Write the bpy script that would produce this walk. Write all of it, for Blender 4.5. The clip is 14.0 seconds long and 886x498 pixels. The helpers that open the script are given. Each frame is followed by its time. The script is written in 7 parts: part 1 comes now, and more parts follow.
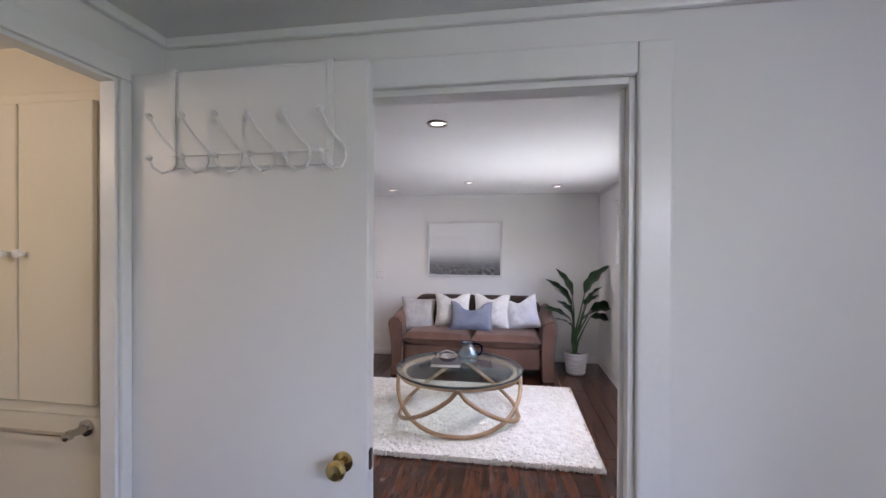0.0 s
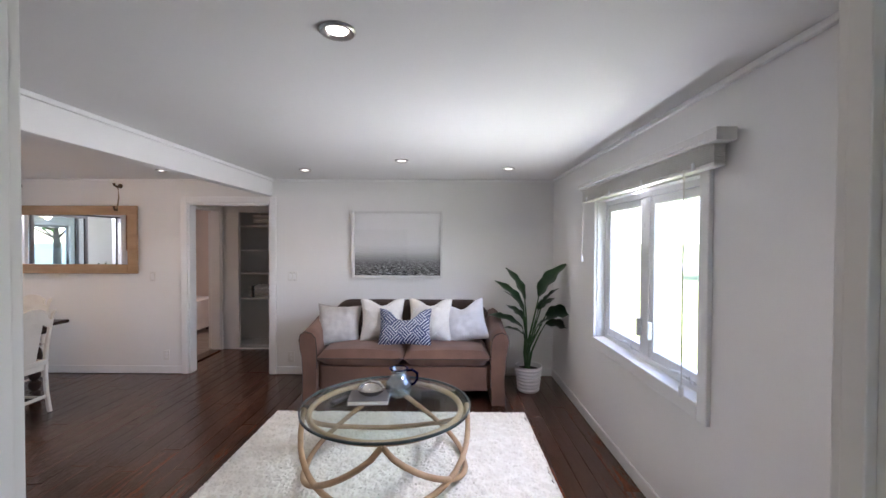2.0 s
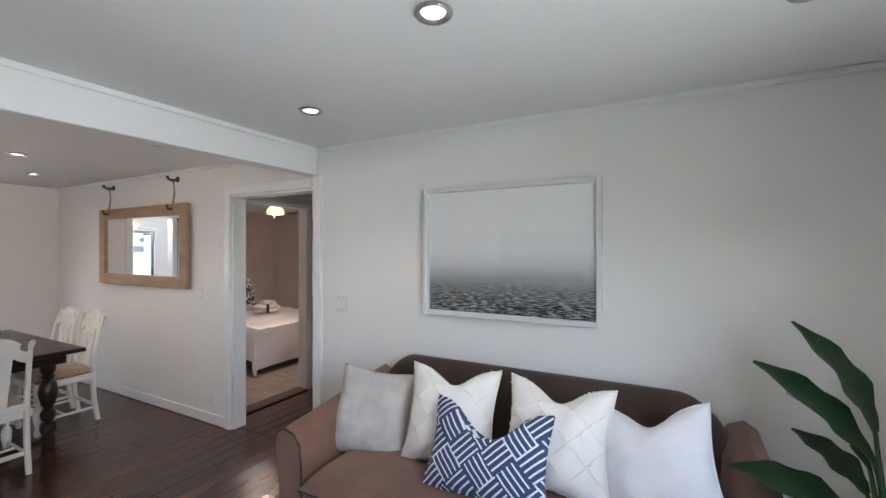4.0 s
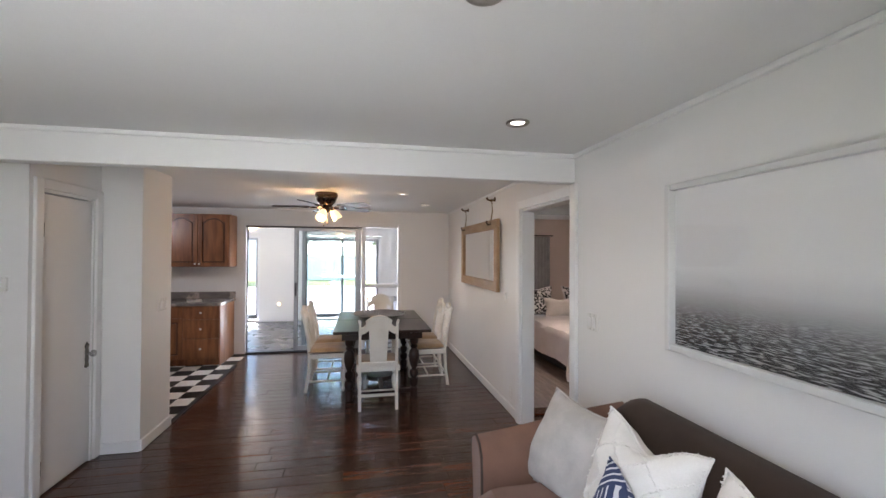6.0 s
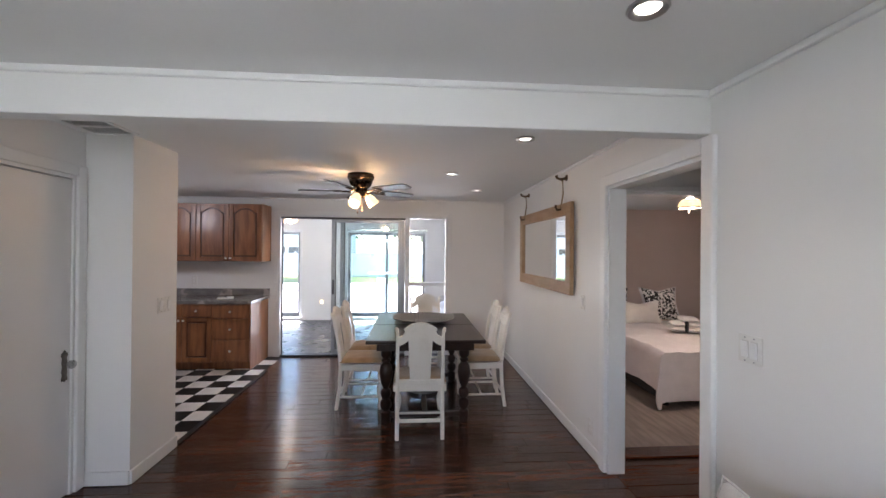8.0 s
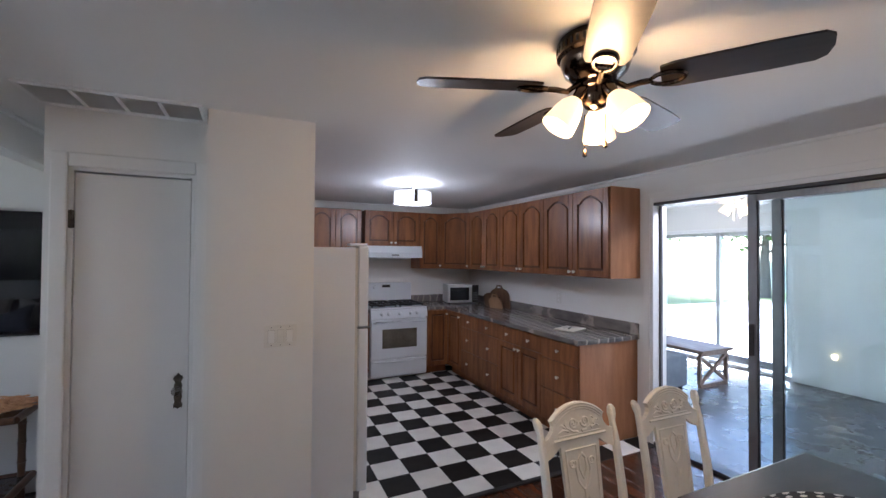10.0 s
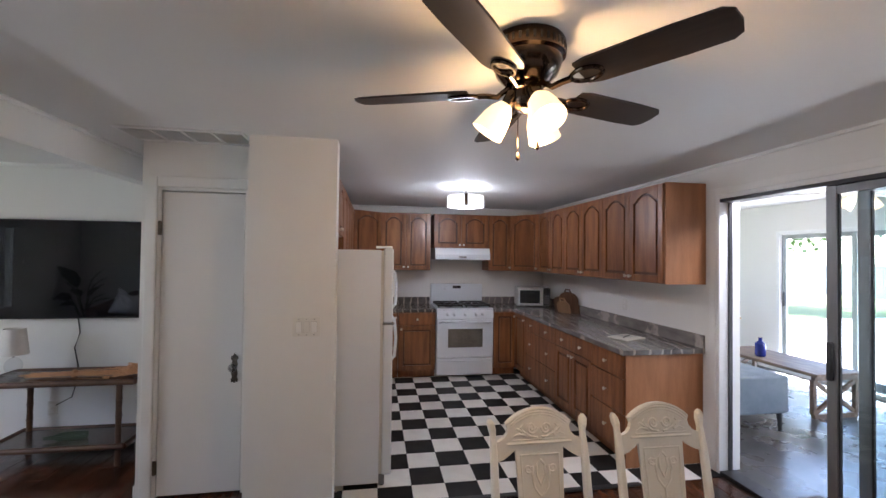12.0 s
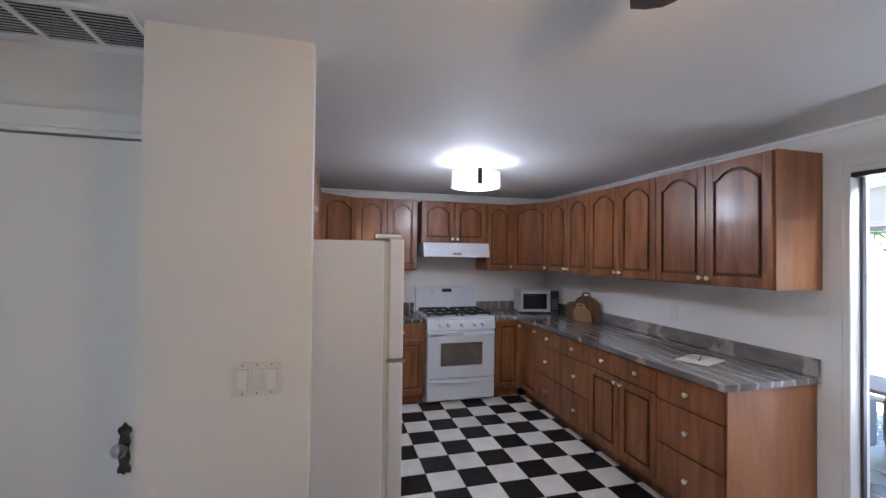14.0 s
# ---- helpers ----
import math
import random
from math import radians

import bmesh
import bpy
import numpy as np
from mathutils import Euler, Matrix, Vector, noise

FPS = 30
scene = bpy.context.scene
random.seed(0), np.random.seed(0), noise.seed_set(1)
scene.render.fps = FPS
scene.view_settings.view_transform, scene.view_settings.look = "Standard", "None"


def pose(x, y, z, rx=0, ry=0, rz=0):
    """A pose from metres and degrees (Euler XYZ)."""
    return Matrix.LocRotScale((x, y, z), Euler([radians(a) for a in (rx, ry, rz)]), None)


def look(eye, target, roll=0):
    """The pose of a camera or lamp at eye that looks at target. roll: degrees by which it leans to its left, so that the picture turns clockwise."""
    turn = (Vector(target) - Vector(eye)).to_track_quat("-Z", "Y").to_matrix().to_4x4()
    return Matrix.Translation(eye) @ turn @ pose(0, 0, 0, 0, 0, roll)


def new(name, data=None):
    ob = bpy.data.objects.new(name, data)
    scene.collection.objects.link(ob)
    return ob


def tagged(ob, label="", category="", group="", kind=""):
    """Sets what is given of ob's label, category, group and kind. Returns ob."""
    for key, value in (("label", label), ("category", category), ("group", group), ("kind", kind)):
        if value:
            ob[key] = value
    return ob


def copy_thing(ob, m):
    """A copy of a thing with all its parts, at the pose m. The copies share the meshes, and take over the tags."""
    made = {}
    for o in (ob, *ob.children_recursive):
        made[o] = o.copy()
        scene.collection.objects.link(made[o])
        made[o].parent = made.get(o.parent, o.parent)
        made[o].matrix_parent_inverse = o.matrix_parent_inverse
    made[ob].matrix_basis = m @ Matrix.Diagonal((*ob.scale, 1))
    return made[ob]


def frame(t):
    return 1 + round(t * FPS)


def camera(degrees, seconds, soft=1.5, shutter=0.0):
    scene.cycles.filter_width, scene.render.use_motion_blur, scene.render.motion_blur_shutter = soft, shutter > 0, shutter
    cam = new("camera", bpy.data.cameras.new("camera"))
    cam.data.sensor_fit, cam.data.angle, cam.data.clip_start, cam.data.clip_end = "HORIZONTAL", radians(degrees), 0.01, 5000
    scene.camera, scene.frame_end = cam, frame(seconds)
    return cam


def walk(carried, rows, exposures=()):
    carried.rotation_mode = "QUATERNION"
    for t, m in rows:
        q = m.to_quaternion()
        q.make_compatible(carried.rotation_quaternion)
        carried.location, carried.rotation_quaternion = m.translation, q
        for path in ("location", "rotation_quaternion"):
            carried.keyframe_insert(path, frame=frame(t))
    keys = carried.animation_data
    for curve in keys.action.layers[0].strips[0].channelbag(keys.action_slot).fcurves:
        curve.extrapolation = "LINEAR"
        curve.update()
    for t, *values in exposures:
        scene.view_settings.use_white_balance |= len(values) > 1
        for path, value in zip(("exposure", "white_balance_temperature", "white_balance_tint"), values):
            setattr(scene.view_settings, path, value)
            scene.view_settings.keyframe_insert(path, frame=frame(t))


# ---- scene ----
cam = camera(93.7, 14.0)
PATH = [
    (0, (0.858, -5.952, 1.601), (0.545, -3.977, 1.589), 0.2),
    (0.5, (0.880, -5.783, 1.6), (0.794, -3.784, 1.583), 0.2),
    (1, (0.856, -5.529, 1.61), (0.814, -3.53, 1.583), 0.2),
    (1.5, (0.834, -5.26, 1.619), (0.806, -3.26, 1.592), 0.2),
    (2, (0.821, -4.96, 1.6), (0.801, -2.96, 1.565), 0.2),
    (2.2, (0.819, -4.832, 1.591), (0.799, -2.832, 1.557), 0.2),
    (4.3, (1.149, -1.986, 1.583), (-0.221, -0.528, 1.6), 0.1),
    (4.5, (1.216, -1.818, 1.59), (-0.427, -0.677, 1.612), 0.2),
    (5, (1.347, -1.645, 1.614), (-0.499, -0.875, 1.631), 0.2),
    (5.5, (1.432, -1.553, 1.611), (-0.495, -1.018, 1.638), 0.4),
    (6, (1.475, -1.5, 1.625), (-0.488, -1.118, 1.648), 0.3),
    (6.5, (1.452, -1.477, 1.621), (-0.524, -1.17, 1.643), 0.4),
    (7, (1.339, -1.468, 1.606), (-0.644, -1.204, 1.622), 0.3),
    (7.5, (1.122, -1.446, 1.574), (-0.865, -1.222, 1.586), 0.4),
    (8, (0.589, -1.403, 1.577), (-1.406, -1.254, 1.587), 0.5),
    (8.5, (-0.503, -1.274, 1.601), (-2.499, -1.387, 1.616), 0.4),
    (9, (-1.448, -1.169, 1.621), (-3.273, -1.988, 1.639), 0.4),
    (9.2, (-1.759, -1.096, 1.609), (-3.363, -2.29, 1.634), 0.3),
    (11.3, (-2.981, -0.621, 1.591), (-3.446, -2.566, 1.63), 0.6),
    (11.5, (-3.031, -0.598, 1.593), (-3.437, -2.556, 1.634), 0.6),
    (12, (-3.115, -0.568, 1.603), (-3.437, -2.542, 1.64), 0.7),
    (12.5, (-3.155, -0.574, 1.603), (-3.439, -2.553, 1.639), 0.8),
    (13, (-3.145, -0.634, 1.598), (-3.416, -2.616, 1.634), 0.8),
    (13.5, (-2.988, -0.956, 1.586), (-3.255, -2.938, 1.623), 0.9),
    (14, (-2.936, -1.72, 1.586), (-3.458, -3.65, 1.615), 0.7),
]
walk(cam, [(t, look(eye, target, roll)) for t, eye, target, roll in PATH], [(0, 3.64, 6100, 27), (2, 3.7, 6150, 22), (4.5, 3.7, 6050, 14), (6.5, 3.6, 6400, 18), (7.5, 3.58, 6350, 18), (8.5, 3.52, 5800, 16), (9, 3.45, 5550, 15), (11.5, 3.69, 6000, 16), (13.5, 3.76, 6100, 15), (14, 3.82, 5650, 14)])

# ---- light ----
world = bpy.data.worlds.new("sky_world")
scene.world = world
world.use_nodes = True
wn = world.node_tree
sky = wn.nodes.new("ShaderNodeTexSky")
sky.sky_type, sky.sun_disc = "NISHITA", False
sky.sun_elevation, sky.sun_rotation = radians(58), radians(180)
wn.links.new(sky.outputs["Color"], wn.nodes["Background"].inputs["Color"])
wn.nodes["Background"].inputs["Strength"].default_value = 0.15


def lamp(name, kind, power, colour, m, size=(1, 1), angle=0.0, spread=180, blend=0.6):
    d = bpy.data.lights.new(name, kind)
    d.energy, d.color = power, colour
    if kind == "AREA":
        d.shape, d.size, d.size_y, d.spread = "RECTANGLE", size[0], size[1], radians(spread)
    if kind == "SUN":
        d.angle = radians(angle)
    if kind == "SPOT":
        d.spot_size, d.spot_blend, d.shadow_soft_size = radians(angle), blend, 0.04
    if kind == "POINT":
        d.shadow_soft_size = size[0]
    ob = new(name, d)
    ob.matrix_world = m
    return ob


lamp("sun", "SUN", 3.6, (1, 0.96, 0.9), look((0, -20, 32), (0, 0, 0)), angle=0.5)
DAY = (0.96, 0.98, 1.0)
# sky light that enters at the openings, from strips along their sills and heads
lamp("window_sill_daylight", "AREA", 1.7, DAY, look((2.075, -2.175, 0.815), (1.275, -2.175, 1.55)), (1.36, 0.05), spread=115)
lamp("window_head_daylight", "AREA", 2.8, DAY, look((2.13, -2.175, 1.925), (1.13, -1.975, 1.28)), (1.36, 0.03), spread=118)
lamp("patio_door_daylight", "AREA", 2.4, DAY, look((-8.92, -1.97, 0.035), (-7.6, -1.97, 2.0)), (1.8, 0.05))
lamp("patio_door_daylight", "AREA", 2.4, DAY, look((-8.92, -4.84, 0.035), (-7.6, -4.84, 2.0)), (1.9, 0.05))
lamp("slider_head_daylight", "AREA", 3.3, DAY, look((-5.86, -2.12, 2.092), (-4.9, -2.12, 0.9)), (2.4, 0.05))
# added strip that lights the entry from out of view, behind the camera
lamp("entry_window_daylight", "AREA", 1.3, DAY, look((2.13, -6.475, 1.93), (1.5, -4.9, 0.9)), (0.9, 0.03))

# ---- materials ----


def surf(name, c1, c2=None, scale=3.0, rough=0.5, metal=0.0, bump=0.0, fine=60.0, stretch=(1, 1, 1), spread=(0.35, 0.65),
         coat=0.0, sheen=0.0, vary=0.0, rvar=0.08, emit=None, power=0.0, glass=0.0, spec=0.5):
    """A surface: two colours mixed by broad noise, fine grain on top, roughness that wanders, fine relief."""
    m = bpy.data.materials.new(name)
    m.use_nodes = True
    t = m.node_tree
    b = t.nodes["Principled BSDF"]
    b.inputs["Metallic"].default_value = metal
    b.inputs["Coat Weight"].default_value = coat
    b.inputs["Specular IOR Level"].default_value = spec
    b.inputs["Coat Roughness"].default_value = 0.15
    b.inputs["Sheen Weight"].default_value = sheen
    b.inputs["Transmission Weight"].default_value = glass
    c2 = c2 or tuple(v * 0.93 for v in c1)
    co = t.nodes.new("ShaderNodeTexCoord")
    mp = t.nodes.new("ShaderNodeMapping")
    mp.inputs["Scale"].default_value = stretch
    t.links.new(co.outputs["Object"], mp.inputs["Vector"])
    n1, n2 = t.nodes.new("ShaderNodeTexNoise"), t.nodes.new("ShaderNodeTexNoise")
    for n, s, d in ((n1, scale, 4), (n2, fine, 3)):
        n.inputs["Scale"].default_value = s
        n.inputs["Detail"].default_value = d
        t.links.new(mp.outputs[0], n.inputs["Vector"])
    add = t.nodes.new("ShaderNodeMath")
    add.operation = "MULTIPLY_ADD"
    t.links.new(n2.outputs["Fac"], add.inputs[0])
    add.inputs[1].default_value = 0.35
    t.links.new(n1.outputs["Fac"], add.inputs[2])
    mr = t.nodes.new("ShaderNodeMapRange")
    t.links.new(add.outputs[0], mr.inputs["Value"])
    mr.inputs["From Min"].default_value, mr.inputs["From Max"].default_value = spread[0] + 0.17, spread[1] + 0.17
    mix = t.nodes.new("ShaderNodeMix")
    mix.data_type = "RGBA"
    t.links.new(mr.outputs[0], mix.inputs[0])
    mix.inputs[6].default_value, mix.inputs[7].default_value = (*c1, 1), (*c2, 1)
    colour = mix.outputs[2]
    if vary:
        oi, hs = t.nodes.new("ShaderNodeObjectInfo"), t.nodes.new("ShaderNodeHueSaturation")
        vr = t.nodes.new("ShaderNodeMapRange")
        t.links.new(oi.outputs["Random"], vr.inputs["Value"])
        vr.inputs["To Min"].default_value, vr.inputs["To Max"].default_value = 1 - vary, 1 + vary
        t.links.new(vr.outputs[0], hs.inputs["Value"])
        t.links.new(colour, hs.inputs["Color"])
        colour = hs.outputs["Color"]
    t.links.new(colour, b.inputs["Base Color"])
    rr = t.nodes.new("ShaderNodeMapRange")
    t.links.new(n1.outputs["Fac"], rr.inputs["Value"])
    rr.inputs["To Min"].default_value, rr.inputs["To Max"].default_value = max(rough - rvar, 0), min(rough + rvar, 1)
    t.links.new(rr.outputs[0], b.inputs["Roughness"])
    if bump:
        bp = t.nodes.new("ShaderNodeBump")
        bp.inputs["Strength"].default_value = bump
        bp.inputs["Distance"].default_value = 0.01
        t.links.new(add.outputs[0], bp.inputs["Height"])
        t.links.new(bp.outputs[0], b.inputs["Normal"])
    if emit:
        b.inputs["Emission Color"].default_value = (*emit, 1)
        b.inputs["Emission Strength"].default_value = power
    return m


def clear_glass(name, tint=(1, 1, 1), base=0.03):
    """Thin pane: clear, with a mirror-like share that grows at a grazing angle."""
    m = bpy.data.materials.new(name)
    m.use_nodes = True
    t = m.node_tree
    t.nodes.remove(t.nodes["Principled BSDF"])
    out = t.nodes["Material Output"]
    tr, gl, mx, lw, pw, ml = (t.nodes.new("ShaderNode" + n) for n in ("BsdfTransparent", "BsdfGlossy", "MixShader", "LayerWeight", "Math", "Math"))
    tr.inputs["Color"].default_value = (*tint, 1)
    gl.inputs["Roughness"].default_value = 0.01
    lw.inputs["Blend"].default_value = 0.5
    pw.operation, ml.operation = "POWER", "MULTIPLY_ADD"
    pw.inputs[1].default_value = 4.5
    ml.inputs[1].default_value, ml.inputs[2].default_value = 0.6, base
    t.links.new(lw.outputs["Facing"], pw.inputs[0])
    t.links.new(pw.outputs[0], ml.inputs[0])
    t.links.new(ml.outputs[0], mx.inputs[0])
    t.links.new(tr.outputs[0], mx.inputs[1])
    t.links.new(gl.outputs[0], mx.inputs[2])
    t.links.new(mx.outputs[0], out.inputs["Surface"])
    return m


WALL = surf("painted_plaster", (0.80, 0.795, 0.78), (0.775, 0.77, 0.755), 1.2, 0.55, bump=0.04, fine=180)
CEIL = surf("ceiling_paint", (0.80, 0.80, 0.79), (0.77, 0.77, 0.76), 0.8, 0.7, bump=0.05, fine=140)
TRIM = surf("white_trim_paint", (0.82, 0.82, 0.81), (0.78, 0.78, 0.77), 2.5, 0.32, bump=0.02)
CREAM = surf("cream_paint", (0.76, 0.69, 0.55), (0.73, 0.66, 0.52), 1.5, 0.45, bump=0.03)
PINK = surf("blush_wall_paint", (0.74, 0.63, 0.57), (0.71, 0.60, 0.54), 1.2, 0.6, bump=0.04, fine=160)
# Hall and closet shade is put into this grey; the fridge gasket shares it
GREYW = surf("shaded_closet_grey", (0.66, 0.65, 0.62), (0.62, 0.61, 0.58), 1.2, 0.6, bump=0.04)
PLANK = surf("dark_walnut_plank", (0.105, 0.036, 0.017), (0.020, 0.008, 0.005), 2.6, 0.18, bump=0.30, fine=24, stretch=(7, 1, 1), vary=0.5, rvar=0.1, spread=(0.32, 0.66), coat=0.15)
SUBFLOOR = surf("dark_subfloor", (0.012, 0.006, 0.004), rough=0.8)
GREYPLANK = surf("grey_oak_vinyl", (0.30, 0.25, 0.21), (0.20, 0.165, 0.14), 3, 0.45, bump=0.06, fine=40, stretch=(1, 6, 1), vary=0.18)
SUNFLOOR = surf("slate_vinyl", (0.095, 0.084, 0.080), (0.042, 0.038, 0.038), 4, 0.28, bump=0.08, fine=24)
TILE_W = surf("white_floor_tile", (0.78, 0.76, 0.72), (0.70, 0.68, 0.64), 5, 0.35, bump=0.03, vary=0.04)
TILE_B = surf("black_floor_tile", (0.014, 0.013, 0.013), (0.009, 0.009, 0.009), 6, 0.4, bump=0.03, vary=0.2, spec=0.15)
GRASS = surf("lawn_grass", (0.085, 0.12, 0.03), (0.13, 0.15, 0.05), 0.6, 0.9, bump=0.6, fine=30)
ASPHALT = surf("road_asphalt", (0.16, 0.16, 0.16), (0.12, 0.12, 0.12), 1.5, 0.85, bump=0.2)
VINYL = surf("white_vinyl_frame", (0.80, 0.81, 0.82), (0.77, 0.78, 0.79), 3, 0.3)
ALU = surf("brushed_aluminium", (0.36, 0.37, 0.38), (0.28, 0.29, 0.30), 3, 0.4, metal=0.9, stretch=(1, 1, 0.1))
PANE = clear_glass("window_glass")
TINTED = clear_glass("grey_tinted_glass", (0.90, 0.95, 0.96), 0.05)
BLACK = surf("black_rubber", (0.012, 0.012, 0.013), (0.02, 0.02, 0.02), 8, 0.5)


# ---- mesh tools ----


def box(bm, x0, x1, y0, y1, z0, z1, bevel=0.0, seg=1):
    m = Matrix.LocRotScale(((x0 + x1) / 2, (y0 + y1) / 2, (z0 + z1) / 2), None, (abs(x1 - x0), abs(y1 - y0), abs(z1 - z0)))
    r = bmesh.ops.create_cube(bm, size=1, matrix=m)
    if bevel:
        edges = {e for v in r["verts"] for e in v.link_edges}
        bmesh.ops.bevel(bm, geom=list(edges), offset=bevel, segments=seg, affect="EDGES", profile=0.6)
    return bm


def boxes(*rows, bevel=0.0, seg=1):
    bm = bmesh.new()
    for r in rows:
        box(bm, *r, bevel=bevel, seg=seg)
    return bm


def cyl(bm, p, q, r0, r1=None, n=16, caps=True):
    p, q = Vector(p), Vector(q)
    m = Matrix.Translation((p + q) / 2) @ (q - p).to_track_quat("Z", "Y").to_matrix().to_4x4()
    bmesh.ops.create_cone(bm, cap_ends=caps, segments=n, radius1=r0, radius2=r0 if r1 is None else r1, depth=(q - p).length, matrix=m)
    return bm


def lathe(profile, n=24, bm=None, at=(0, 0, 0), flute=0.0, flutes=0, cap=True):
    """Rows of (radius, height) turned round the z axis."""
    bm = bm or bmesh.new()
    rings = []
    for r, z in profile:
        ring = []
        for k in range(n):
            a = 2 * math.pi * k / n
            rr = r * (1 + flute * math.cos(flutes * a))
            ring.append(bm.verts.new((at[0] + rr * math.cos(a), at[1] + rr * math.sin(a), at[2] + z)))
        rings.append(ring)
    for a, b in zip(rings, rings[1:]):
        for k in range(n):
            bm.faces.new((a[k], a[(k + 1) % n], b[(k + 1) % n], b[k]))
    for ring, flip in ((rings[0], True), (rings[-1], False)):
        if cap and profile[0 if flip else -1][0] > 0.0015:
            bm.faces.new(ring[::-1] if flip else ring)
    return bm


def tube(points, r, n=8, closed=False, bm=None):
    """A round bar along a line of points; r may be a function of the share of the way."""
    bm = bm or bmesh.new()
    pts = [Vector(p) for p in points]
    rings, N = [], len(pts)
    for i, p in enumerate(pts):
        a = pts[(i - 1) % N] if closed or i else p
        b = pts[(i + 1) % N] if closed or i < N - 1 else p
        q = (b - a).to_track_quat("Z", "Y").to_matrix()
        rad = r(i / max(N - 1, 1)) if callable(r) else r
        rings.append([bm.verts.new(p + q @ Vector((rad * math.cos(2 * math.pi * k / n), rad * math.sin(2 * math.pi * k / n), 0))) for k in range(n)])
    for i in range(N if closed else N - 1):
        a, b = rings[i], rings[(i + 1) % N]
        s = min(range(n), key=lambda s: (a[0].co - b[s].co).length)
        for k in range(n):
            bm.faces.new((a[k], a[(k + 1) % n], b[(k + 1 + s) % n], b[(k + s) % n]))
    if not closed:
        bm.faces.new(rings[0][::-1])
        bm.faces.new(rings[-1])
    return bm


def slab(outline, depth, axis="y", bm=None, at=(0, 0, 0)):
    """A flat outline of (u, v) pairs given thickness. axis y: u along x, v along z. axis x: u along y. axis z: u x, v y."""
    bm = bm or bmesh.new()

    def spot(u, v, d):
        p = {"y": (u, d, v), "x": (d, u, v), "z": (u, v, d)}[axis]
        return bm.verts.new(Vector(p) + Vector(at))

    a, b = [spot(u, v, 0) for u, v in outline], [spot(u, v, depth) for u, v in outline]
    bm.faces.new(a)
    bm.faces.new(b[::-1])
    for k in range(len(a)):
        bm.faces.new((a[k], b[k], b[(k + 1) % len(a)], a[(k + 1) % len(a)]))
    return bm


def mesh_of(name, bm, material, smooth=False):
    bmesh.ops.recalc_face_normals(bm, faces=bm.faces)
    me = bpy.data.meshes.new(name)
    bm.to_mesh(me)
    bm.free()
    me.materials.append(material)
    if smooth:
        me.shade_smooth()
        me.set_sharp_from_angle(angle=radians(40))
    return me


def part(name, bm, material, parent, label="", smooth=False, m=None):
    ob = new(name, mesh_of(name, bm, material, smooth))
    ob.parent = parent
    if m is not None:
        ob.matrix_basis = m
    return tagged(ob, label) if label else ob


def thing(name, m, label, category, group="", kind=""):
    ob = new(name)
    ob.empty_display_size = 0.1
    ob.matrix_basis = m
    return tagged(ob, label, category, group, kind)


def solid(name, bm, material, label, category, kind="", m=None, smooth=False, group=""):
    ob = new(name, mesh_of(name, bm, material, smooth))
    if m is not None:
        ob.matrix_basis = m
    return tagged(ob, label, category, group, kind)


def wall(name, axis, lo, hi, a, b, top, openings, material, label="plain white painted plaster wall"):
    """A wall in the plane axis = lo..hi, from a to b along the other axis; openings (from, to, bottom, top) go through it."""
    rows, cuts = [], sorted({a, b, *(v for o in openings for v in o[:2])})
    for u, v in zip(cuts, cuts[1:]):
        hole = [o for o in openings if o[0] <= u and o[1] >= v]
        for z0, z1 in ([(0, hole[0][2]), (hole[0][3], top)] if hole else [(0, top)]):
            if z1 - z0 > 0.001:
                rows.append((lo, hi, u, v, z0, z1) if axis == "x" else (u, v, lo, hi, z0, z1))
    bm = boxes(*rows)
    bmesh.ops.remove_doubles(bm, verts=bm.verts, dist=0.0005)
    return solid(name, bm, material, label, "wall", "structure")


# ---- the shell ----
H = 2.34
wall("wall_north", "y", 0, 0.12, -5.90, 2.085, H, [(-2.29, -1.30, 0, 2.05)], WALL)
wall("wall_east", "x", 2.085, 2.26, -7.2, 0.12, H, [(-2.90, -1.45, 0.79, 1.95), (-6.95, -6.0, 0.9, 1.95)], WALL)
wall("wall_south", "y", -4.62, -4.535, -1.65, 2.085, H, [(0.36, 1.235, 0, 2.115)], WALL)
wall("wall_west", "x", -5.90, -5.70, -6.85, 0, H, [(-3.37, -0.86, 0, 2.10)], WALL)
wall("wall_closet_side", "x", -1.72, -1.60, -4.535, -3.69, H, [], WALL)
wall("wall_closet_front", "y", -3.69, -3.57, -2.34, -1.60, H, [(-2.26, -1.70, 0, 2.04)], WALL)
wall("wall_column", "y", -3.42, -3.27, -2.87, -2.34, H, [], WALL)
wall("wall_column_return", "x", -2.40, -2.34, -3.69, -3.42, H, [], WALL)
wall("wall_kitchen_east", "x", -2.46, -2.40, -6.85, -3.42, H, [], WALL)
wall("wall_kitchen_back", "y", -6.85, -6.70, -5.70, -2.46, H, [], WALL)
wall("wall_closet_back", "y", -4.72, -4.60, -2.40, -1.65, H, [], WALL)
# entry room and the bathroom beside it
wall("wall_entry_west", "x", -0.42, -0.37, -7.2, -4.62, H, [(-5.62, -4.81, 0, 2.13)], WALL)
wall("wall_entry_back", "y", -7.32, -7.2, -2.2, 2.26, H, [], WALL)
wall("wall_bath_north", "y", -4.66, -4.624, -2.2, -0.42, H, [], CREAM, "cream painted bathroom wall")
wall("wall_bath_west", "x", -2.3, -2.2, -7.2, -4.62, H, [], CREAM, "cream painted bathroom wall")
lamp("bathroom_light", "POINT", 1.0, (1, 0.84, 0.60), Matrix.Translation((-1.2, -5.7, 2.1)), (0.15, 0))
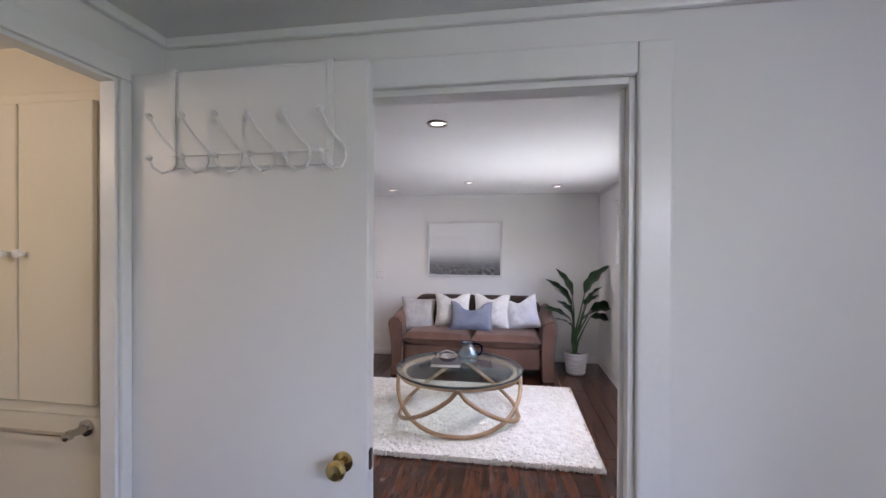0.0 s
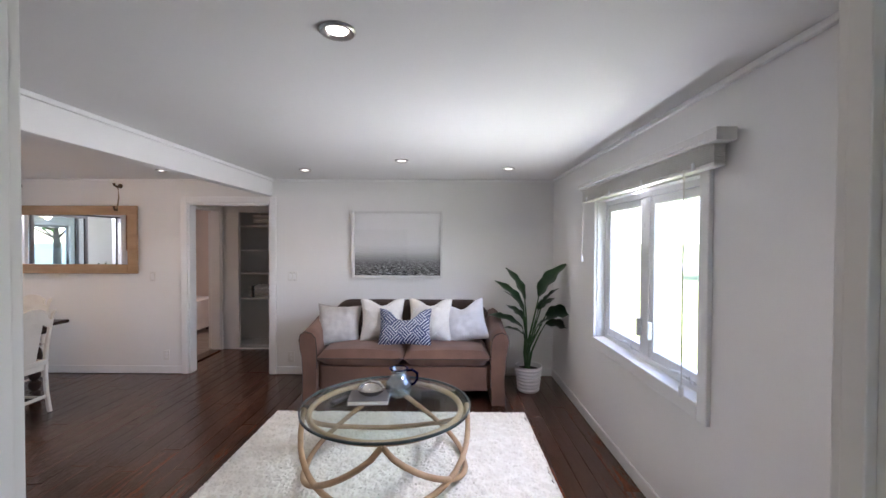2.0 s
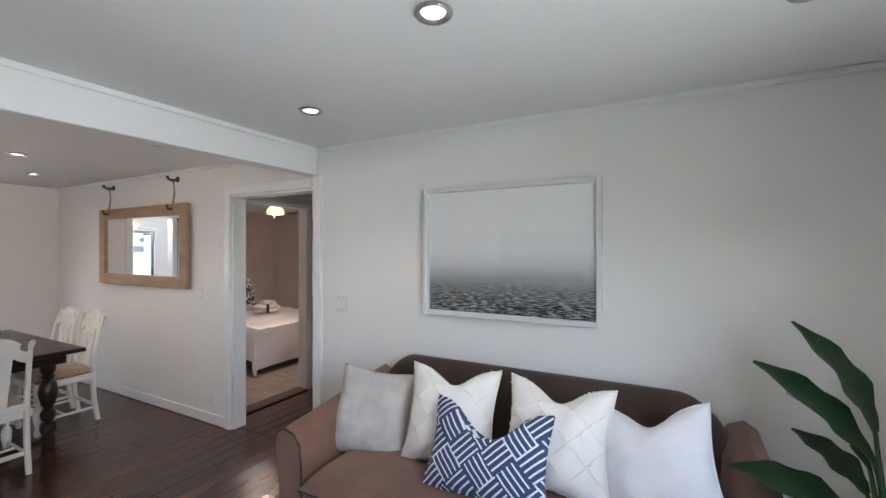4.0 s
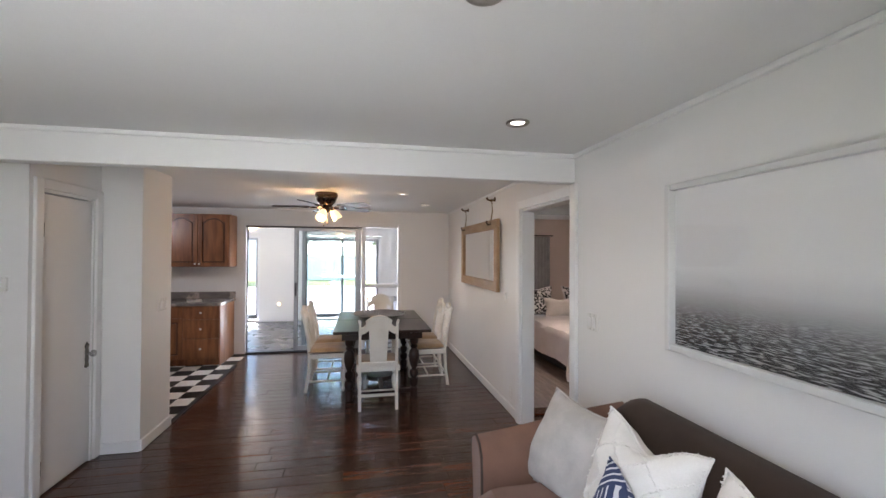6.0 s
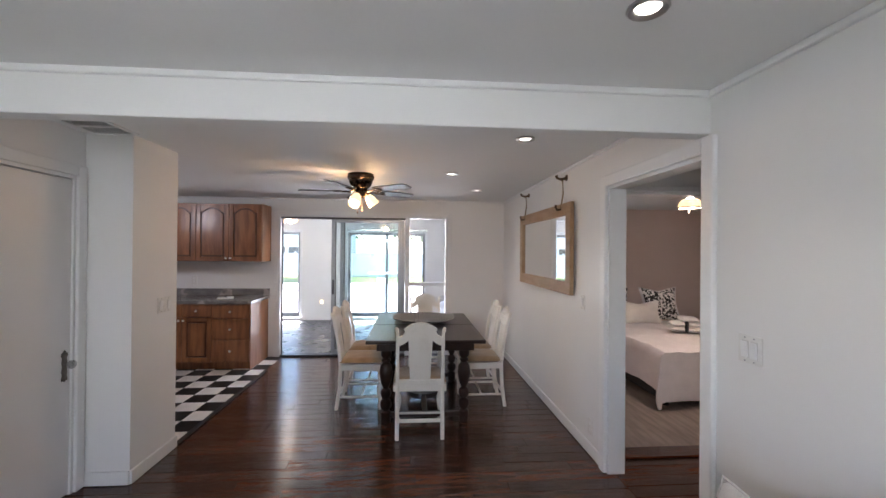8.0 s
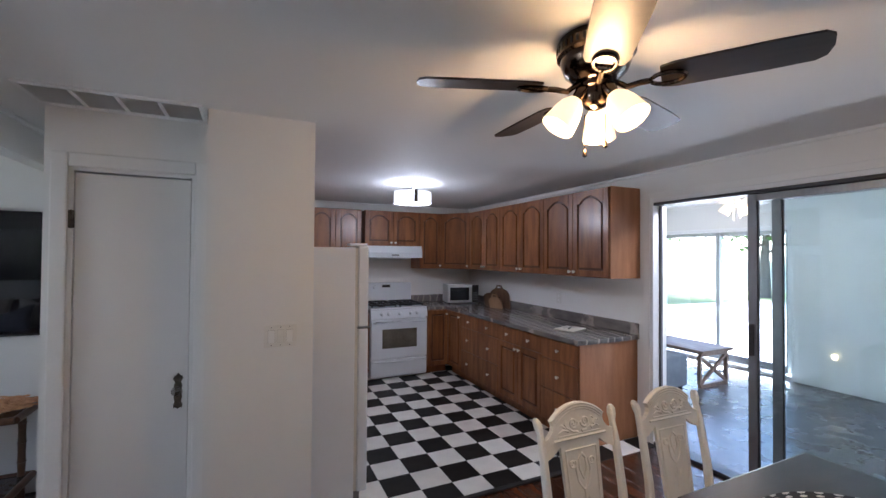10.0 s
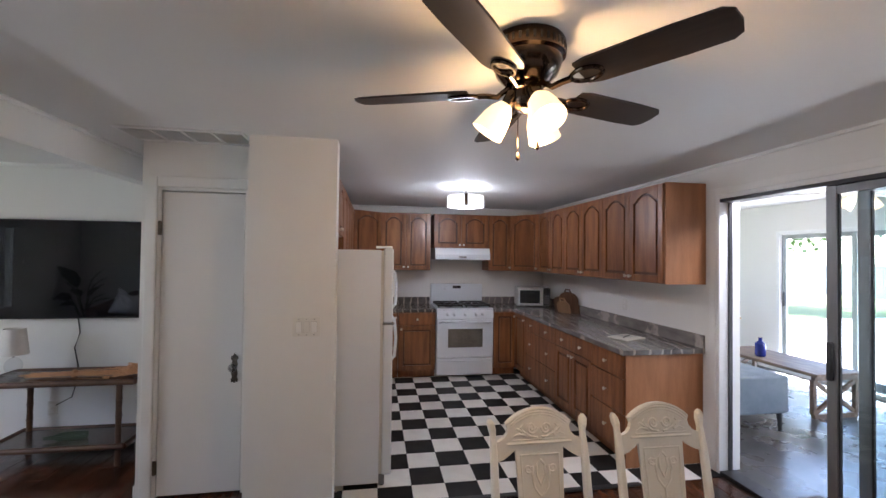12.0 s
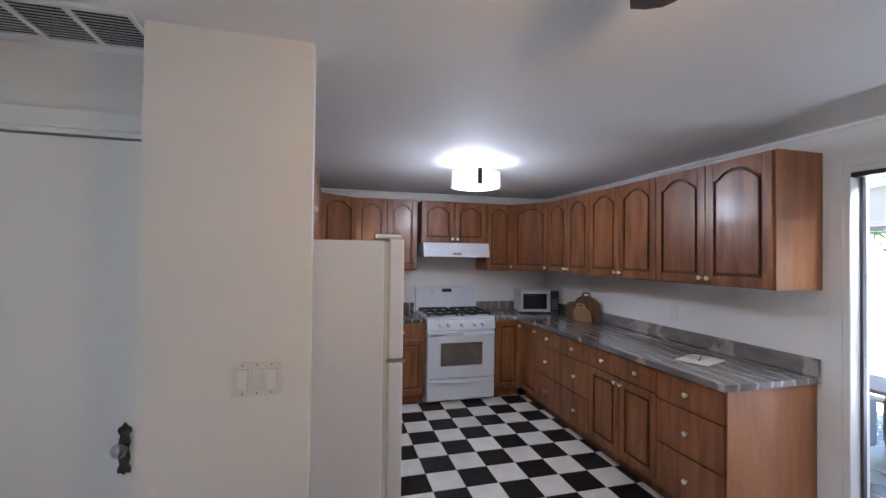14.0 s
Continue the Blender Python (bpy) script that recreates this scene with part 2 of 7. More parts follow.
# little hall, its linen closet and the bedroom
wall("wall_hall_west", "x", -2.62, -2.50, 0.12, 1.14, H, [(0.16, 1.08, 0, 2.05)], WALL)
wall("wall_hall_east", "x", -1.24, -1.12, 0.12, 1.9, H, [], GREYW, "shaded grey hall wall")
wall("wall_hall_north", "y", 1.14, 1.20, -2.62, -1.24, H, [(-2.26, -1.3, 0.02, 2.02)], WALL)
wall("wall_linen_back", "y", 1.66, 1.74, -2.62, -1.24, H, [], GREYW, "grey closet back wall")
wall("wall_bedroom_east", "x", -2.62, -2.50, 1.20, 3.9, H, [], PINK, "blush painted bedroom wall")
wall("wall_bedroom_north", "y", 3.9, 4.02, -6.6, -2.50, H, [], PINK, "blush painted bedroom wall")
wall("wall_bedroom_west", "x", -6.6, -6.48, 0.0, 3.9, H, [(0.5, 1.75, 0.8, 2.0)], PINK, "blush painted bedroom wall")
wall("wall_bedroom_south", "y", 0.124, 0.16, -6.48, -2.62, H, [], PINK, "blush painted bedroom wall")
# sunroom
SH = 2.42
wall("wall_sunroom_west", "x", -9.1, -8.95, -7.4, 0.9, SH, [(-5.82, -3.86, 0.02, 2.03), (-2.90, -1.05, 0.02, 2.05)], WALL)
wall("wall_sunroom_south", "y", -7.5, -7.4, -9.1, -5.92, SH, [], WALL)
wall("wall_sunroom_north", "y", 0.9, 1.0, -9.1, -5.92, SH, [], WALL)
wall("wall_sunroom_inner", "x", -5.99, -5.904, 0.0, 0.9, SH, [], WALL)

for name, x0, x1, y0, y1, z, m in (
    ("ceiling", -5.90, 2.26, -7.32, 0.12, H, CEIL),
    ("ceiling", -6.6, -1.12, 0.12, 4.02, H, CEIL),
    ("ceiling", -9.1, -5.90, -7.5, 1.0, SH, CEIL),
):
    solid(name, boxes((x0, x1, y0, y1, z, z + 0.12)), m, "flat white painted plaster ceiling", "ceiling", "structure")
solid("roof_slab", boxes((-9.4, 2.6, -7.7, 4.3, H + 0.26, H + 0.34)), ASPHALT, "flat grey roof covering over the house", "roof", "structure")
solid("beam", boxes((-1.37, -1.27, -4.535, 0, 2.14, H + 0.002), bevel=0.004), WALL, "white plastered ceiling beam between living and dining room", "beam", "structure")
ground = solid("ground", boxes((-400, 400, -400, 400, -0.5, -0.22)), GRASS, "sunlit green lawn around the house", "lawn", "structure")

# ---- floors under the pieces ----
for name, x0, x1, y0, y1, m, label in (
    ("floor_main", -5.80, 2.085, -4.56, 0.06, SUBFLOOR, "dark brown hardwood plank floor with a soft sheen"),
    ("floor_kitchen", -5.70, -2.46, -6.70, -4.56, SUBFLOOR, "black and white checkered tile floor"),
    ("floor_hall", -2.50, -1.24, 0.06, 1.17, SUBFLOOR, "dark brown hardwood hall floor"),
    ("floor_entry", -0.37, 2.085, -7.2, -4.56, SUNFLOOR, "dark vinyl entry floor"),
    ("floor_bathroom", -2.2, -0.42, -7.2, -4.66, SUNFLOOR, "dark vinyl bathroom floor"),
    ("floor_closet", -2.40, -1.24, 1.17, 1.66, GREYW, "closet floor in shaded grey"),
    ("floor_bedroom", -6.48, -2.56, 0.16, 3.9, GREYPLANK, "grey oak vinyl bedroom floor"),
    ("floor_sunroom", -8.95, -5.80, -7.4, 0.9, SUNFLOOR, "mottled slate-coloured sunroom floor"),
):
    z = -0.008 if m is SUBFLOOR else 0.0
    solid(name, boxes((x0, x1, y0, y1, -0.2, z)), m, label, "floor", "structure")

# ---- trim ----


def trim(name, rows, label="white painted wooden trim", m=None, bevel=0.006):
    return solid(name, boxes(*rows, bevel=bevel, seg=2), m or TRIM, label, "trim", "structure")


B, T = 0.092, 0.014
trim("baseboard", [(-5.70, -2.37, -T, 0, 0, B)])
trim("baseboard", [(-1.22, 2.085, -T, 0, 0, B)])
trim("baseboard", [(2.085 - T, 2.085, -4.50, -T, 0, B)])
trim("baseboard", [(1.315, 2.071, -4.535, -4.535 + T, 0, B)])
trim("baseboard", [(-1.60, 0.28, -4.535, -4.535 + T, 0, B)])
trim("baseboard", [(-1.60, -1.60 + T, -4.52, -3.57, 0, B)])
trim("baseboard", [(-2.88, -2.34, -3.27, -3.27 + T, 0, B)])
trim("baseboard", [(-2.34, -2.34 + T, -3.56, -3.27, 0, B)])
trim("baseboard", [(-5.70, -5.70 + T, -0.78, -T, 0, B)])
for r in ((-1.27, 2.085, -0.026, 0, H - 0.03, H), (2.059, 2.085, -4.50, -0.026, H - 0.03, H), (-1.27, -1.244, -4.509, -0.026, H - 0.03, H), (-1.392, -1.37, -4.509, -0.026, H - 0.024, H),
          (-1.244, 2.059, -4.535, -4.509, H - 0.03, H), (-5.70, -1.37, -0.022, 0, H - 0.024, H), (-5.70, -5.678, -6.70, -0.022, H - 0.024, H),
          (-5.678, -2.46, -6.70, -6.678, H - 0.024, H), (-0.37, 2.085, -4.646, -4.62, H - 0.035, H), (-0.37, -0.342, -7.2, -4.646, H - 0.035, H)):
    trim("trim_cornice", [r], "slim white ceiling moulding", bevel=0.008)


def casing(a, b, top, face, out, w=0.085, d=0.022, axis="y", name="trim_casing"):
    """A door casing round an opening a..b; face is the wall's face and out the way it stands proud."""
    f0, f1 = sorted((face, face + out * d))
    rows = [(a - w, a, 0, top + w), (b, b + w, 0, top + w), (a, b, top, top + w)]
    trim(name, [(u, v, f0, f1, z0, z1) if axis == "y" else (f0, f1, u, v, z0, z1) for u, v, z0, z1 in rows], "white painted door casing", bevel=0.009)


def jamb(a, b, top, lo, hi, axis="y", t=0.02):
    rows = [(a, a + t, 0, top), (b - t, b, 0, top), (a + t, b - t, top - t, top)]
    lo, hi = lo - 0.003, hi + 0.003
    trim("trim_jamb", [(u, v, lo, hi, z0, z1) if axis == "y" else (lo, hi, u, v, z0, z1) for u, v, z0, z1 in rows], "white painted door jamb", bevel=0.003)


casing(-2.29, -1.30, 2.05, 0, -1, 0.078, 0.03)
jamb(-2.29, -1.30, 2.05, 0, 0.12)
casing(0.36, 1.235, 2.115, -4.62, -1, 0.098, 0.03)
jamb(0.36, 1.235, 2.115, -4.62, -4.535)
casing(0.36, 1.235, 2.115, -4.535, 1, 0.078)
trim("trim_stop", [(1.203, 1.215, -4.58, -4.555, 0, 2.095), (0.38, 0.392, -4.58, -4.555, 0, 2.095)], "white door stop", bevel=0.002)
casing(-2.26, -1.70, 2.04, -3.57, 1, 0.072)
jamb(-2.26, -1.70, 2.04, -3.69, -3.57)
jamb(0.16, 1.08, 2.05, -2.62, -2.50, "x")
casing(0.16, 1.08, 2.05, -2.50, 1, 0.045, axis="x")
jamb(-5.62, -4.81, 2.13, -0.42, -0.37, "x", 0.012)
trim("trim_casing", [(-0.37, -0.352, -4.81, -4.775, 0, 2.13), (-0.37, -0.352, -7.1, -4.775, 2.13, 2.2)], "white painted door casing", bevel=0.006)
trim("trim_sill", [(-2.64, -2.48, 0.18, 1.06, 0.0, 0.012)], "dark wooden door sill", PLANK, 0.003)
trim("trim_edge_strip", [(-5.0, -2.88, -3.30, -3.262, 0.0, 0.012)], "black edge strip between tiles and planks", BLACK, 0.003)

# ---- living room window ----
win = thing("window_1", pose(0, 0, 0), "white vinyl double casement window, bright daylight behind", "window", kind="structure")
Y0, Y1, Z0, Z1 = -2.90, -1.45, 0.79, 1.95
part("window_frame", boxes((2.15, 2.22, Y0, Y0 + 0.05, Z0, Z1), (2.15, 2.22, Y1 - 0.05, Y1, Z0, Z1), (2.15, 2.22, Y0 + 0.05, Y1 - 0.05, Z0, Z0 + 0.05), (2.15, 2.22, Y0 + 0.05, Y1 - 0.05, Z1 - 0.05, Z1), (2.15, 2.22, -2.215, -2.135, Z0 + 0.05, Z1 - 0.05), bevel=0.004), VINYL, win)
for a, b in ((Y0 + 0.052, -2.217), (-2.133, Y1 - 0.052)):
    z0, z1 = Z0 + 0.052, Z1 - 0.052
    sash = part("sash", boxes((2.155, 2.205, a, a + 0.05, z0, z1), (2.155, 2.205, b - 0.05, b, z0, z1), (2.155, 2.205, a + 0.05, b - 0.05, z0, z0 + 0.055), (2.155, 2.205, a + 0.05, b - 0.05, z1 - 0.05, z1), bevel=0.005), VINYL, win)
    pane = part("pane", boxes((2.178, 2.182, a + 0.05, b - 0.05, z0 + 0.055, z1 - 0.05)), PANE, sash)
    pane.visible_shadow = False
    crank = part("crank_handle", tube([(2.14, a + 0.12, z0 + 0.0), (2.12, a + 0.12, z0 + 0.03), (2.11, a + 0.18, z0 + 0.035), (2.115, a + 0.27, z0 + 0.02)], 0.011), VINYL, sash, smooth=True)
    y = b - 0.03 if b < -2.2 else a + 0.03
    part("latch", boxes((2.125, 2.155, y - 0.012, y + 0.012, z0 + 0.12, z0 + 0.24), bevel=0.005), VINYL, sash)
part("window_sill", boxes((2.05, 2.15, Y0, Y1, Z0 - 0.002, Z0 + 0.018), bevel=0.004), TRIM, win)
part("reveal", boxes((2.083, 2.15, Y0, Y0 + 0.012, Z0 + 0.018, Z1 - 0.012), (2.083, 2.15, Y1 - 0.012, Y1, Z0 + 0.018, Z1 - 0.012), (2.083, 2.15, Y0, Y1, Z1 - 0.012, Z1)), TRIM, win)
part("casing", boxes((2.06, 2.085, Y0 - 0.075, Y0, Z0 - 0.075, Z1 + 0.04), (2.06, 2.085, Y1, Y1 + 0.075, Z0 - 0.075, Z1 + 0.04), (2.06, 2.085, Y0, Y1, Z0 - 0.075, Z0), bevel=0.007, seg=2), TRIM, win)
BLIND = surf("pale_blind_slat", (0.70, 0.69, 0.66), (0.64, 0.63, 0.60), 3, 0.45)
blind = thing("window_blind", pose(2.03, -2.17, 1.93), "pale grey venetian blind drawn up under a moulded valance", "blind")
part("valance", boxes((-0.06, 0.03, -0.99, 0.89, 0.135, 0.165), (-0.045, 0.03, -0.98, 0.88, 0.118, 0.135), bevel=0.005, seg=2), BLIND, blind)
part("end_bracket", boxes((-0.062, 0.03, -0.996, -0.90, 0.112, 0.168), bevel=0.003), BLIND, blind)
for k in range(9):
    part("slat", boxes((-0.028, 0.026, -0.93, 0.87, 0.034 + 0.0094 * k, 0.0405 + 0.0094 * k), bevel=0.002), BLIND, blind)
part("bottom_rail", boxes((-0.03, 0.028, -0.93, 0.87, 0.012, 0.032), bevel=0.005), BLIND, blind)
for y in (-0.78, -0.25, 0.25, 0.74):
    part("cord_clip", boxes((-0.036, -0.028, y - 0.012, y + 0.012, 0.01, 0.05), bevel=0.002), VINYL, blind)
part("cord", tube([(-0.04, 0.82, 0.0), (-0.04, 0.82, -0.45)], 0.003, 6), BLIND, blind)
part("cord_tassel", lathe([(0.004, 0), (0.011, 0.01), (0.008, 0.05), (0.003, 0.06)], 10, at=(-0.04, 0.82, -0.5)), VINYL, blind)
part("tilt_wand", tube([(-0.04, -0.72, 0.03), (-0.04, -0.72, -1.05)], 0.0035, 6), BLIND, blind)
part("cord_tassel", lathe([(0.005, 0), (0.012, 0.01), (0.012, 0.05), (0.004, 0.06)], 10, at=(-0.04, -0.72, -1.1)), VINYL, blind)

# ---- sliding door to the sunroom ----
DARKALU = surf("dark_aluminium_track", (0.05, 0.05, 0.055), (0.08, 0.08, 0.085), 4, 0.4, metal=0.6)
sd = thing("door_1", pose(-5.74, 0, 0), "aluminium sliding patio door, half open, with a glazed sidelight", "sliding door", kind="structure")
S0, S1, ST = -3.37, -0.86, 2.10
part("door_frame", boxes((-0.09, 0.055, S0, S0 + 0.035, 0, ST), (-0.09, 0.055, S1 - 0.035, S1, 0, ST), (-0.09, 0.055, S0 + 0.035, S1 - 0.035, ST - 0.035, ST), bevel=0.004), VINYL, sd)
part("track", boxes((-0.08, 0.05, S0 + 0.035, -1.50, 0.0, 0.022), (-0.05, -0.02, S0 + 0.035, S0 + 0.05, 0.022, ST - 0.035), (-0.08, 0.05, S0 + 0.035, -1.50, ST - 0.06, ST - 0.035), bevel=0.002), DARKALU, sd)
part("post", boxes((-0.085, 0.05, -1.505, -1.44, 0, ST - 0.035), bevel=0.004), VINYL, sd)
part("sidelight_rail", boxes((-0.06, 0.04, -1.44, S1 - 0.035, 1.04, 1.10), bevel=0.004), VINYL, sd)
for a, b, x in ((-2.60, -1.56, 0.012), (-2.48, -1.51, -0.045)):
    leaf = part("door_panel", boxes((x - 0.018, x + 0.018, a, a + 0.058, 0.024, ST - 0.062), (x - 0.018, x + 0.018, b - 0.058, b, 0.024, ST - 0.062), (x - 0.018, x + 0.018, a + 0.058, b - 0.058, 0.024, 0.10), (x - 0.018, x + 0.018, a + 0.058, b - 0.058, ST - 0.11, ST - 0.062), bevel=0.003), ALU, sd)
    p = part("pane", boxes((x - 0.003, x + 0.003, a + 0.058, b - 0.058, 0.10, ST - 0.11)), TINTED, leaf)
    p.visible_shadow = False
    part("seal", boxes((x - 0.006, x + 0.010, a + 0.058, a + 0.066, 0.10, ST - 0.11)), BLACK, leaf)
    if x > 0:
        part("handle", boxes((x + 0.018, x + 0.045, a + 0.015, a + 0.045, 0.92, 1.14), bevel=0.006), DARKALU, leaf)
for z0, z1 in ((0.03, 1.04), (1.10, ST - 0.035)):
    p = part("pane", boxes((-0.013, -0.009, -1.44, S1 - 0.035, z0, z1)), PANE, sd)
    p.visible_shadow = False
trim("trim_casing", [(-5.70, -5.684, -3.43, -3.37, 0, 2.15), (-5.70, -5.684, -0.86, -0.81, 0, 2.15), (-5.70, -5.684, -3.37, -0.86, 2.10, 2.15)], "white casing round the sliding door", bevel=0.005)

# ---- doors ----
BRASS = surf("polished_brass", (0.62, 0.45, 0.18), (0.5, 0.35, 0.13), 6, 0.2, metal=1.0)
OLDBRASS = surf("antique_pewter", (0.20, 0.18, 0.15), (0.10, 0.09, 0.08), 20, 0.4, metal=1.0, bump=0.2)
DOORP = surf("white_door_paint", (0.78, 0.77, 0.76), (0.75, 0.74, 0.73), 1.5, 0.4, bump=0.03, fine=120)


def hinge(z, x, y, ob, way=1):
    part("hinge", cyl(boxes((x - 0.012, x + 0.012, y - 0.004, y + 0.004, z - 0.045, z + 0.045), bevel=0.001), (x, y + 0.006 * way, z - 0.047), (x, y + 0.006 * way, z + 0.047), 0.006, n=10), OLDBRASS, ob)


cd = thing("door_2", pose(0, -3.575, 0), "closed narrow white closet door with an antique latch plate", "door", kind="structure")
part("door_leaf", boxes((-2.237, -1.723, -0.04, 0.0, 0.012, 2.012), bevel=0.003), DOORP, cd)
hinge(1.77, -1.712, 0.006, cd)
hinge(0.20, -1.712, 0.006, cd)
plate = [(0, -0.095), (0.012, -0.085), (0.02, -0.09), (0.022, -0.07), (0.015, -0.055), (0.02, -0.03), (0.014, 0), (0.02, 0.03), (0.014, 0.055), (0.024, 0.07), (0.02, 0.085), (0.01, 0.09), (0, 0.105)]
esc = part("latch_plate", slab(plate + [(-u, v) for u, v in plate[-2:0:-1]], 0.006, at=(-2.19, 0.0, 0.83)), OLDBRASS, cd)
part("knob", lathe([(0.004, 0), (0.012, 0.002), (0.010, 0.02), (0.026, 0.034), (0.028, 0.045), (0.020, 0.056), (0.001, 0.06)], 18), clear_glass("glass_knob", (0.75, 0.75, 0.75), 0.15), cd, "clear glass knob", True, pose(-2.19, 0.006, 0.845, -90))

bd = thing("door_3", pose(-0.40, -4.73, 0), "white flush door standing open against the wall", "door", kind="structure")
part("door_leaf", boxes((0.0, 0.845, -0.04, 0.0, 0.012, 2.158), bevel=0.003), DOORP, bd)
kn = part("knob", lathe([(0.030, 0), (0.031, 0.006), (0.014, 0.012), (0.011, 0.03), (0.022, 0.04), (0.029, 0.052), (0.029, 0.062), (0.022, 0.07), (0.001, 0.072)], 24), BRASS, bd, "polished brass knob", True, pose(0.77, -0.04, 0.955, 90))
part("latch_bolt", boxes((0.845, 0.852, -0.03, -0.01, 0.93, 0.99), bevel=0.002), OLDBRASS, bd)
bdoor = thing("door_4", pose(-2.70, 1.125, 0, 0, 0, -90), "white bedroom door swung open into the room", "door", kind="structure")
part("door_leaf", boxes((-0.76, 0, 0.0, 0.038, 0.012, 2.02), bevel=0.003), DOORP, bdoor)
part("knob", lathe([(0.026, 0), (0.012, 0.012), (0.011, 0.03), (0.026, 0.046), (0.02, 0.064), (0.001, 0.067)], 16), OLDBRASS, bdoor, "", True, pose(-0.69, 0.0, 0.96, 90))

# hook rack over the open door
WIRE = surf("white_enamelled_wire", (0.80, 0.80, 0.79), (0.74, 0.74, 0.73), 5, 0.3)
rack = thing("over_door_hook_rack", pose(0, -4.771, 0), "white wire coat rack with six double hooks over a door", "hook rack")
for x in (-0.205, 0.328):
    part("strap", boxes((x - 0.011, x + 0.011, -0.006, -0.001, 1.842, 2.165), (x - 0.011, x + 0.011, -0.006, 0.043, 2.1605, 2.165), bevel=0.001), WIRE, rack)
part("rail", boxes((-0.205, 0.328, -0.012, -0.006, 1.885, 1.893), (-0.205, 0.328, -0.012, -0.006, 1.845, 1.853), bevel=0.001), WIRE, rack)
for k in range(6):
    x = -0.221 + 0.1125 * k
    pts = [(x - 0.025 + 0.06 * s - 0.01 * math.sin(math.pi * s), -0.05 + 0.035 * s, 2.0 - 0.10 * s) for s in (0, 0.25, 0.5, 0.75, 1)]
    pts += [(x + 0.039, -0.014, 1.885), (x + 0.038, -0.014, 1.86), (x + 0.030, -0.02, 1.836), (x + 0.010, -0.038, 1.826), (x - 0.010, -0.052, 1.842), (x - 0.018, -0.058, 1.872)]
    hook = part("hook", tube(pts, 0.0042, 8), WIRE, rack, smooth=True)
    for p in (pts[0], pts[-1]):
        part("ball_tip", lathe([(0.001, -0.011), (0.008, -0.007), (0.011, 0), (0.008, 0.007), (0.001, 0.011)], 12, at=p), WIRE, hook, smooth=True)

# bathroom wall cabinet and towel bar, seen past the open door
cab = thing("wall_cabinet", pose(0, -4.66, 0), "cream built-in cabinet with two flush doors", "cabinet")
part("cabinet_frame", boxes((-1.50, -0.58, -0.012, 0.0, 0.98, 2.16), bevel=0.003), CREAM, cab)
for a, b, kx in ((-1.44, -0.929, -0.959), (-0.919, -0.60, -0.889)):
    d = part("door", boxes((a, b, -0.032, -0.012, 1.03, 2.12), bevel=0.003), CREAM, cab)
    part("knob", lathe([(0.008, 0), (0.007, 0.012), (0.016, 0.022), (0.014, 0.032), (0.001, 0.036)], 14), TRIM, d, "", True, pose(kx, -0.032, 1.57, 90))
CHROME = surf("polished_chrome", (0.62, 0.62, 0.63), (0.55, 0.55, 0.56), 4, 0.12, metal=1.0)
tb = thing("towel_bar", pose(0, -4.66, -0.01), "chrome towel bar with white ceramic ends", "towel bar")
part("bar", cyl(bmesh.new(), (-1.5, -0.065, 0.945), (-0.66, -0.065, 0.945), 0.008), CHROME, tb)
for x in (-1.48, -0.66):
    part("bracket", lathe([(0.03, 0), (0.03, 0.008), (0.016, 0.014), (0.012, 0.05), (0.018, 0.06), (0.016, 0.08), (0.001, 0.085)], 18), CHROME, tb, "", True, pose(x, 0, 0.945, 90))

# window added out of view so that daylight reaches the entry
w3 = thing("window_3", pose(2.17, -6.475, 0.9), "unseen white window added to light the entry room", "window", kind="structure")
part("window_frame", boxes((-0.03, 0.03, -0.475, -0.42, 0, 1.05), (-0.03, 0.03, 0.42, 0.475, 0, 1.05), (-0.03, 0.03, -0.42, 0.42, 0, 0.05), (-0.03, 0.03, -0.42, 0.42, 1.0, 1.05)), VINYL, w3)
p = part("pane", boxes((-0.003, 0.003, -0.42, 0.42, 0.05, 1.0)), PANE, w3)
p.visible_shadow = False

# ---- living room ----
SOFA = surf("brown_microfibre", (0.165, 0.083, 0.053), (0.118, 0.060, 0.039), 4, 0.85, bump=0.06, fine=220, sheen=0.15)
# Darker copy of SOFA for the backrest, the piping and the seat welt
SOFA_IN = surf("brown_microfibre_darker", (0.044, 0.026, 0.018), (0.030, 0.018, 0.012), 4, 0.88, bump=0.06, fine=220, sheen=0.05)


def puff_point(u, t, side, w, d, h, pinch=0.0, sag=0.0, seed=0, thick=0.5):
    """The place on a stuffed cushion at the shares u, t of its half width and depth."""
    bulge = max(0.0, (1 - abs(u) ** 2.6) * (1 - abs(t) ** 2.6)) ** thick
    k = 1 - pinch * (1 - abs(u) ** 2) * abs(t) ** 3 - pinch * (1 - abs(t) ** 2) * abs(u) ** 3
    wob = noise.noise(Vector((u * 1.6 + seed, t * 1.6, side * 2.0))) * 0.14 + (noise.noise(Vector((u * 4.5 + seed, t * 4.5, side * 5.0))) * 0.10 if pinch else 0.0)
    drop = -sag * math.exp(-(u * 2.2) ** 2) * max(0, t) ** 2
    return Vector((u * w / 2 * k, t * d / 2 * k + drop, side * h / 2 * bulge * (1 + wob)))


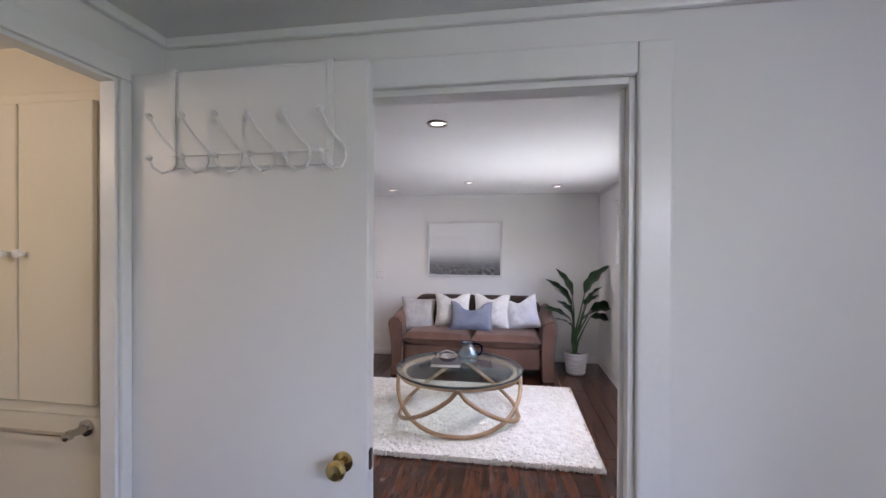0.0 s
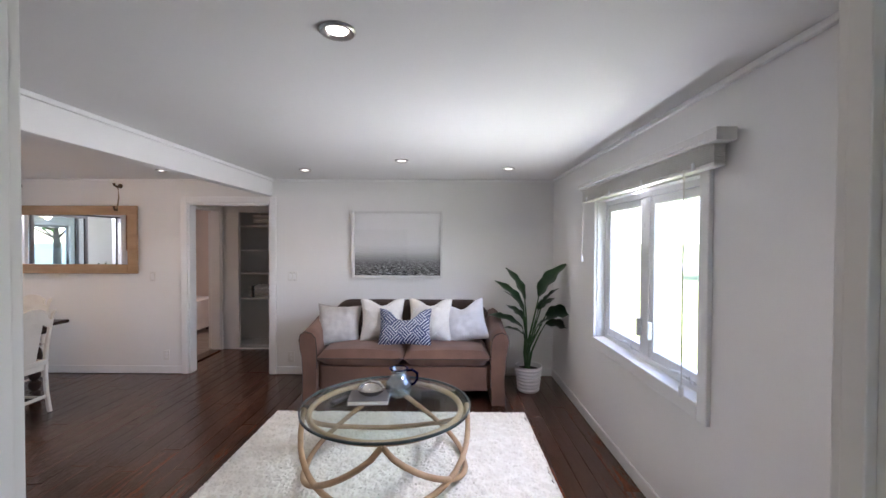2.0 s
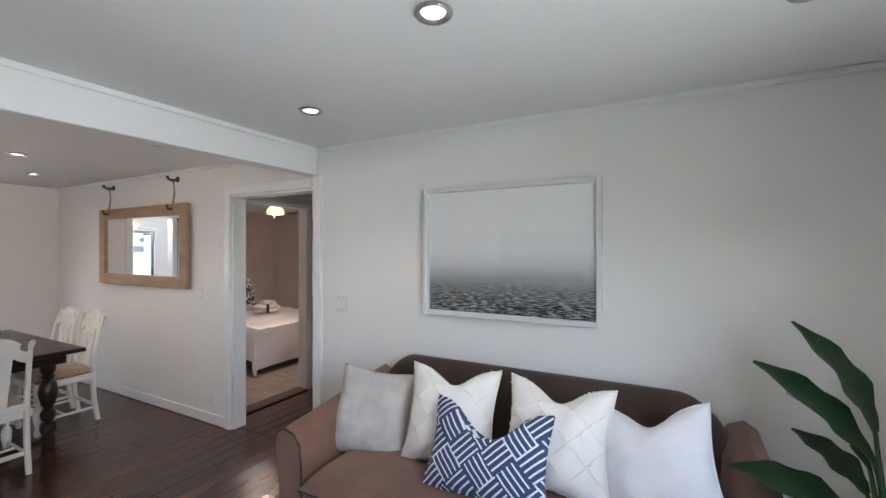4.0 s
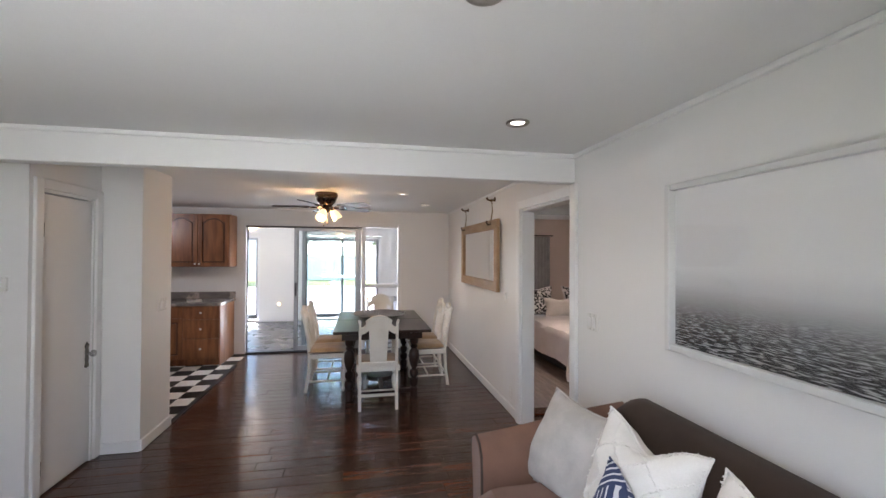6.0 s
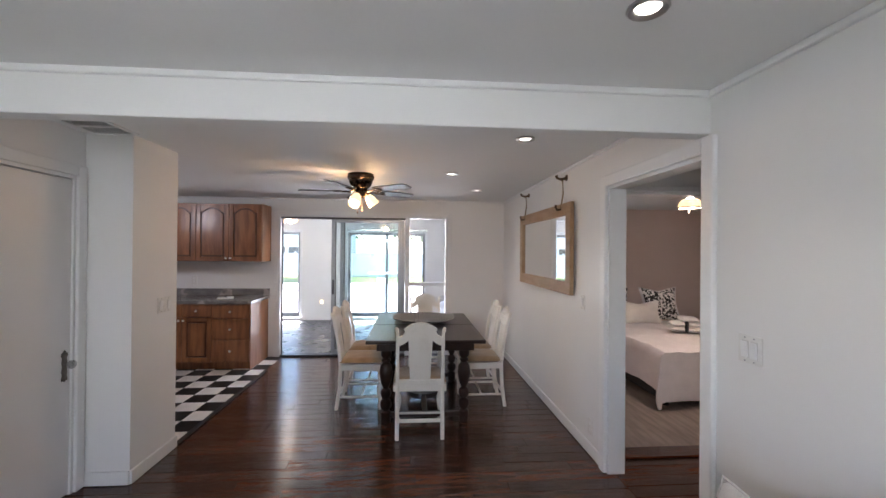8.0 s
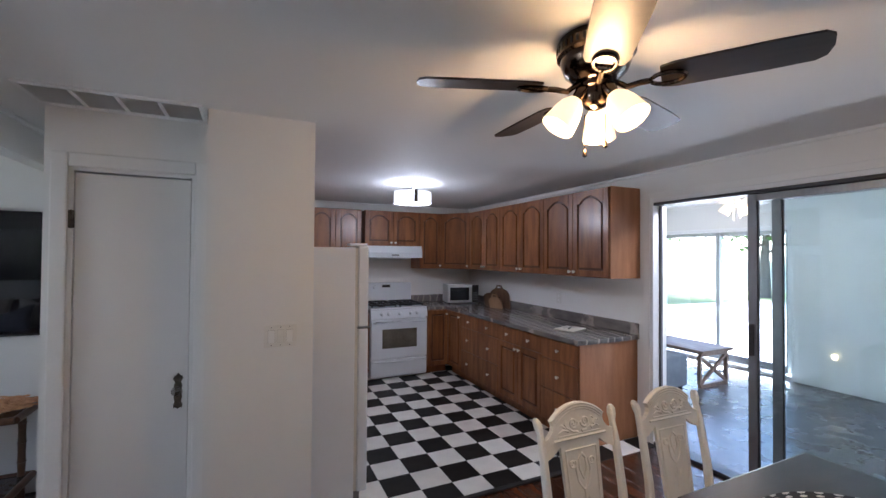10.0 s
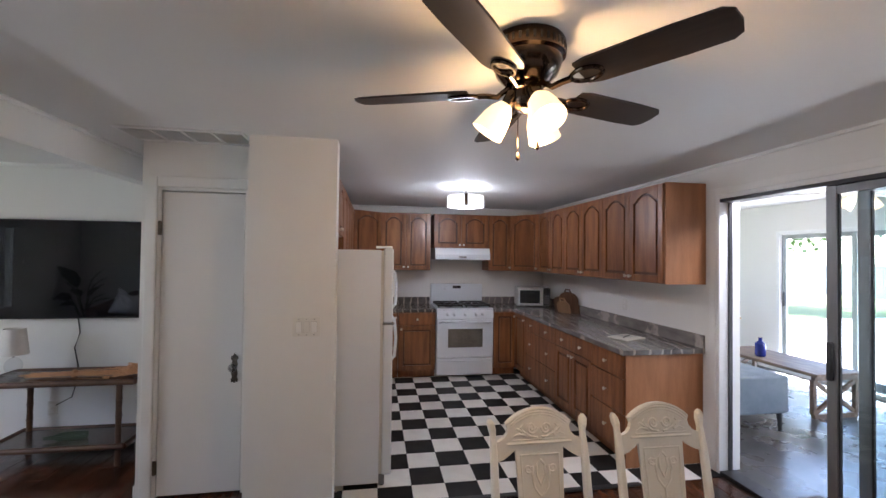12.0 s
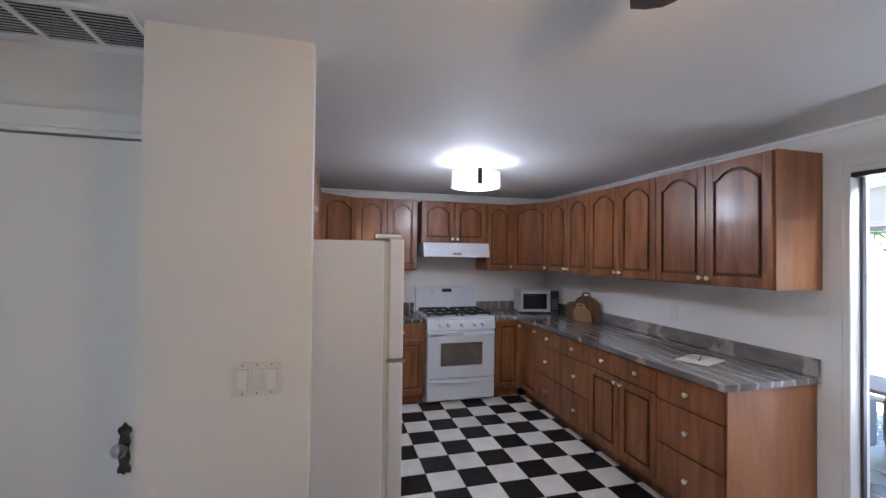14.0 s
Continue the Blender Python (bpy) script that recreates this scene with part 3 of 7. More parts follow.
def puff(w, d, h, n=10, pinch=0.0, sag=0.0, seed=0, thick=0.5):
    """A stuffed cushion lying in x (w) and y (d), h thick, with drawn corners."""
    bm = bmesh.new()
    bmesh.ops.create_grid(bm, x_segments=n, y_segments=n, size=0.5)
    top = list(bm.verts)
    ret = bmesh.ops.duplicate(bm, geom=list(bm.faces) + list(bm.edges) + list(bm.verts))
    under = [g for g in ret["geom"] if isinstance(g, bmesh.types.BMVert)]
    for verts, side in ((top, 1), (under, -1)):
        for v in verts:
            v.co = puff_point(v.co.x * 2, v.co.y * 2, side, w, d, h, pinch, sag, seed, thick)
    bmesh.ops.remove_doubles(bm, verts=bm.verts, dist=0.0008)
    return bm


sofa = thing("sofa", pose(0.40, -0.06, 0), "brown microfibre two-seat sofa with flared arms", "sofa")
part("base", boxes((-0.86, 0.86, -0.80, -0.06, 0.14, 0.39), bevel=0.02, seg=3), SOFA, sofa)
part("apron", boxes((-0.82, 0.82, -0.835, -0.80, 0.13, 0.37), bevel=0.012, seg=2), SOFA, sofa)
# the back: a stuffed panel, rounded over its top edge and falling off at both ends
bm = bmesh.new()
rings = []
for k in range(41):
    u = -1 + 2 * k / 40
    top = 0.93 - 0.15 * max(0.0, (abs(u) - 0.78) / 0.22) ** 2
    x = 0.90 * u
    ring = []
    for y, z in ((-0.02, 0.14), (-0.015, 0.5), (-0.02, top - 0.07), (-0.045, top - 0.025), (-0.085, top), (-0.13, top - 0.004), (-0.175, top - 0.03), (-0.20, top - 0.08), (-0.235, 0.62), (-0.26, 0.36), (-0.26, 0.14)):
        ring.append(bm.verts.new((x, y, z)))
    rings.append(ring)
for a, c in zip(rings, rings[1:]):
    for k in range(len(a)):
        bm.faces.new((a[k], a[(k + 1) % len(a)], c[(k + 1) % len(a)], c[k]))
bm.faces.new(rings[0])
bm.faces.new(rings[-1][::-1])
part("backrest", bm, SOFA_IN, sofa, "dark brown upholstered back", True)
for s in (-1, 1):
    prof = [(0.86, 0.0), (0.99, 0.0), (0.985, 0.3), (0.995, 0.46), (1.015, 0.56), (1.025, 0.63), (1.01, 0.69), (0.96, 0.715), (0.90, 0.695), (0.865, 0.65), (0.855, 0.55), (0.85, 0.35)]
    bm = bmesh.new()
    rings = []
    for y, lift, grow in ((-0.875, 0.0, 0.95), (-0.865, 0.0, 1.0), (-0.7, 0.02, 1.0), (-0.5, 0.05, 1.0), (-0.3, 0.085, 1.0), (-0.05, 0.11, 1.0), (-0.03, 0.11, 0.9)):
        rings.append([bm.verts.new((s * (0.93 + (u - 0.93) * grow), y, v + lift * (v / 0.7) ** 2 - (1 - grow) * 0.15 * (v > 0.5))) for u, v in prof])
    for a, c in zip(rings, rings[1:]):
        for k in range(len(a)):
            bm.faces.new((a[k], a[(k + 1) % len(a)], c[(k + 1) % len(a)], c[k]))
    bm.faces.new(rings[0])
    bm.faces.new(rings[-1][::-1])
    arm = part("arm", bm, SOFA, sofa, "", True)
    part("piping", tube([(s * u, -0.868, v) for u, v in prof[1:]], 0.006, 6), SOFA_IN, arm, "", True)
    part("seat_cushion", puff(0.85, 0.68, 0.20, 14, 0.0, 0, s, 0.2), SOFA, sofa, "", True, pose(s * 0.425, -0.555, 0.46))
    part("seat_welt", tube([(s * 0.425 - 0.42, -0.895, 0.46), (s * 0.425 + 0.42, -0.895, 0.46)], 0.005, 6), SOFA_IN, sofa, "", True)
    part("foot", boxes((s * 0.90 - 0.03, s * 0.90 + 0.03, -0.10, -0.04, 0, 0.14)), BLACK, sofa)

LINEN = surf("oatmeal_linen", (0.47, 0.445, 0.415), (0.38, 0.36, 0.335), 9, 0.9, bump=0.25, fine=260)
WHITEC = surf("white_cotton", (0.73, 0.71, 0.67), (0.66, 0.64, 0.60), 7, 0.9, bump=0.25, fine=160)
GREYC = surf("pale_grey_cotton", (0.66, 0.66, 0.68), (0.60, 0.60, 0.62), 7, 0.9, bump=0.2, fine=200)


def maze_cloth():
    m = surf("navy_maze_cotton", (0.02, 0.03, 0.075), rough=0.9, bump=0.1, fine=200)
    t = m.node_tree
    b = t.nodes["Principled BSDF"]
    co = t.nodes.new("ShaderNodeTexCoord")
    lines = []
    for ang in (45, -45):
        mp, w = t.nodes.new("ShaderNodeMapping"), t.nodes.new("ShaderNodeTexWave")
        mp.inputs["Rotation"].default_value = (0, 0, radians(ang))
        w.inputs["Scale"].default_value = 13
        t.links.new(co.outputs["Object"], mp.inputs["Vector"])
        t.links.new(mp.outputs[0], w.inputs["Vector"])
        g = t.nodes.new("ShaderNodeMath")
        g.operation = "GREATER_THAN"
        g.inputs[1].default_value = 0.80
        t.links.new(w.outputs["Fac"], g.inputs[0])
        lines.append(g)
    ch = t.nodes.new("ShaderNodeTexChecker")
    mp = t.nodes.new("ShaderNodeMapping")
    mp.inputs["Rotation"].default_value = (0, 0, radians(45))
    t.links.new(co.outputs["Object"], mp.inputs["Vector"])
    t.links.new(mp.outputs[0], ch.inputs["Vector"])
    ch.inputs["Scale"].default_value = 9.5
    sel = t.nodes.new("ShaderNodeMix")
    t.links.new(ch.outputs["Fac"], sel.inputs[0])
    t.links.new(lines[0].outputs[0], sel.inputs[2])
    t.links.new(lines[1].outputs[0], sel.inputs[3])
    mix = t.nodes.new("ShaderNodeMix")
    mix.data_type = "RGBA"
    t.links.new(sel.outputs[0], mix.inputs[0])
    mix.inputs[6].default_value, mix.inputs[7].default_value = (0.03, 0.045, 0.11, 1), (0.62, 0.63, 0.66, 1)
    t.links.new(mix.outputs[2], b.inputs["Base Color"])
    return m


def pillow(name, w, h, d, material, label, m, pinch=0.16, sag=0.0, seed=0, tufts=False):
    ob = thing(name, m, label, "pillow", "pillows on the sofa")
    part("cover", puff(w, h, d, 26, pinch, sag, seed, 0.52), material, ob, "", True)
    if tufts:
        # frayed lines that cross in diamonds, and a frayed edge
        bm, rnd, line = bmesh.new(), random.Random(seed), []
        for way in (-1, 1):
            for c in (-1.0, -0.33, 0.33, 1.0):
                line += [(a, a * way + c) for a in [-0.97 + 1.94 * k / 90 for k in range(91)] if abs(a * way + c) < 0.97]
        for k in range(80):
            a = -1 + 2 * k / 79
            line += [(a, 0.995), (a, -0.995), (0.995, a), (-0.995, a)]
        for u, v in line:
            p = puff_point(u, v, 1, w, h, d, pinch, sag, seed, 0.52)
            q = p + Vector((rnd.gauss(0, 0.0035), rnd.gauss(0, 0.0035), rnd.uniform(0.002, 0.006)))
            cyl(bm, p, q, 0.0036, 0.0024, 4)
        part("frayed_stitching", bm, material, ob)
    part("welt", tube([(w / 2 * u * (1 - pinch * (1 - min(abs(u), abs(v)) ** 2)), h / 2 * v * (1 - pinch * (1 - min(abs(u), abs(v)) ** 2)) - sag * math.exp(-(u * 2.2) ** 2) * max(0, v) ** 2, 0)
                       for u, v in [(-1 + 2 * k / 10, -1) for k in range(10)] + [(1, -1 + 2 * k / 10) for k in range(10)] + [(1 - 2 * k / 10, 1) for k in range(10)] + [(-1, 1 - 2 * k / 10) for k in range(10)]], 0.005, 6, True), material, ob)
    return ob


pillow("throw_pillow", 0.46, 0.46, 0.20, LINEN, "oatmeal linen throw pillow leaning on the sofa arm", pose(-0.335, -0.53, 0.70, 63, 5, 16), 0.12, seed=1)
pillow("throw_pillow", 0.47, 0.47, 0.21, WHITEC, "white tufted cotton throw pillow with a diamond pattern", pose(0.13, -0.52, 0.765, 70, 0, 6), 0.13, 0.07, 2, True)
pillow("throw_pillow", 0.47, 0.47, 0.21, WHITEC, "white tufted cotton throw pillow with a diamond pattern", pose(0.64, -0.52, 0.765, 70, 0, -4), 0.13, 0.07, 3, True)
pillow("throw_pillow", 0.46, 0.44, 0.20, GREYC, "pale grey cotton throw pillow with a drawn corner", pose(1.02, -0.52, 0.745, 70, -14, -12), 0.12, 0.07, 4)
pillow("lumbar_pillow", 0.54, 0.38, 0.16, maze_cloth(), "navy and white maze-patterned pillow dented on top", pose(0.39, -0.70, 0.725, 66, 0, 0), 0.08, 0.19, 5)

# shaggy rug
RUG = surf("cream_shag_wool", (0.82, 0.785, 0.71), (0.70, 0.66, 0.58), 16, 0.95, bump=0.5, fine=90)
bm = bmesh.new()
bmesh.ops.create_grid(bm, x_segments=300, y_segments=220, size=0.5)
for v in bm.verts:
    u, w = v.co.x, v.co.y
    x, y = 0.3975 + u * 2.265, -2.03 + w * 1.72
    e = max(abs(u), abs(w))
    n = noise.noise(Vector((x * 24, y * 24, 0))) + 1.1 * noise.noise(Vector((x * 62, y * 62, 3))) + 0.5 * noise.noise(Vector((x * 110, y * 110, 7)))
    wob = 0.014 * noise.noise(Vector((x * 14, y * 14, 9))) if e > 0.495 else 0
    v.co = Vector((x + wob * (1 if u > 0 else -1) * 1.5, y + wob, (0.033 if e < 0.497 else 0.004) + 0.009 * n * (e < 0.497)))
rug = thing("area_rug", pose(0, 0, 0), "thick cream shag rug under the coffee table", "rug")
part("pile", bm, RUG, rug, "", True)
bm = bmesh.new()
rnd = random.Random(4)
for k in range(1500):
    s = rnd.random() * 2 * (2.265 + 1.72)
    if s < 4.53:
        x, y, ox, oy = -0.735 + (s % 2.265), (-2.89 if s < 2.265 else -1.17), rnd.uniform(-0.02, 0.02), (-1 if s < 2.265 else 1) * rnd.uniform(0.004, 0.022)
    else:
        s -= 4.53
        x, y, ox, oy = (-0.735 if s < 1.72 else 1.53), -2.89 + (s % 1.72), (-1 if s < 1.72 else 1) * rnd.uniform(0.004, 0.022), rnd.uniform(-0.02, 0.02)
    cyl(bm, (x, y, 0.026 + 0.01 * rnd.random()), (x + ox, y + oy, 0.003), 0.007, 0.003, 5)
part("fringe", bm, RUG, rug)

# coffee table
RATTAN = surf("honey_rattan", (0.46, 0.30, 0.17), (0.34, 0.21, 0.11), 6, 0.45, bump=0.15, fine=50)
ct = thing("coffee_table", pose(0.40, -2.07, 0.032) @ Matrix.Diagonal((1.04, 1.04, 1.03, 1)), "round glass coffee table on a bent rattan base", "coffee table")
tglass = clear_glass("table_glass", (0.90, 0.95, 0.935), 0.015)
part("tabletop", lathe([(0.001, 0.412), (0.555, 0.412), (0.562, 0.418), (0.555, 0.424), (0.001, 0.424)], 72), tglass, ct, "clear greenish glass tabletop", True)
GEDGE = surf("dark_glass_edge", (0.03, 0.05, 0.05), (0.05, 0.07, 0.07), 4, 0.1, coat=0.5)
part("glass_edge", lathe([(0.556, 0.411), (0.566, 0.411), (0.566, 0.426), (0.556, 0.426), (0.556, 0.411)], 72, cap=False), GEDGE, ct, "dark polished glass edge", True)
part("top_ring", tube([(0.50 * math.cos(2 * math.pi * k / 60), 0.50 * math.sin(2 * math.pi * k / 60), 0.392) for k in range(60)], 0.019, 10, True), RATTAN, ct, "", True)
for q in range(4):
    th = q * math.pi / 2 + 0.10
    pts = []
    for k in range(29):
        ph = -1 + 2 * k / 28
        a = th + ph * math.pi / 2
        c = math.cos(ph * math.pi / 2)
        r = 0.545 - 0.02 * c + 0.02 * math.sin(math.pi * abs(ph))
        pts.append((r * math.cos(a), r * math.sin(a), 0.395 - 0.377 * c ** 0.75))
    part("hoop", tube(pts, 0.018, 10), RATTAN, ct, "", True)

CLEARJUG = clear_glass("jug_glass", (0.86, 0.92, 0.95), 0.16)
COBALT = clear_glass("cobalt_glass", (0.04, 0.07, 0.45))
jug = thing("glass_pitcher", pose(0.47, -1.93, 0.4695), "round clear glass pitcher with a cobalt blue handle", "pitcher")
part("body", lathe([(0.05, 0), (0.085, 0.02), (0.10, 0.065), (0.09, 0.115), (0.06, 0.15), (0.052, 0.17), (0.066, 0.20), (0.063, 0.20), (0.049, 0.17), (0.057, 0.15), (0.086, 0.115), (0.096, 0.065), (0.08, 0.022), (0.03, 0.008), (0.001, 0.008)], 32), CLEARJUG, jug, "", True)
part("handle", tube([(0.055, 0, 0.185), (0.10, 0, 0.19), (0.135, 0, 0.165), (0.135, 0, 0.12), (0.11, 0, 0.085), (0.09, 0, 0.08)], 0.011, 10), COBALT, jug, "cobalt blue glass handle", True)
part("rim", tube([(0.065 * math.cos(2 * math.pi * k / 32), 0.065 * math.sin(2 * math.pi * k / 32), 0.20) for k in range(32)], 0.0045, 8, True), COBALT, jug, "", True)
COVER = surf("grey_book_cover", (0.09, 0.08, 0.08), (0.13, 0.12, 0.115), 5, 0.4)
PAGES = surf("book_pages", (0.72, 0.69, 0.62), (0.62, 0.59, 0.52), 60, 0.8, stretch=(1, 1, 12))
book = thing("coffee_table_book", pose(0.27, -2.02, 0.4695, 0, 0, 4), "large grey hardback book lying on the glass table", "book")
part("cover", boxes((-0.14, 0.14, -0.11, 0.11, 0, 0.004), (-0.14, 0.14, -0.11, 0.11, 0.030, 0.034), (-0.14, 0.14, 0.106, 0.11, 0.004, 0.030), bevel=0.001), COVER, book)
part("pages", boxes((-0.136, 0.136, -0.105, 0.106, 0.004, 0.030)), PAGES, book)
part("title_bar", boxes((-0.06, 0.07, -0.112, -0.110, 0.012, 0.022)), TRIM, book)
SILVER = surf("hammered_silver", (0.62, 0.60, 0.57), (0.45, 0.43, 0.40), 14, 0.22, metal=1.0, bump=0.3)
dish = thing("silver_dish", pose(0.28, -2.0, 0.5035), "small hammered silver dish with a looped handle on a book", "dish")
part("bowl", lathe([(0.001, 0.004), (0.06, 0.004), (0.085, 0.022), (0.098, 0.045), (0.094, 0.046), (0.08, 0.026), (0.056, 0.01), (0.001, 0.009)], 28), SILVER, dish, "", True)
part("handle", tube([(-0.09, 0, 0.042), (-0.06, 0, 0.075), (0, 0, 0.095), (0.06, 0, 0.08), (0.09, 0, 0.045)], 0.011, 8), SILVER, dish, "", True)
rem = thing("remote_control", pose(0.07, -2.05, 0.4695, 0, 0, -28), "slim black television remote on the glass table", "remote control")
part("body", boxes((-0.022, 0.022, -0.08, 0.08, 0, 0.018), bevel=0.006, seg=2), BLACK, rem)
GREYB = surf("grey_rubber_button", (0.22, 0.22, 0.23), rough=0.6)
for k in range(10):
    part("button", boxes((-0.012 + 0.016 * (k % 2), -0.004 + 0.016 * (k % 2), -0.06 + 0.024 * (k // 2), -0.05 + 0.024 * (k // 2), 0.018, 0.0195)), GREYB, rem)

# plant in a pot
POT = surf("white_ribbed_ceramic", (0.78, 0.77, 0.75), (0.70, 0.69, 0.67), 6, 0.4, bump=0.05)
SOIL = surf("dark_potting_soil", (0.03, 0.02, 0.014), (0.015, 0.01, 0.007), 30, 0.95, bump=0.6)
LEAF = surf("deep_green_leaf", (0.016, 0.052, 0.020), (0.028, 0.080, 0.026), 5, 0.34, bump=0.1, fine=40, vary=0.2)
STEM = surf("green_stalk", (0.05, 0.11, 0.035), (0.035, 0.085, 0.03), 8, 0.45)
plant = thing("potted_plant", pose(1.70, -0.50, 0), "bird-of-paradise plant in a ribbed white pot", "plant")
prof = [(0.10, 0)] + [(0.108 + 0.030 * k / 14 + (0.011 if k % 2 else 0), 0.01 + 0.25 * k / 14) for k in range(15)] + [(0.146, 0.275), (0.134, 0.275), (0.128, 0.22)]
part("pot", lathe(prof, 36), POT, plant, "", True)
part("soil", lathe([(0.001, 0.235), (0.129, 0.228)], 24), SOIL, plant)


def leaf(base, tip, width, bend, roll, name="leaf"):
    """One broad blade with a midrib fold and a drooping tip."""
    base, tip = Vector(base), Vector(tip)
    way = tip - base
    L = way.length
    q = way.to_track_quat("Y", "Z").to_matrix().to_4x4()
    bm = bmesh.new()
    rows = []
    for i in range(13):
        s = i / 12
        w = width * (math.sin(math.pi * min(s * 0.94 + 0.03, 1)) ** 0.75) * (1 - 0.35 * s)
        z = -bend * s * s * L + bend * s * L * 0.5
        row = []
        for j, u in enumerate((-1, -0.55, 0, 0.55, 1)):
            row.append(bm.verts.new((u * w / 2, s * L, z + 0.22 * abs(u) * w / 2 + 0.05 * w * math.sin(s * 17 + u * 2) * abs(u))))
        rows.append(row)
    for a, b in zip(rows, rows[1:]):
        for j in range(4):
            bm.faces.new((a[j], a[j + 1], b[j + 1], b[j]))
    bmesh.ops.solidify(bm, geom=list(bm.faces), thickness=0.0015)
    bmesh.ops.transform(bm, matrix=Matrix.Translation(base) @ q @ pose(0, 0, 0, 0, roll, 0), verts=bm.verts)
    return part(name, bm, LEAF, plant, "", True)


for fx, fy, fz, tx, ty, tz, w, roll in (
    (0.10, -0.03, 1.02, 0.34, -0.06, 1.40, 0.17, 20), (-0.04, 0.02, 0.98, -0.20, 0.05, 1.34, 0.12, -20), (-0.06, -0.04, 0.90, -0.33, -0.06, 1.22, 0.12, -25),
    (-0.05, 0.03, 0.86, -0.23, 0.06, 1.09, 0.10, 10), (0.14, 0.02, 0.90, 0.30, 0.04, 1.12, 0.11, -30), (0.17, -0.05, 0.82, 0.47, -0.10, 0.89, 0.15, 25),
    (0.18, 0.0, 0.72, 0.46, -0.04, 0.70, 0.14, 15), (-0.08, -0.06, 0.70, -0.42, -0.12, 0.88, 0.12, -15), (0.12, 0.08, 0.86, 0.30, 0.16, 1.0, 0.11, 0),
    (-0.04, 0.08, 0.75, -0.20, 0.18, 0.92, 0.11, 0), (0.06, -0.10, 0.70, 0.22, -0.22, 0.86, 0.11, 10), (-0.05, -0.1, 0.62, -0.28, -0.14, 0.74, 0.09, 0),
):
    leaf((fx, fy, fz), (tx, ty, tz), w * 1.9, 0.28, roll)
    a = random.Random(int(fz * 100 + fx * 50)).uniform(-0.03, 0.03)
    part("stalk", tube([(a, a * 0.5, 0.22), (a * 1.4 + fx * 0.18, fy * 0.2, 0.22 + (fz - 0.22) * 0.4), (fx * 0.6, fy * 0.6, 0.22 + (fz - 0.22) * 0.75), (fx, fy, fz), (fx + (tx - fx) * 0.25, fy + (ty - fy) * 0.25, fz + (tz - fz) * 0.25 + 0.004)], lambda s: 0.013 - 0.009 * s, 7), STEM, plant, "", True)


def sea_print():
    m = bpy.data.materials.new("sea_photograph")
    m.use_nodes = True
    t = m.node_tree
    b = t.nodes["Principled BSDF"]
    b.inputs["Roughness"].default_value = 0.6
    co, sx = t.nodes.new("ShaderNodeTexCoord"), t.nodes.new("ShaderNodeSeparateXYZ")
    t.links.new(co.outputs["Object"], sx.inputs[0])
    # share of the way up the sheet
    up = t.nodes.new("ShaderNodeMapRange")
    t.links.new(sx.outputs["Z"], up.inputs["Value"])
    up.inputs["From Min"].default_value, up.inputs["From Max"].default_value = 0.0, 0.74
    sky_r = t.nodes.new("ShaderNodeValToRGB")
    t.links.new(up.outputs[0], sky_r.inputs[0])
    e = sky_r.color_ramp.elements
    e[0].position, e[0].color = 0.0, (0.012, 0.014, 0.016, 1)
    e[1].position, e[1].color = 1.0, (0.84, 0.84, 0.84, 1)
    for p, v in ((0.10, 0.03), (0.20, 0.12), (0.30, 0.38), (0.38, 0.62), (0.5, 0.78)):
        k = e.new(p)
        k.color = (v, v * 1.01, v * 1.02, 1)
    # waves, finer towards the horizon
    dv = t.nodes.new("ShaderNodeMath")
    dv.operation = "ADD"
    t.links.new(sx.outputs["Z"], dv.inputs[0])
    dv.inputs[1].default_value = -0.37
    px = t.nodes.new("ShaderNodeMath")
    px.operation = "DIVIDE"
    t.links.new(sx.outputs["X"], px.inputs[0])
    t.links.new(dv.outputs[0], px.inputs[1])
    py = t.nodes.new("ShaderNodeMath")
    py.operation = "DIVIDE"
    py.inputs[0].default_value = 0.5
    t.links.new(dv.outputs[0], py.inputs[1])
    cb = t.nodes.new("ShaderNodeCombineXYZ")
    t.links.new(px.outputs[0], cb.inputs[0])
    t.links.new(py.outputs[0], cb.inputs[1])
    mp = t.nodes.new("ShaderNodeMapping")
    mp.inputs["Scale"].default_value = (2.0, 14, 1)
    t.links.new(cb.outputs[0], mp.inputs["Vector"])
    nz = t.nodes.new("ShaderNodeTexNoise")
    nz.inputs["Scale"].default_value, nz.inputs["Detail"].default_value = 2.8, 4
    t.links.new(mp.outputs[0], nz.inputs["Vector"])
    wr = t.nodes.new("ShaderNodeMapRange")
    t.links.new(nz.outputs["Fac"], wr.inputs["Value"])
    wr.inputs["From Min"].default_value, wr.inputs["From Max"].default_value = 0.515, 0.585
    lo = t.nodes.new("ShaderNodeMapRange")
    t.links.new(up.outputs[0], lo.inputs["Value"])
    lo.inputs["From Min"].default_value, lo.inputs["From Max"].default_value = 0.48, 0.14
    fac = t.nodes.new("ShaderNodeMath")
    fac.operation = "MULTIPLY"
    t.links.new(wr.outputs[0], fac.inputs[0])
    t.links.new(lo.outputs[0], fac.inputs[1])
    mix = t.nodes.new("ShaderNodeMix")
    mix.data_type = "RGBA"
    t.links.new(fac.outputs[0], mix.inputs[0])
    t.links.new(sky_r.outputs[0], mix.inputs[6])
    mix.inputs[7].default_value = (0.50, 0.51, 0.52, 1)
    t.links.new(mix.outputs[2], b.inputs["Base Color"])
    return m


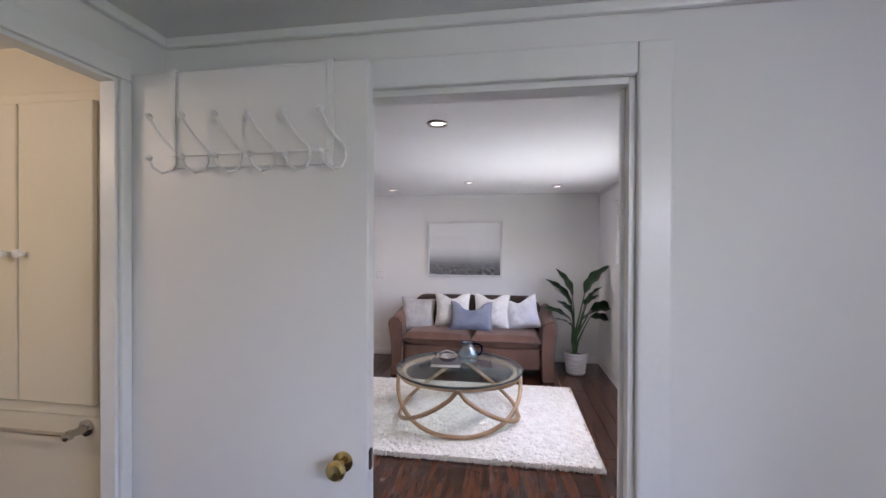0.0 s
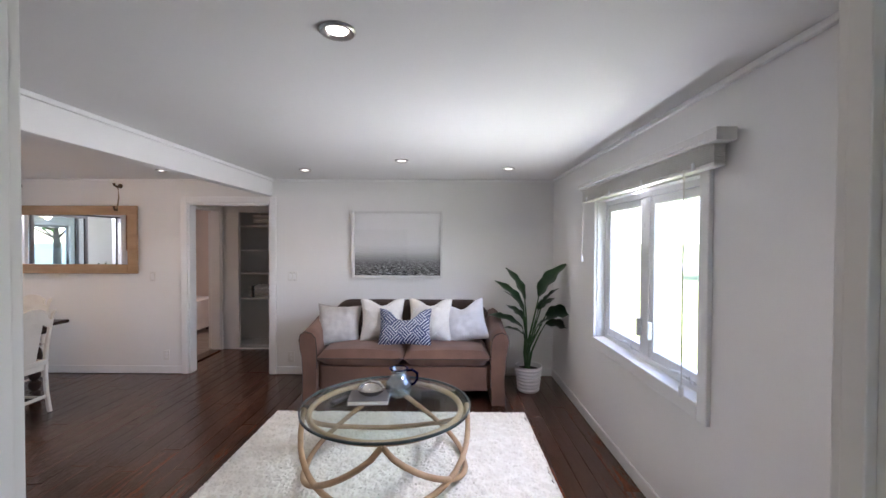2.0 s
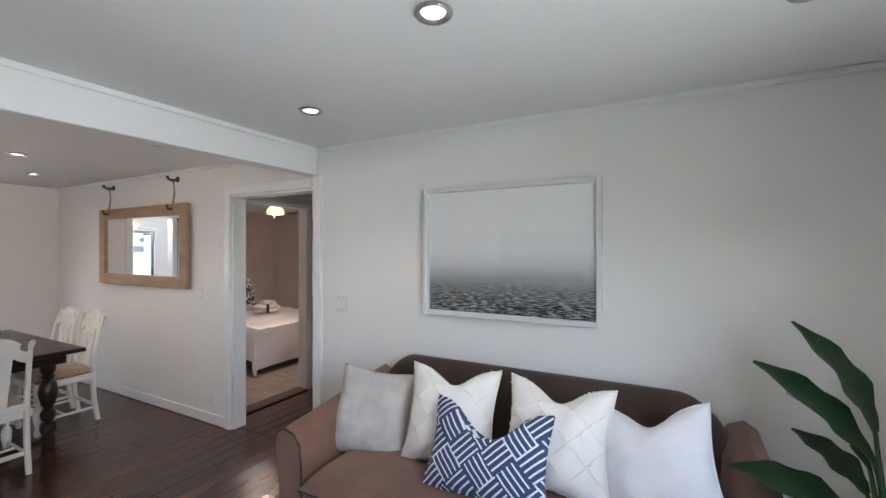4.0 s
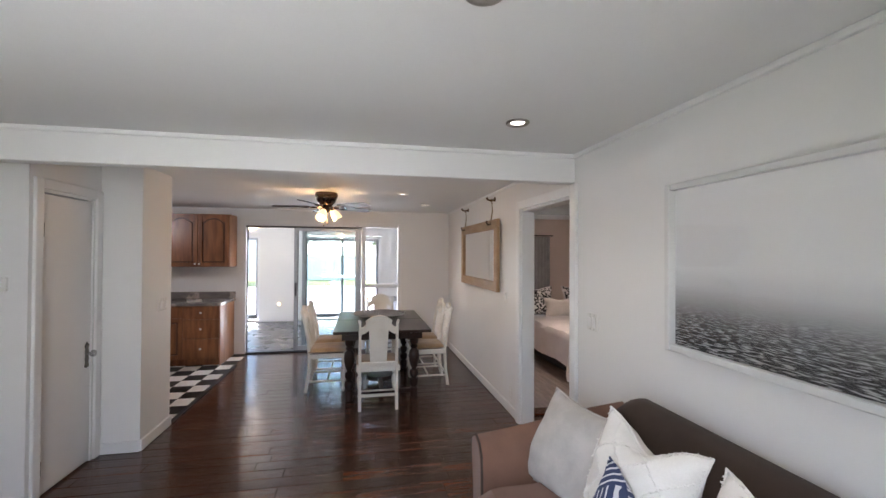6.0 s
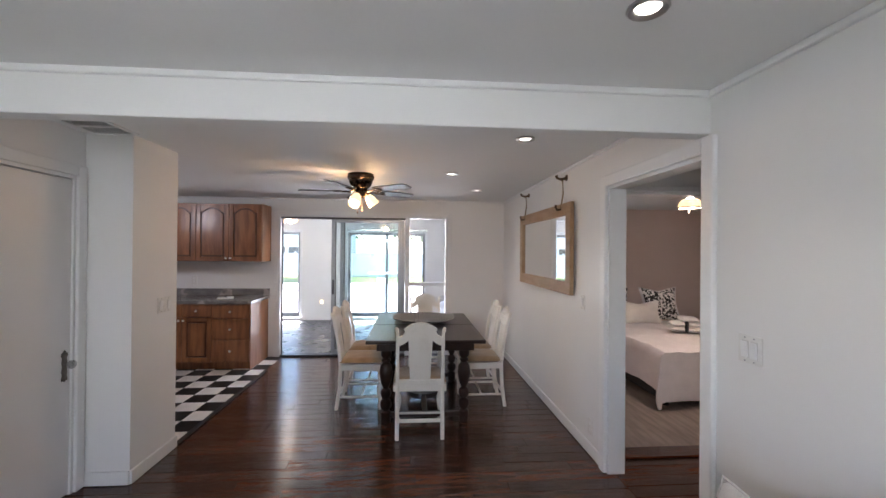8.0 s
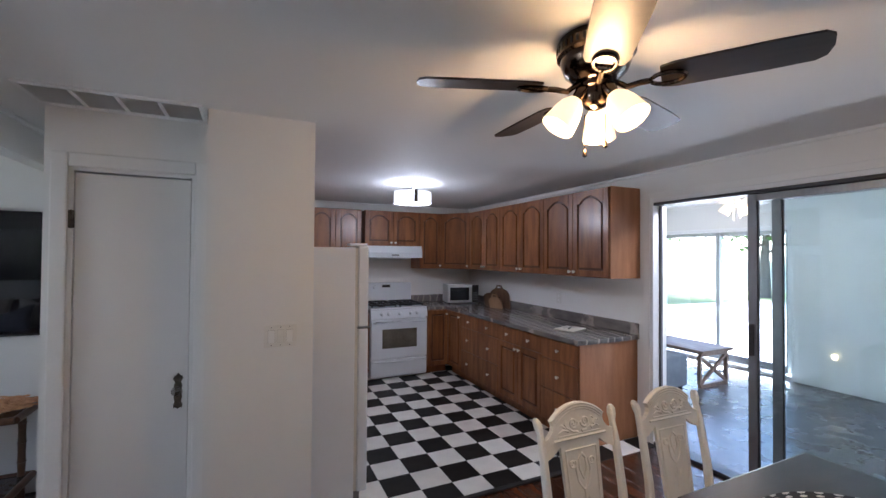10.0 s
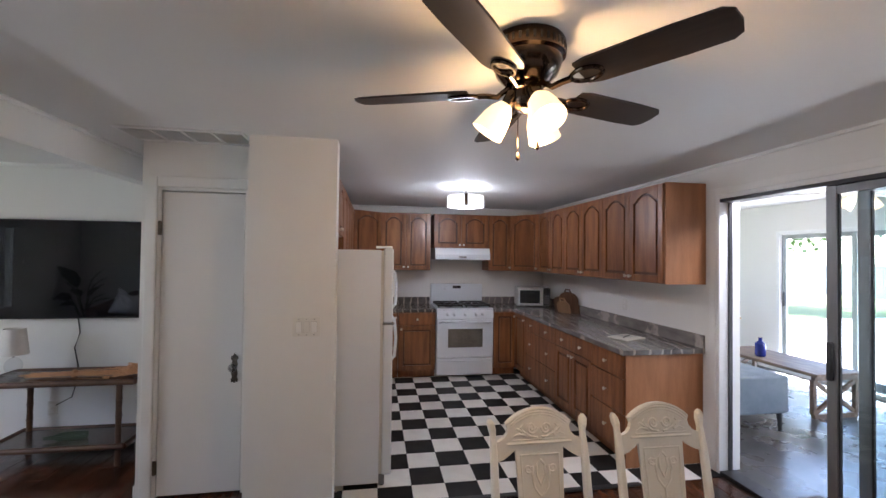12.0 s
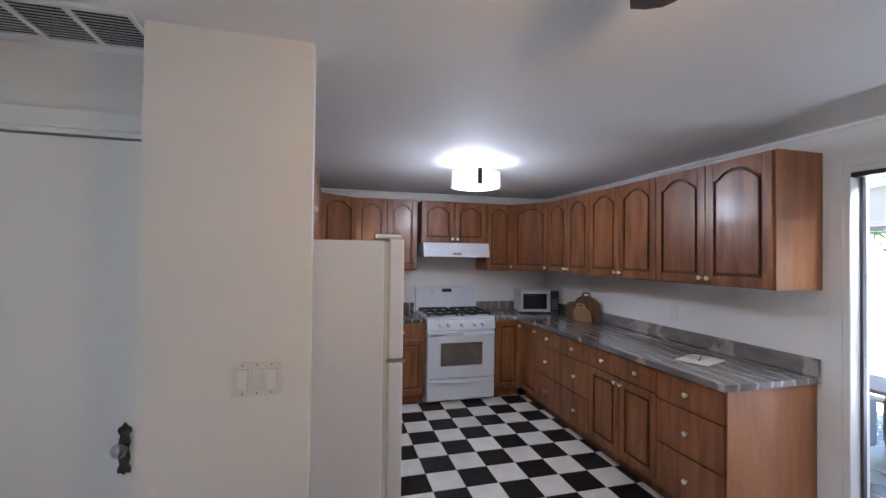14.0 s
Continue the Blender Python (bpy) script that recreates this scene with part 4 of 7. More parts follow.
pic = thing("framed_print", pose(0.228, -0.001, 1.165), "large framed black-and-white photograph of a misty sea", "picture")
W2, PH = 0.54, 0.80
part("frame", boxes((-W2, -W2 + 0.03, -0.05, 0, 0, PH), (W2 - 0.03, W2, -0.042, 0, 0, PH), (-W2 + 0.03, W2 - 0.03, -0.042, 0, 0, 0.03), (-W2 + 0.03, W2 - 0.03, -0.042, 0, PH - 0.03, PH), bevel=0.003), surf("satin_white_frame", (0.72, 0.72, 0.71), (0.67, 0.67, 0.66), 4, 0.35), pic)
part("print", boxes((-W2 + 0.03, W2 - 0.03, -0.012, -0.008, -0.0, PH - 0.06)), sea_print(), pic, "misty grey sea with dark ripples", m=pose(0, 0, 0.03))
g = part("glazing", boxes((-W2 + 0.03, W2 - 0.03, -0.020, -0.018, 0.03, PH - 0.03)), PANE, pic)
g.visible_shadow = False

# switches and sockets
PLATE = surf("white_switch_plastic", (0.76, 0.75, 0.72), (0.71, 0.70, 0.67), 8, 0.35)

# Grey that draws the shade in the joint round each rocker
GAPG = surf("shaded_plate_joint", (0.55, 0.54, 0.52), rough=0.6)


def wall_plate(kind, gangs, m, label):
    ob = thing(kind, m, label, "switch" if "switch" in kind else "socket")
    w = 0.036 + 0.0235 * (gangs - 1)
    part("plate", boxes((-w, w, -0.0072, 0, -0.058, 0.058), bevel=0.0015), PLATE, ob)
    for k in range(gangs):
        x = (k - (gangs - 1) / 2) * 0.046
        if "switch" in kind:
            if gangs == 3 and k == 1:
                part("blank_insert", boxes((x - 0.0165, x + 0.0165, -0.0086, -0.006, -0.0335, 0.0335)), PLATE, ob)
            else:
                part("rocker", boxes((x - 0.016, x + 0.016, -0.013, -0.006, -0.033, 0.033), bevel=0.001), TRIM, ob, "", False, pose(0, -0.002, 0, 4))
            for z in (-0.048, 0.048):
                part("screw", cyl(bmesh.new(), (x, -0.006, z), (x, -0.0086, z), 0.003, n=10), GREYB, ob)
            part("rocker_gap", boxes((x - 0.018, x + 0.018, -0.0078, -0.006, -0.035, 0.035)), GAPG, ob)
        else:
            for z in (-0.022, 0.022):
                part("socket_face", boxes((x - 0.015, x + 0.015, -0.008, -0.006, z - 0.014, z + 0.014), bevel=0.002), TRIM, ob)


wall_plate("light_switch", 2, pose(-1.03, -0.001, 1.18), "white double rocker switch on a white wall")
wall_plate("light_switch", 1, pose(-2.72, -0.001, 1.17), "white single rocker switch beside a mirror")
wall_plate("light_switch", 3, pose(-2.70, -3.269, 1.155, 0, 0, 180), "white wall plate with two rocker switches and a blank")
wall_plate("wall_socket", 1, pose(-1.05, -0.001, 0.21), "white double wall socket near the floor")
wall_plate("wall_socket", 1, pose(-2.56, -0.001, 0.22), "white double wall socket near the floor")
wall_plate("wall_socket", 1, pose(-0.48, -4.534, 0.30, 0, 0, 180), "white wall socket with a black plug")
wall_plate("wall_socket", 1, pose(-5.699, -4.55, 1.13, 0, 0, 90), "white wall socket above the kitchen counter")
wall_plate("wall_socket", 1, pose(-8.949, -3.42, 0.36, 0, 0, 90), "white wall socket in the sunroom")

thermo = thing("thermostat", pose(-1.599, -3.735, 1.42, 0, 0, 90), "white digital thermostat with a grey display", "thermostat")
part("case", boxes((-0.065, 0.065, -0.026, 0, -0.045, 0.045), bevel=0.008, seg=2), PLATE, thermo)
part("display", boxes((-0.045, 0.015, -0.0275, -0.026, -0.018, 0.025)), BLACK, thermo)
for k in range(2):
    part("button", boxes((0.03, 0.048, -0.029, -0.026, -0.015 + 0.022 * k, -0.001 + 0.022 * k), bevel=0.002), TRIM, thermo)

NIGHT = surf("lit_night_light", (0.9, 0.8, 0.6), rough=0.5, emit=(1.0, 0.72, 0.36), power=0.5)
nl = thing("night_light", pose(-8.94, -3.42, 0.385, 0, 0, 90), "small lit plug-in night light at a socket", "night light")
part("body", boxes((-0.02, 0.02, -0.03, 0, -0.035, 0.0), bevel=0.004), PLATE, nl)
part("shade", lathe([(0.022, 0.0), (0.028, 0.02), (0.026, 0.05), (0.012, 0.062), (0.001, 0.063)], 16, at=(0, -0.02, 0)), NIGHT, nl, "lit amber shade", True)

# recessed ceiling lights
GLOW = surf("downlight_lens", (0.9, 0.88, 0.84), rough=0.4, emit=(1.0, 0.93, 0.82), power=0.6)
NICKEL = surf("brushed_nickel", (0.55, 0.53, 0.50), (0.45, 0.43, 0.41), 8, 0.35, metal=1.0)


def downlight(x, y, tilt=0):
    ob = thing("recessed_ceiling_light", pose(x, y, H), "round recessed ceiling light, switched on", "ceiling light", "recessed lights")
    part("trim_ring", lathe([(0.062, -0.001), (0.064, -0.008), (0.058, -0.014), (0.048, -0.012), (0.040, -0.004), (0.040, -0.001)], 32, cap=False), NICKEL, ob, "", True)
    part("lens", lathe([(0.001, -0.006), (0.036, -0.006), (0.038, -0.001)], 24), GLOW, ob)
    lamp("downlight_beam", "SPOT", 1.0, (1, 0.93, 0.82), look((x, y, H - 0.03), (x, y, 0)), angle=110, blend=0.8)


for x, y in ((0.435, -3.50), (0.405, -1.18), (1.435, -0.77), (1.425, -3.88), (-0.645, -0.68), (-3.47, -1.025), (-4.53, -0.605), (-2.15, -0.65)):
    downlight(x, y)

# television wall
SCREEN = surf("glossy_black_screen", (0.006, 0.006, 0.008), (0.008, 0.008, 0.010), 2, 0.03, rvar=0.01)
tv = thing("television", pose(-0.785, -4.535, 1.05), "large black flat-screen television hung on the wall", "television")
part("body", boxes((-0.71, 0.71, 0.02, 0.055, 0, 0.82), bevel=0.006), BLACK, tv)
part("screen", boxes((-0.70, 0.70, 0.055, 0.058, 0.012, 0.81)), SCREEN, tv)
part("wall_bracket", boxes((-0.25, 0.25, 0, 0.02, 0.25, 0.6)), DARKALU, tv)
part("power_cable", tube([(0.12, 0.03, 0.01), (0.11, 0.015, -0.12), (0.15, 0.012, -0.25), (0.12, 0.012, -0.4), (0.13, 0.012, -0.55), (0.16, 0.014, -0.66), (0.27, 0.02, -0.72)], 0.005, 6), BLACK, tv, "", True)
BAMBOO = surf("dark_bamboo", (0.10, 0.045, 0.022), (0.055, 0.024, 0.012), 7, 0.35, bump=0.15, fine=40)
CANE = surf("smoked_glass_shelf", (0.06, 0.045, 0.035), (0.08, 0.06, 0.05), 20, 0.2)
con = thing("console_table", pose(-0.80, -4.26, 0), "dark bamboo console table with a low shelf", "console table")
for z, a in ((0.63, 0.53), (0.15, 0.47)):
    part("tabletop" if z > 0.3 else "shelf", boxes((-a + 0.02, a - 0.02, -0.19, 0.19, z - 0.012, z + 0.008), bevel=0.003), CANE, con)
    for s in (-1, 1):
        part("rail", cyl(bmesh.new(), (-a, s * 0.2, z), (a, s * 0.2, z), 0.022, n=12), BAMBOO, con, "", True)
        part("rail", cyl(bmesh.new(), (s * a, -0.2, z), (s * a, 0.2, z), 0.022, n=12), BAMBOO, con, "", True)
for sx in (-1, 1):
    for sy in (-1, 1):
        prof = []
        for k in range(5):
            z = 0.125 * k
            prof += [(0.021, z), (0.019, z + 0.06), (0.021, z + 0.118), (0.0245, z + 0.1215)]
        part("leg", lathe(prof + [(0.02, 0.61)], 14, at=(sx * 0.42, sy * 0.18, 0)), BAMBOO, con, "", True)
SHADE = surf("white_linen_shade", (0.74, 0.73, 0.72), (0.70, 0.69, 0.68), 12, 0.85, bump=0.1, fine=200)
CRYSTAL = clear_glass("crystal", (0.92, 0.93, 0.94))
tl = thing("table_lamp", pose(-0.38, -4.27, 0.64), "small table lamp with a crystal base and white shade", "table lamp")
part("foot", boxes((-0.06, 0.06, -0.06, 0.06, 0, 0.022), bevel=0.004), CRYSTAL, tl)
part("crystal_ball", lathe([(0.012, 0.022), (0.03, 0.03), (0.05, 0.06), (0.055, 0.085), (0.05, 0.11), (0.03, 0.14), (0.012, 0.148)], 16), CRYSTAL, tl)
part("neck", cyl(bmesh.new(), (0, 0, 0.148), (0, 0, 0.22), 0.008, n=10), CHROME, tl)
part("shade", lathe([(0.088, 0.17), (0.066, 0.37), (0.064, 0.37), (0.086, 0.17), (0.088, 0.17)], 32, cap=False), SHADE, tl, "", True)
STRAW = surf("dried_straw", (0.66, 0.36, 0.19), (0.52, 0.26, 0.13), 20, 0.9)
dry = thing("dried_flower_bunch", pose(-0.88, -4.22, 0.645), "bunch of dried straw-coloured grasses lying on the table", "dried flowers")
bm, bm2 = bmesh.new(), bmesh.new()
rnd = random.Random(8)
for k in range(60):
    y0, y1 = rnd.gauss(0, 0.02), rnd.gauss(0, 0.06)
    z0, z1 = abs(rnd.gauss(0.012, 0.008)), abs(rnd.gauss(0.02, 0.014))
    x1 = -0.36 + rnd.uniform(-0.06, 0.12)
    cyl(bm, (0.36 + rnd.uniform(-0.08, 0.04), y0 * 1.6, z0), (x1, y1, z1), 0.0016, 0.0012, 5)
    for j in range(5):
        bmesh.ops.create_icosphere(bm2, subdivisions=1, radius=rnd.uniform(0.006, 0.012), matrix=Matrix.Translation((x1 - 0.02 * j + rnd.gauss(0, 0.01), y1 + rnd.gauss(0, 0.012), z1 + 0.008 + rnd.random() * 0.012)) @ Matrix.Diagonal((2, 1, 0.8, 1)))
tagged(part("stem_bundle", bm, STRAW, dry), kind="stuff")
tagged(part("seed_heads", bm2, STRAW, dry), kind="stuff")
part("tie", lathe([(0.03, -0.008), (0.031, 0.008)], 12, at=(0, 0, 0)), STRAW, dry, "", False, pose(0.05, 0, 0.018, 0, 90))
bot = thing("glass_bottle", pose(-0.80, -4.20, 0.19, 0, 90, 8), "clear glass bottle lying on the low shelf", "bottle")
part("body", lathe([(0.001, -0.13), (0.03, -0.128), (0.034, -0.11), (0.034, 0.04), (0.015, 0.085), (0.012, 0.13), (0.015, 0.14), (0.001, 0.14)], 20), clear_glass("green_bottle_glass", (0.72, 0.85, 0.78)), bot, "", True)

# ---- dining room ----
PINE = surf("knotty_pine", (0.42, 0.27, 0.15), (0.33, 0.20, 0.10), 3, 0.5, bump=0.12, fine=40, stretch=(1, 5, 5))
SILVERED = surf("mirror_silver", (0.9, 0.91, 0.91), (0.9, 0.91, 0.91), 1, 0.01, metal=1.0, rvar=0.0)
ROPE = surf("jute_rope", (0.32, 0.25, 0.16), (0.22, 0.17, 0.10), 60, 0.9, bump=0.4)
IRON = surf("bronzed_iron", (0.16, 0.11, 0.07), (0.09, 0.06, 0.04), 12, 0.45, metal=0.9)
mir = thing("wall_mirror", pose(-3.705, -0.004, 1.205), "long wall mirror in a knotty pine frame hung from ropes", "mirror")
MW, MH = 0.825, 0.81
for name, r in (("frame_stile", (-MW, -MW + 0.11, -0.05, -0.012, 0, MH)), ("frame_stile", (MW - 0.11, MW, -0.05, -0.012, 0, MH)), ("frame_rail", (-MW + 0.11, MW - 0.11, -0.049, -0.012, 0, 0.11)), ("frame_rail", (-MW + 0.11, MW - 0.11, -0.049, -0.012, MH - 0.11, MH))):
    part(name, boxes(r, bevel=0.004), PINE, mir)
part("mirror_glass", boxes((-MW + 0.10, MW - 0.10, -0.030, -0.026, 0.10, MH - 0.10)), SILVERED, mir, "clear silvered glass")
for x in (-0.62, 0.60):
    part("rope", tube([(x, -0.035, MH + 0.22), (x + 0.006, -0.03, MH + 0.1), (x, -0.052, MH - 0.05)], 0.007, 8), ROPE, mir, "", True)
    part("hook", tube([(x, -0.05, MH - 0.05), (x, -0.085, MH - 0.055), (x, -0.10, MH - 0.03), (x, -0.095, MH - 0.01)], 0.01, 8), IRON, mir, "", True)
    part("wall_hook", tube([(x, 0.0, MH + 0.235), (x, -0.05, MH + 0.225), (x, -0.085, MH + 0.235), (x, -0.095, MH + 0.26)], lambda s: 0.013 + 0.006 * math.sin(9 * s), 8), IRON, mir, "", True)
    part("rosette", lathe([(0.028, 0), (0.026, 0.008), (0.012, 0.014), (0.001, 0.014)], 16), IRON, mir, "", True, pose(x, 0.004, MH + 0.24, 90))

DARKWOOD = surf("espresso_wood", (0.026, 0.012, 0.008), (0.013, 0.007, 0.005), 3, 0.3, bump=0.03, fine=40, stretch=(1, 6, 6), rvar=0.02, spec=0.4)
tab = thing("dining_table", pose(-3.86, -1.27, 0), "dark espresso wooden dining table with turned legs", "dining table")
for x0, x1 in ((-0.80, -0.002), (0.002, 0.80)):
    part("tabletop", boxes((x0, x1, -0.53, 0.53, 0.757, 0.79), bevel=0.009, seg=2), DARKWOOD, tab)
for r in ((-0.70, 0.70, -0.44, -0.415, 0.675, 0.757), (-0.70, 0.70, 0.415, 0.44, 0.675, 0.757), (-0.70, -0.675, -0.415, 0.415, 0.675, 0.757), (0.675, 0.70, -0.415, 0.415, 0.675, 0.757)):
    part("apron", boxes(r, bevel=0.004), DARKWOOD, tab)
turned = [(0.04, 0), (0.046, 0.02), (0.046, 0.10), (0.03, 0.115), (0.048, 0.14), (0.052, 0.17), (0.048, 0.20), (0.026, 0.215), (0.044, 0.24), (0.050, 0.27), (0.044, 0.30), (0.024, 0.315), (0.03, 0.33), (0.044, 0.36), (0.058, 0.42), (0.062, 0.46), (0.052, 0.52), (0.03, 0.55), (0.042, 0.565), (0.042, 0.58), (0.03, 0.59), (0.046, 0.61), (0.05, 0.64), (0.046, 0.675)]
for sx in (-1, 1):
    for sy in (-1, 1):
        part("leg", lathe(turned, 20, at=(sx * 0.60, sy * 0.36, 0)), DARKWOOD, tab, "", True)
for sx in (-1, 1):
    part("stretcher", boxes((sx * 0.60 - 0.025, sx * 0.60 + 0.025, -0.33, 0.33, 0.05, 0.095), bevel=0.006), DARKWOOD, tab)
part("stretcher", boxes((-0.575, 0.575, -0.025, 0.025, 0.055, 0.09), bevel=0.006), DARKWOOD, tab)
part("stretcher_plate", lathe([(0.001, 0.05), (0.16, 0.05), (0.17, 0.06), (0.16, 0.1), (0.001, 0.1)], 24), DARKWOOD, tab)


def spiral_weave():
    m = surf("black_white_weave", (0.02, 0.02, 0.022), rough=0.8, bump=0.2, fine=160)
    t = m.node_tree
    b = t.nodes["Principled BSDF"]
    co, sx = t.nodes.new("ShaderNodeTexCoord"), t.nodes.new("ShaderNodeSeparateXYZ")
    t.links.new(co.outputs["Object"], sx.inputs[0])
    at, ln = t.nodes.new("ShaderNodeMath"), t.nodes.new("ShaderNodeVectorMath")
    at.operation, ln.operation = "ARCTAN2", "LENGTH"
    t.links.new(sx.outputs["Y"], at.inputs[0])
    t.links.new(sx.outputs["X"], at.inputs[1])
    t.links.new(co.outputs["Object"], ln.inputs[0])

    def op(kind, a, bb):
        n = t.nodes.new("ShaderNodeMath")
        n.operation = kind
        for s, v in zip(n.inputs, (a, bb)):
            if isinstance(v, (int, float)):
                s.default_value = v
            else:
                t.links.new(v, s)
        return n.outputs[0]

    swirl = op("ADD", op("MULTIPLY", at.outputs[0], 40.0), op("MULTIPLY", ln.outputs["Value"], 34.0))
    rings = op("SINE", op("MULTIPLY", ln.outputs["Value"], 420.0), 0.0)
    stitch = op("GREATER_THAN", op("ADD", op("SINE", swirl, 0.0), op("MULTIPLY", rings, 0.75)), 0.72)
    mix = t.nodes.new("ShaderNodeMix")
    mix.data_type = "RGBA"
    t.links.new(stitch, mix.inputs[0])
    mix.inputs[6].default_value, mix.inputs[7].default_value = (0.018, 0.018, 0.022, 1), (0.55, 0.53, 0.50, 1)
    t.links.new(mix.outputs[2], b.inputs["Base Color"])
    return m


bowl = thing("woven_bowl", pose(-4.02, -1.27, 0.791), "shallow black and white coiled basket bowl", "bowl")
prof = [(0.001, 0.006), (0.13, 0.008)] + [(0.13 + 0.023 * k, 0.010 + 0.045 * (k / 9) ** 1.3) for k in range(1, 10)]
prof = [(r, z + (0.002 if i % 2 else 0)) for i, (r, z) in enumerate(prof)]
part("bowl", lathe(prof + [(0.345, 0.058), (0.338, 0.05)] + [(r, z - 0.008) for r, z in prof[-2:0:-1]] + [(0.001, 0.0)], 64), spiral_weave(), bowl, "", True)

CHAIRP = surf("worn_cream_white_paint", (0.76, 0.73, 0.66), (0.66, 0.62, 0.54), 6, 0.45, bump=0.06, fine=70, spread=(0.45, 0.8))
SEATC = surf("tan_velvet", (0.34, 0.22, 0.11), (0.24, 0.15, 0.07), 9, 0.85, bump=0.12, fine=180, sheen=0.4)


def dining_chair(m):
    """Front towards +x, at the seat's middle on the floor."""
    c = thing("dining_chair", m, "white painted carved dining chair with a tan seat", "chair", "chairs round the dining table")
    part("seat", puff(0.43, 0.45, 0.07, 10, 0, 0, 1, 0.25), SEATC, c, "tan velvet seat pad", True, pose(0.01, 0, 0.462))
    part("seat_frame", boxes((-0.20, 0.22, -0.225, -0.20, 0.385, 0.44), (-0.20, 0.22, 0.20, 0.225, 0.385, 0.44), (0.195, 0.22, -0.20, 0.20, 0.385, 0.44), (-0.20, -0.175, -0.20, 0.20, 0.385, 0.44), bevel=0.005), CHAIRP, c)
    vase = [(0.015, 0), (0.021, 0.01), (0.021, 0.05), (0.014, 0.065), (0.018, 0.09), (0.028, 0.15), (0.031, 0.19), (0.026, 0.225), (0.014, 0.25), (0.022, 0.262), (0.022, 0.275), (0.015, 0.285), (0.021, 0.30), (0.022, 0.385)]
    for s in (-1, 1):
        part("leg", lathe(vase, 14, at=(0.19, s * 0.195, 0)), CHAIRP, c, "", True)
        pts = [(-0.235, 0, 0, 0.016), (-0.205, 0, 0.2, 0.016), (-0.195, 0, 0.42, 0.016), (-0.215, 0, 0.62, 0.015), (-0.25, 0, 0.80, 0.014), (-0.272, 0, 0.882, 0.011), (-0.278, 0.003, 0.905, 0.015), (-0.284, 0.007, 0.925, 0.014), (-0.288, 0.009, 0.938, 0.007)]
        bm = bmesh.new()
        rings = []
        for x, out, z, h in pts:
            rings.append([bm.verts.new((x + a * h * 1.1, s * (0.19 + out) + b * h, z)) for a, b in ((-1, -0.6), (-0.6, -1), (0.6, -1), (1, -0.6), (1, 0.6), (0.6, 1), (-0.6, 1), (-1, 0.6))])
        for a, b in zip(rings, rings[1:]):
            for k in range(8):
                bm.faces.new((a[k], a[(k + 1) % 8], b[(k + 1) % 8], b[k]))
        bm.faces.new(rings[0])
        bm.faces.new(rings[-1])
        part("back_post", bm, CHAIRP, c)
        part("side_stretcher", boxes((-0.195, 0.18, s * 0.20 - 0.009, s * 0.20 + 0.009, 0.115, 0.135), bevel=0.003), CHAIRP, c)
    part("stretcher", boxes((-0.215, -0.20, -0.19, 0.19, 0.13, 0.16), bevel=0.003), CHAIRP, c)
    part("stretcher", boxes((0.0, 0.018, -0.19, 0.19, 0.118, 0.134), bevel=0.003), CHAIRP, c)
    lean = pose(-0.2, 0, 0.44, 0, -9.5)
    # carved crest, vase splat and lower rail lie in one leaning plane
    R0 = 0.1956
    arch = [(u, 0.3484 + math.sqrt(R0 * R0 - u * u)) for u in [0.138 - 0.276 * k / 20 for k in range(21)]]
    side = [(0.185, 0.345), (0.185, 0.42), (0.165, 0.424), (0.147, 0.434), (0.134, 0.450), (0.129, 0.468), (0.133, 0.480)]
    foot = [(-0.15, 0.357), (-0.125, 0.372), (-0.102, 0.390), (0.102, 0.390), (0.125, 0.372), (0.15, 0.357)]
    crest = part("crest_rail", slab(side + arch + [(-u, v) for u, v in side[::-1]] + foot, 0.022, "x", at=(-0.011, 0, 0)), CHAIRP, c, "", False, lean)
    carve = bmesh.new()
    for inset, r in ((0.006, 0.0045), (0.016, 0.004), (0.026, 0.003)):
        q = R0 - inset
        tube([(0.0115, q * math.sin(a), 0.3484 + q * math.cos(a)) for a in [-0.74 + 1.48 * k / 20 for k in range(21)]], r, 6, bm=carve)
    tube([(0.012, -0.135, 0.412), (0.012, 0.135, 0.412)], 0.0055, 6, bm=carve)
    tube([(0.012, -0.112, 0.425), (0.012, 0.112, 0.425)], 0.003, 6, bm=carve)
    for s in (-1, 1):
        tube([(0.0125, s * (0.030 + 0.022 * (1 - k / 26) * math.cos(k * 0.45 + 3.1)), 0.468 + 0.024 * (1 - k / 26) * math.sin(k * 0.45 + 3.1)) for k in range(24)], lambda f: 0.005 - 0.002 * f, 6, bm=carve)
        tube([(0.0125, s * 0.010, 0.432), (0.0125, s * 0.034, 0.436), (0.0125, s * 0.060, 0.450), (0.0125, s * 0.078, 0.470), (0.0125, s * 0.068, 0.482)], lambda f: 0.006 - 0.003 * f, 6, bm=carve)
        tube([(0.0125, s * 0.060, 0.440), (0.0125, s * 0.085, 0.448), (0.0125, s * 0.108, 0.438)], lambda f: 0.007 - 0.005 * f, 6, bm=carve)
        tube([(0.0125, s * 0.072, 0.452), (0.0125, s * 0.092, 0.468), (0.0125, s * 0.100, 0.462)], lambda f: 0.006 - 0.004 * f, 6, bm=carve)
    part("carving", carve, CHAIRP, crest, "carved scrollwork", True)
    sp = [(0.085, 0.03), (0.088, 0.12), (0.094, 0.26), (0.100, 0.392)]
    splat = part("splat", slab([(-u, v) for u, v in sp] + [(u, v) for u, v in sp[::-1]], 0.014, "x", at=(-0.007, 0, 0)), CHAIRP, c, "", False, lean)
    carve = bmesh.new()
    edge = [(-0.080, 0.368), (0.080, 0.368), (0.070, 0.07), (-0.070, 0.07)]
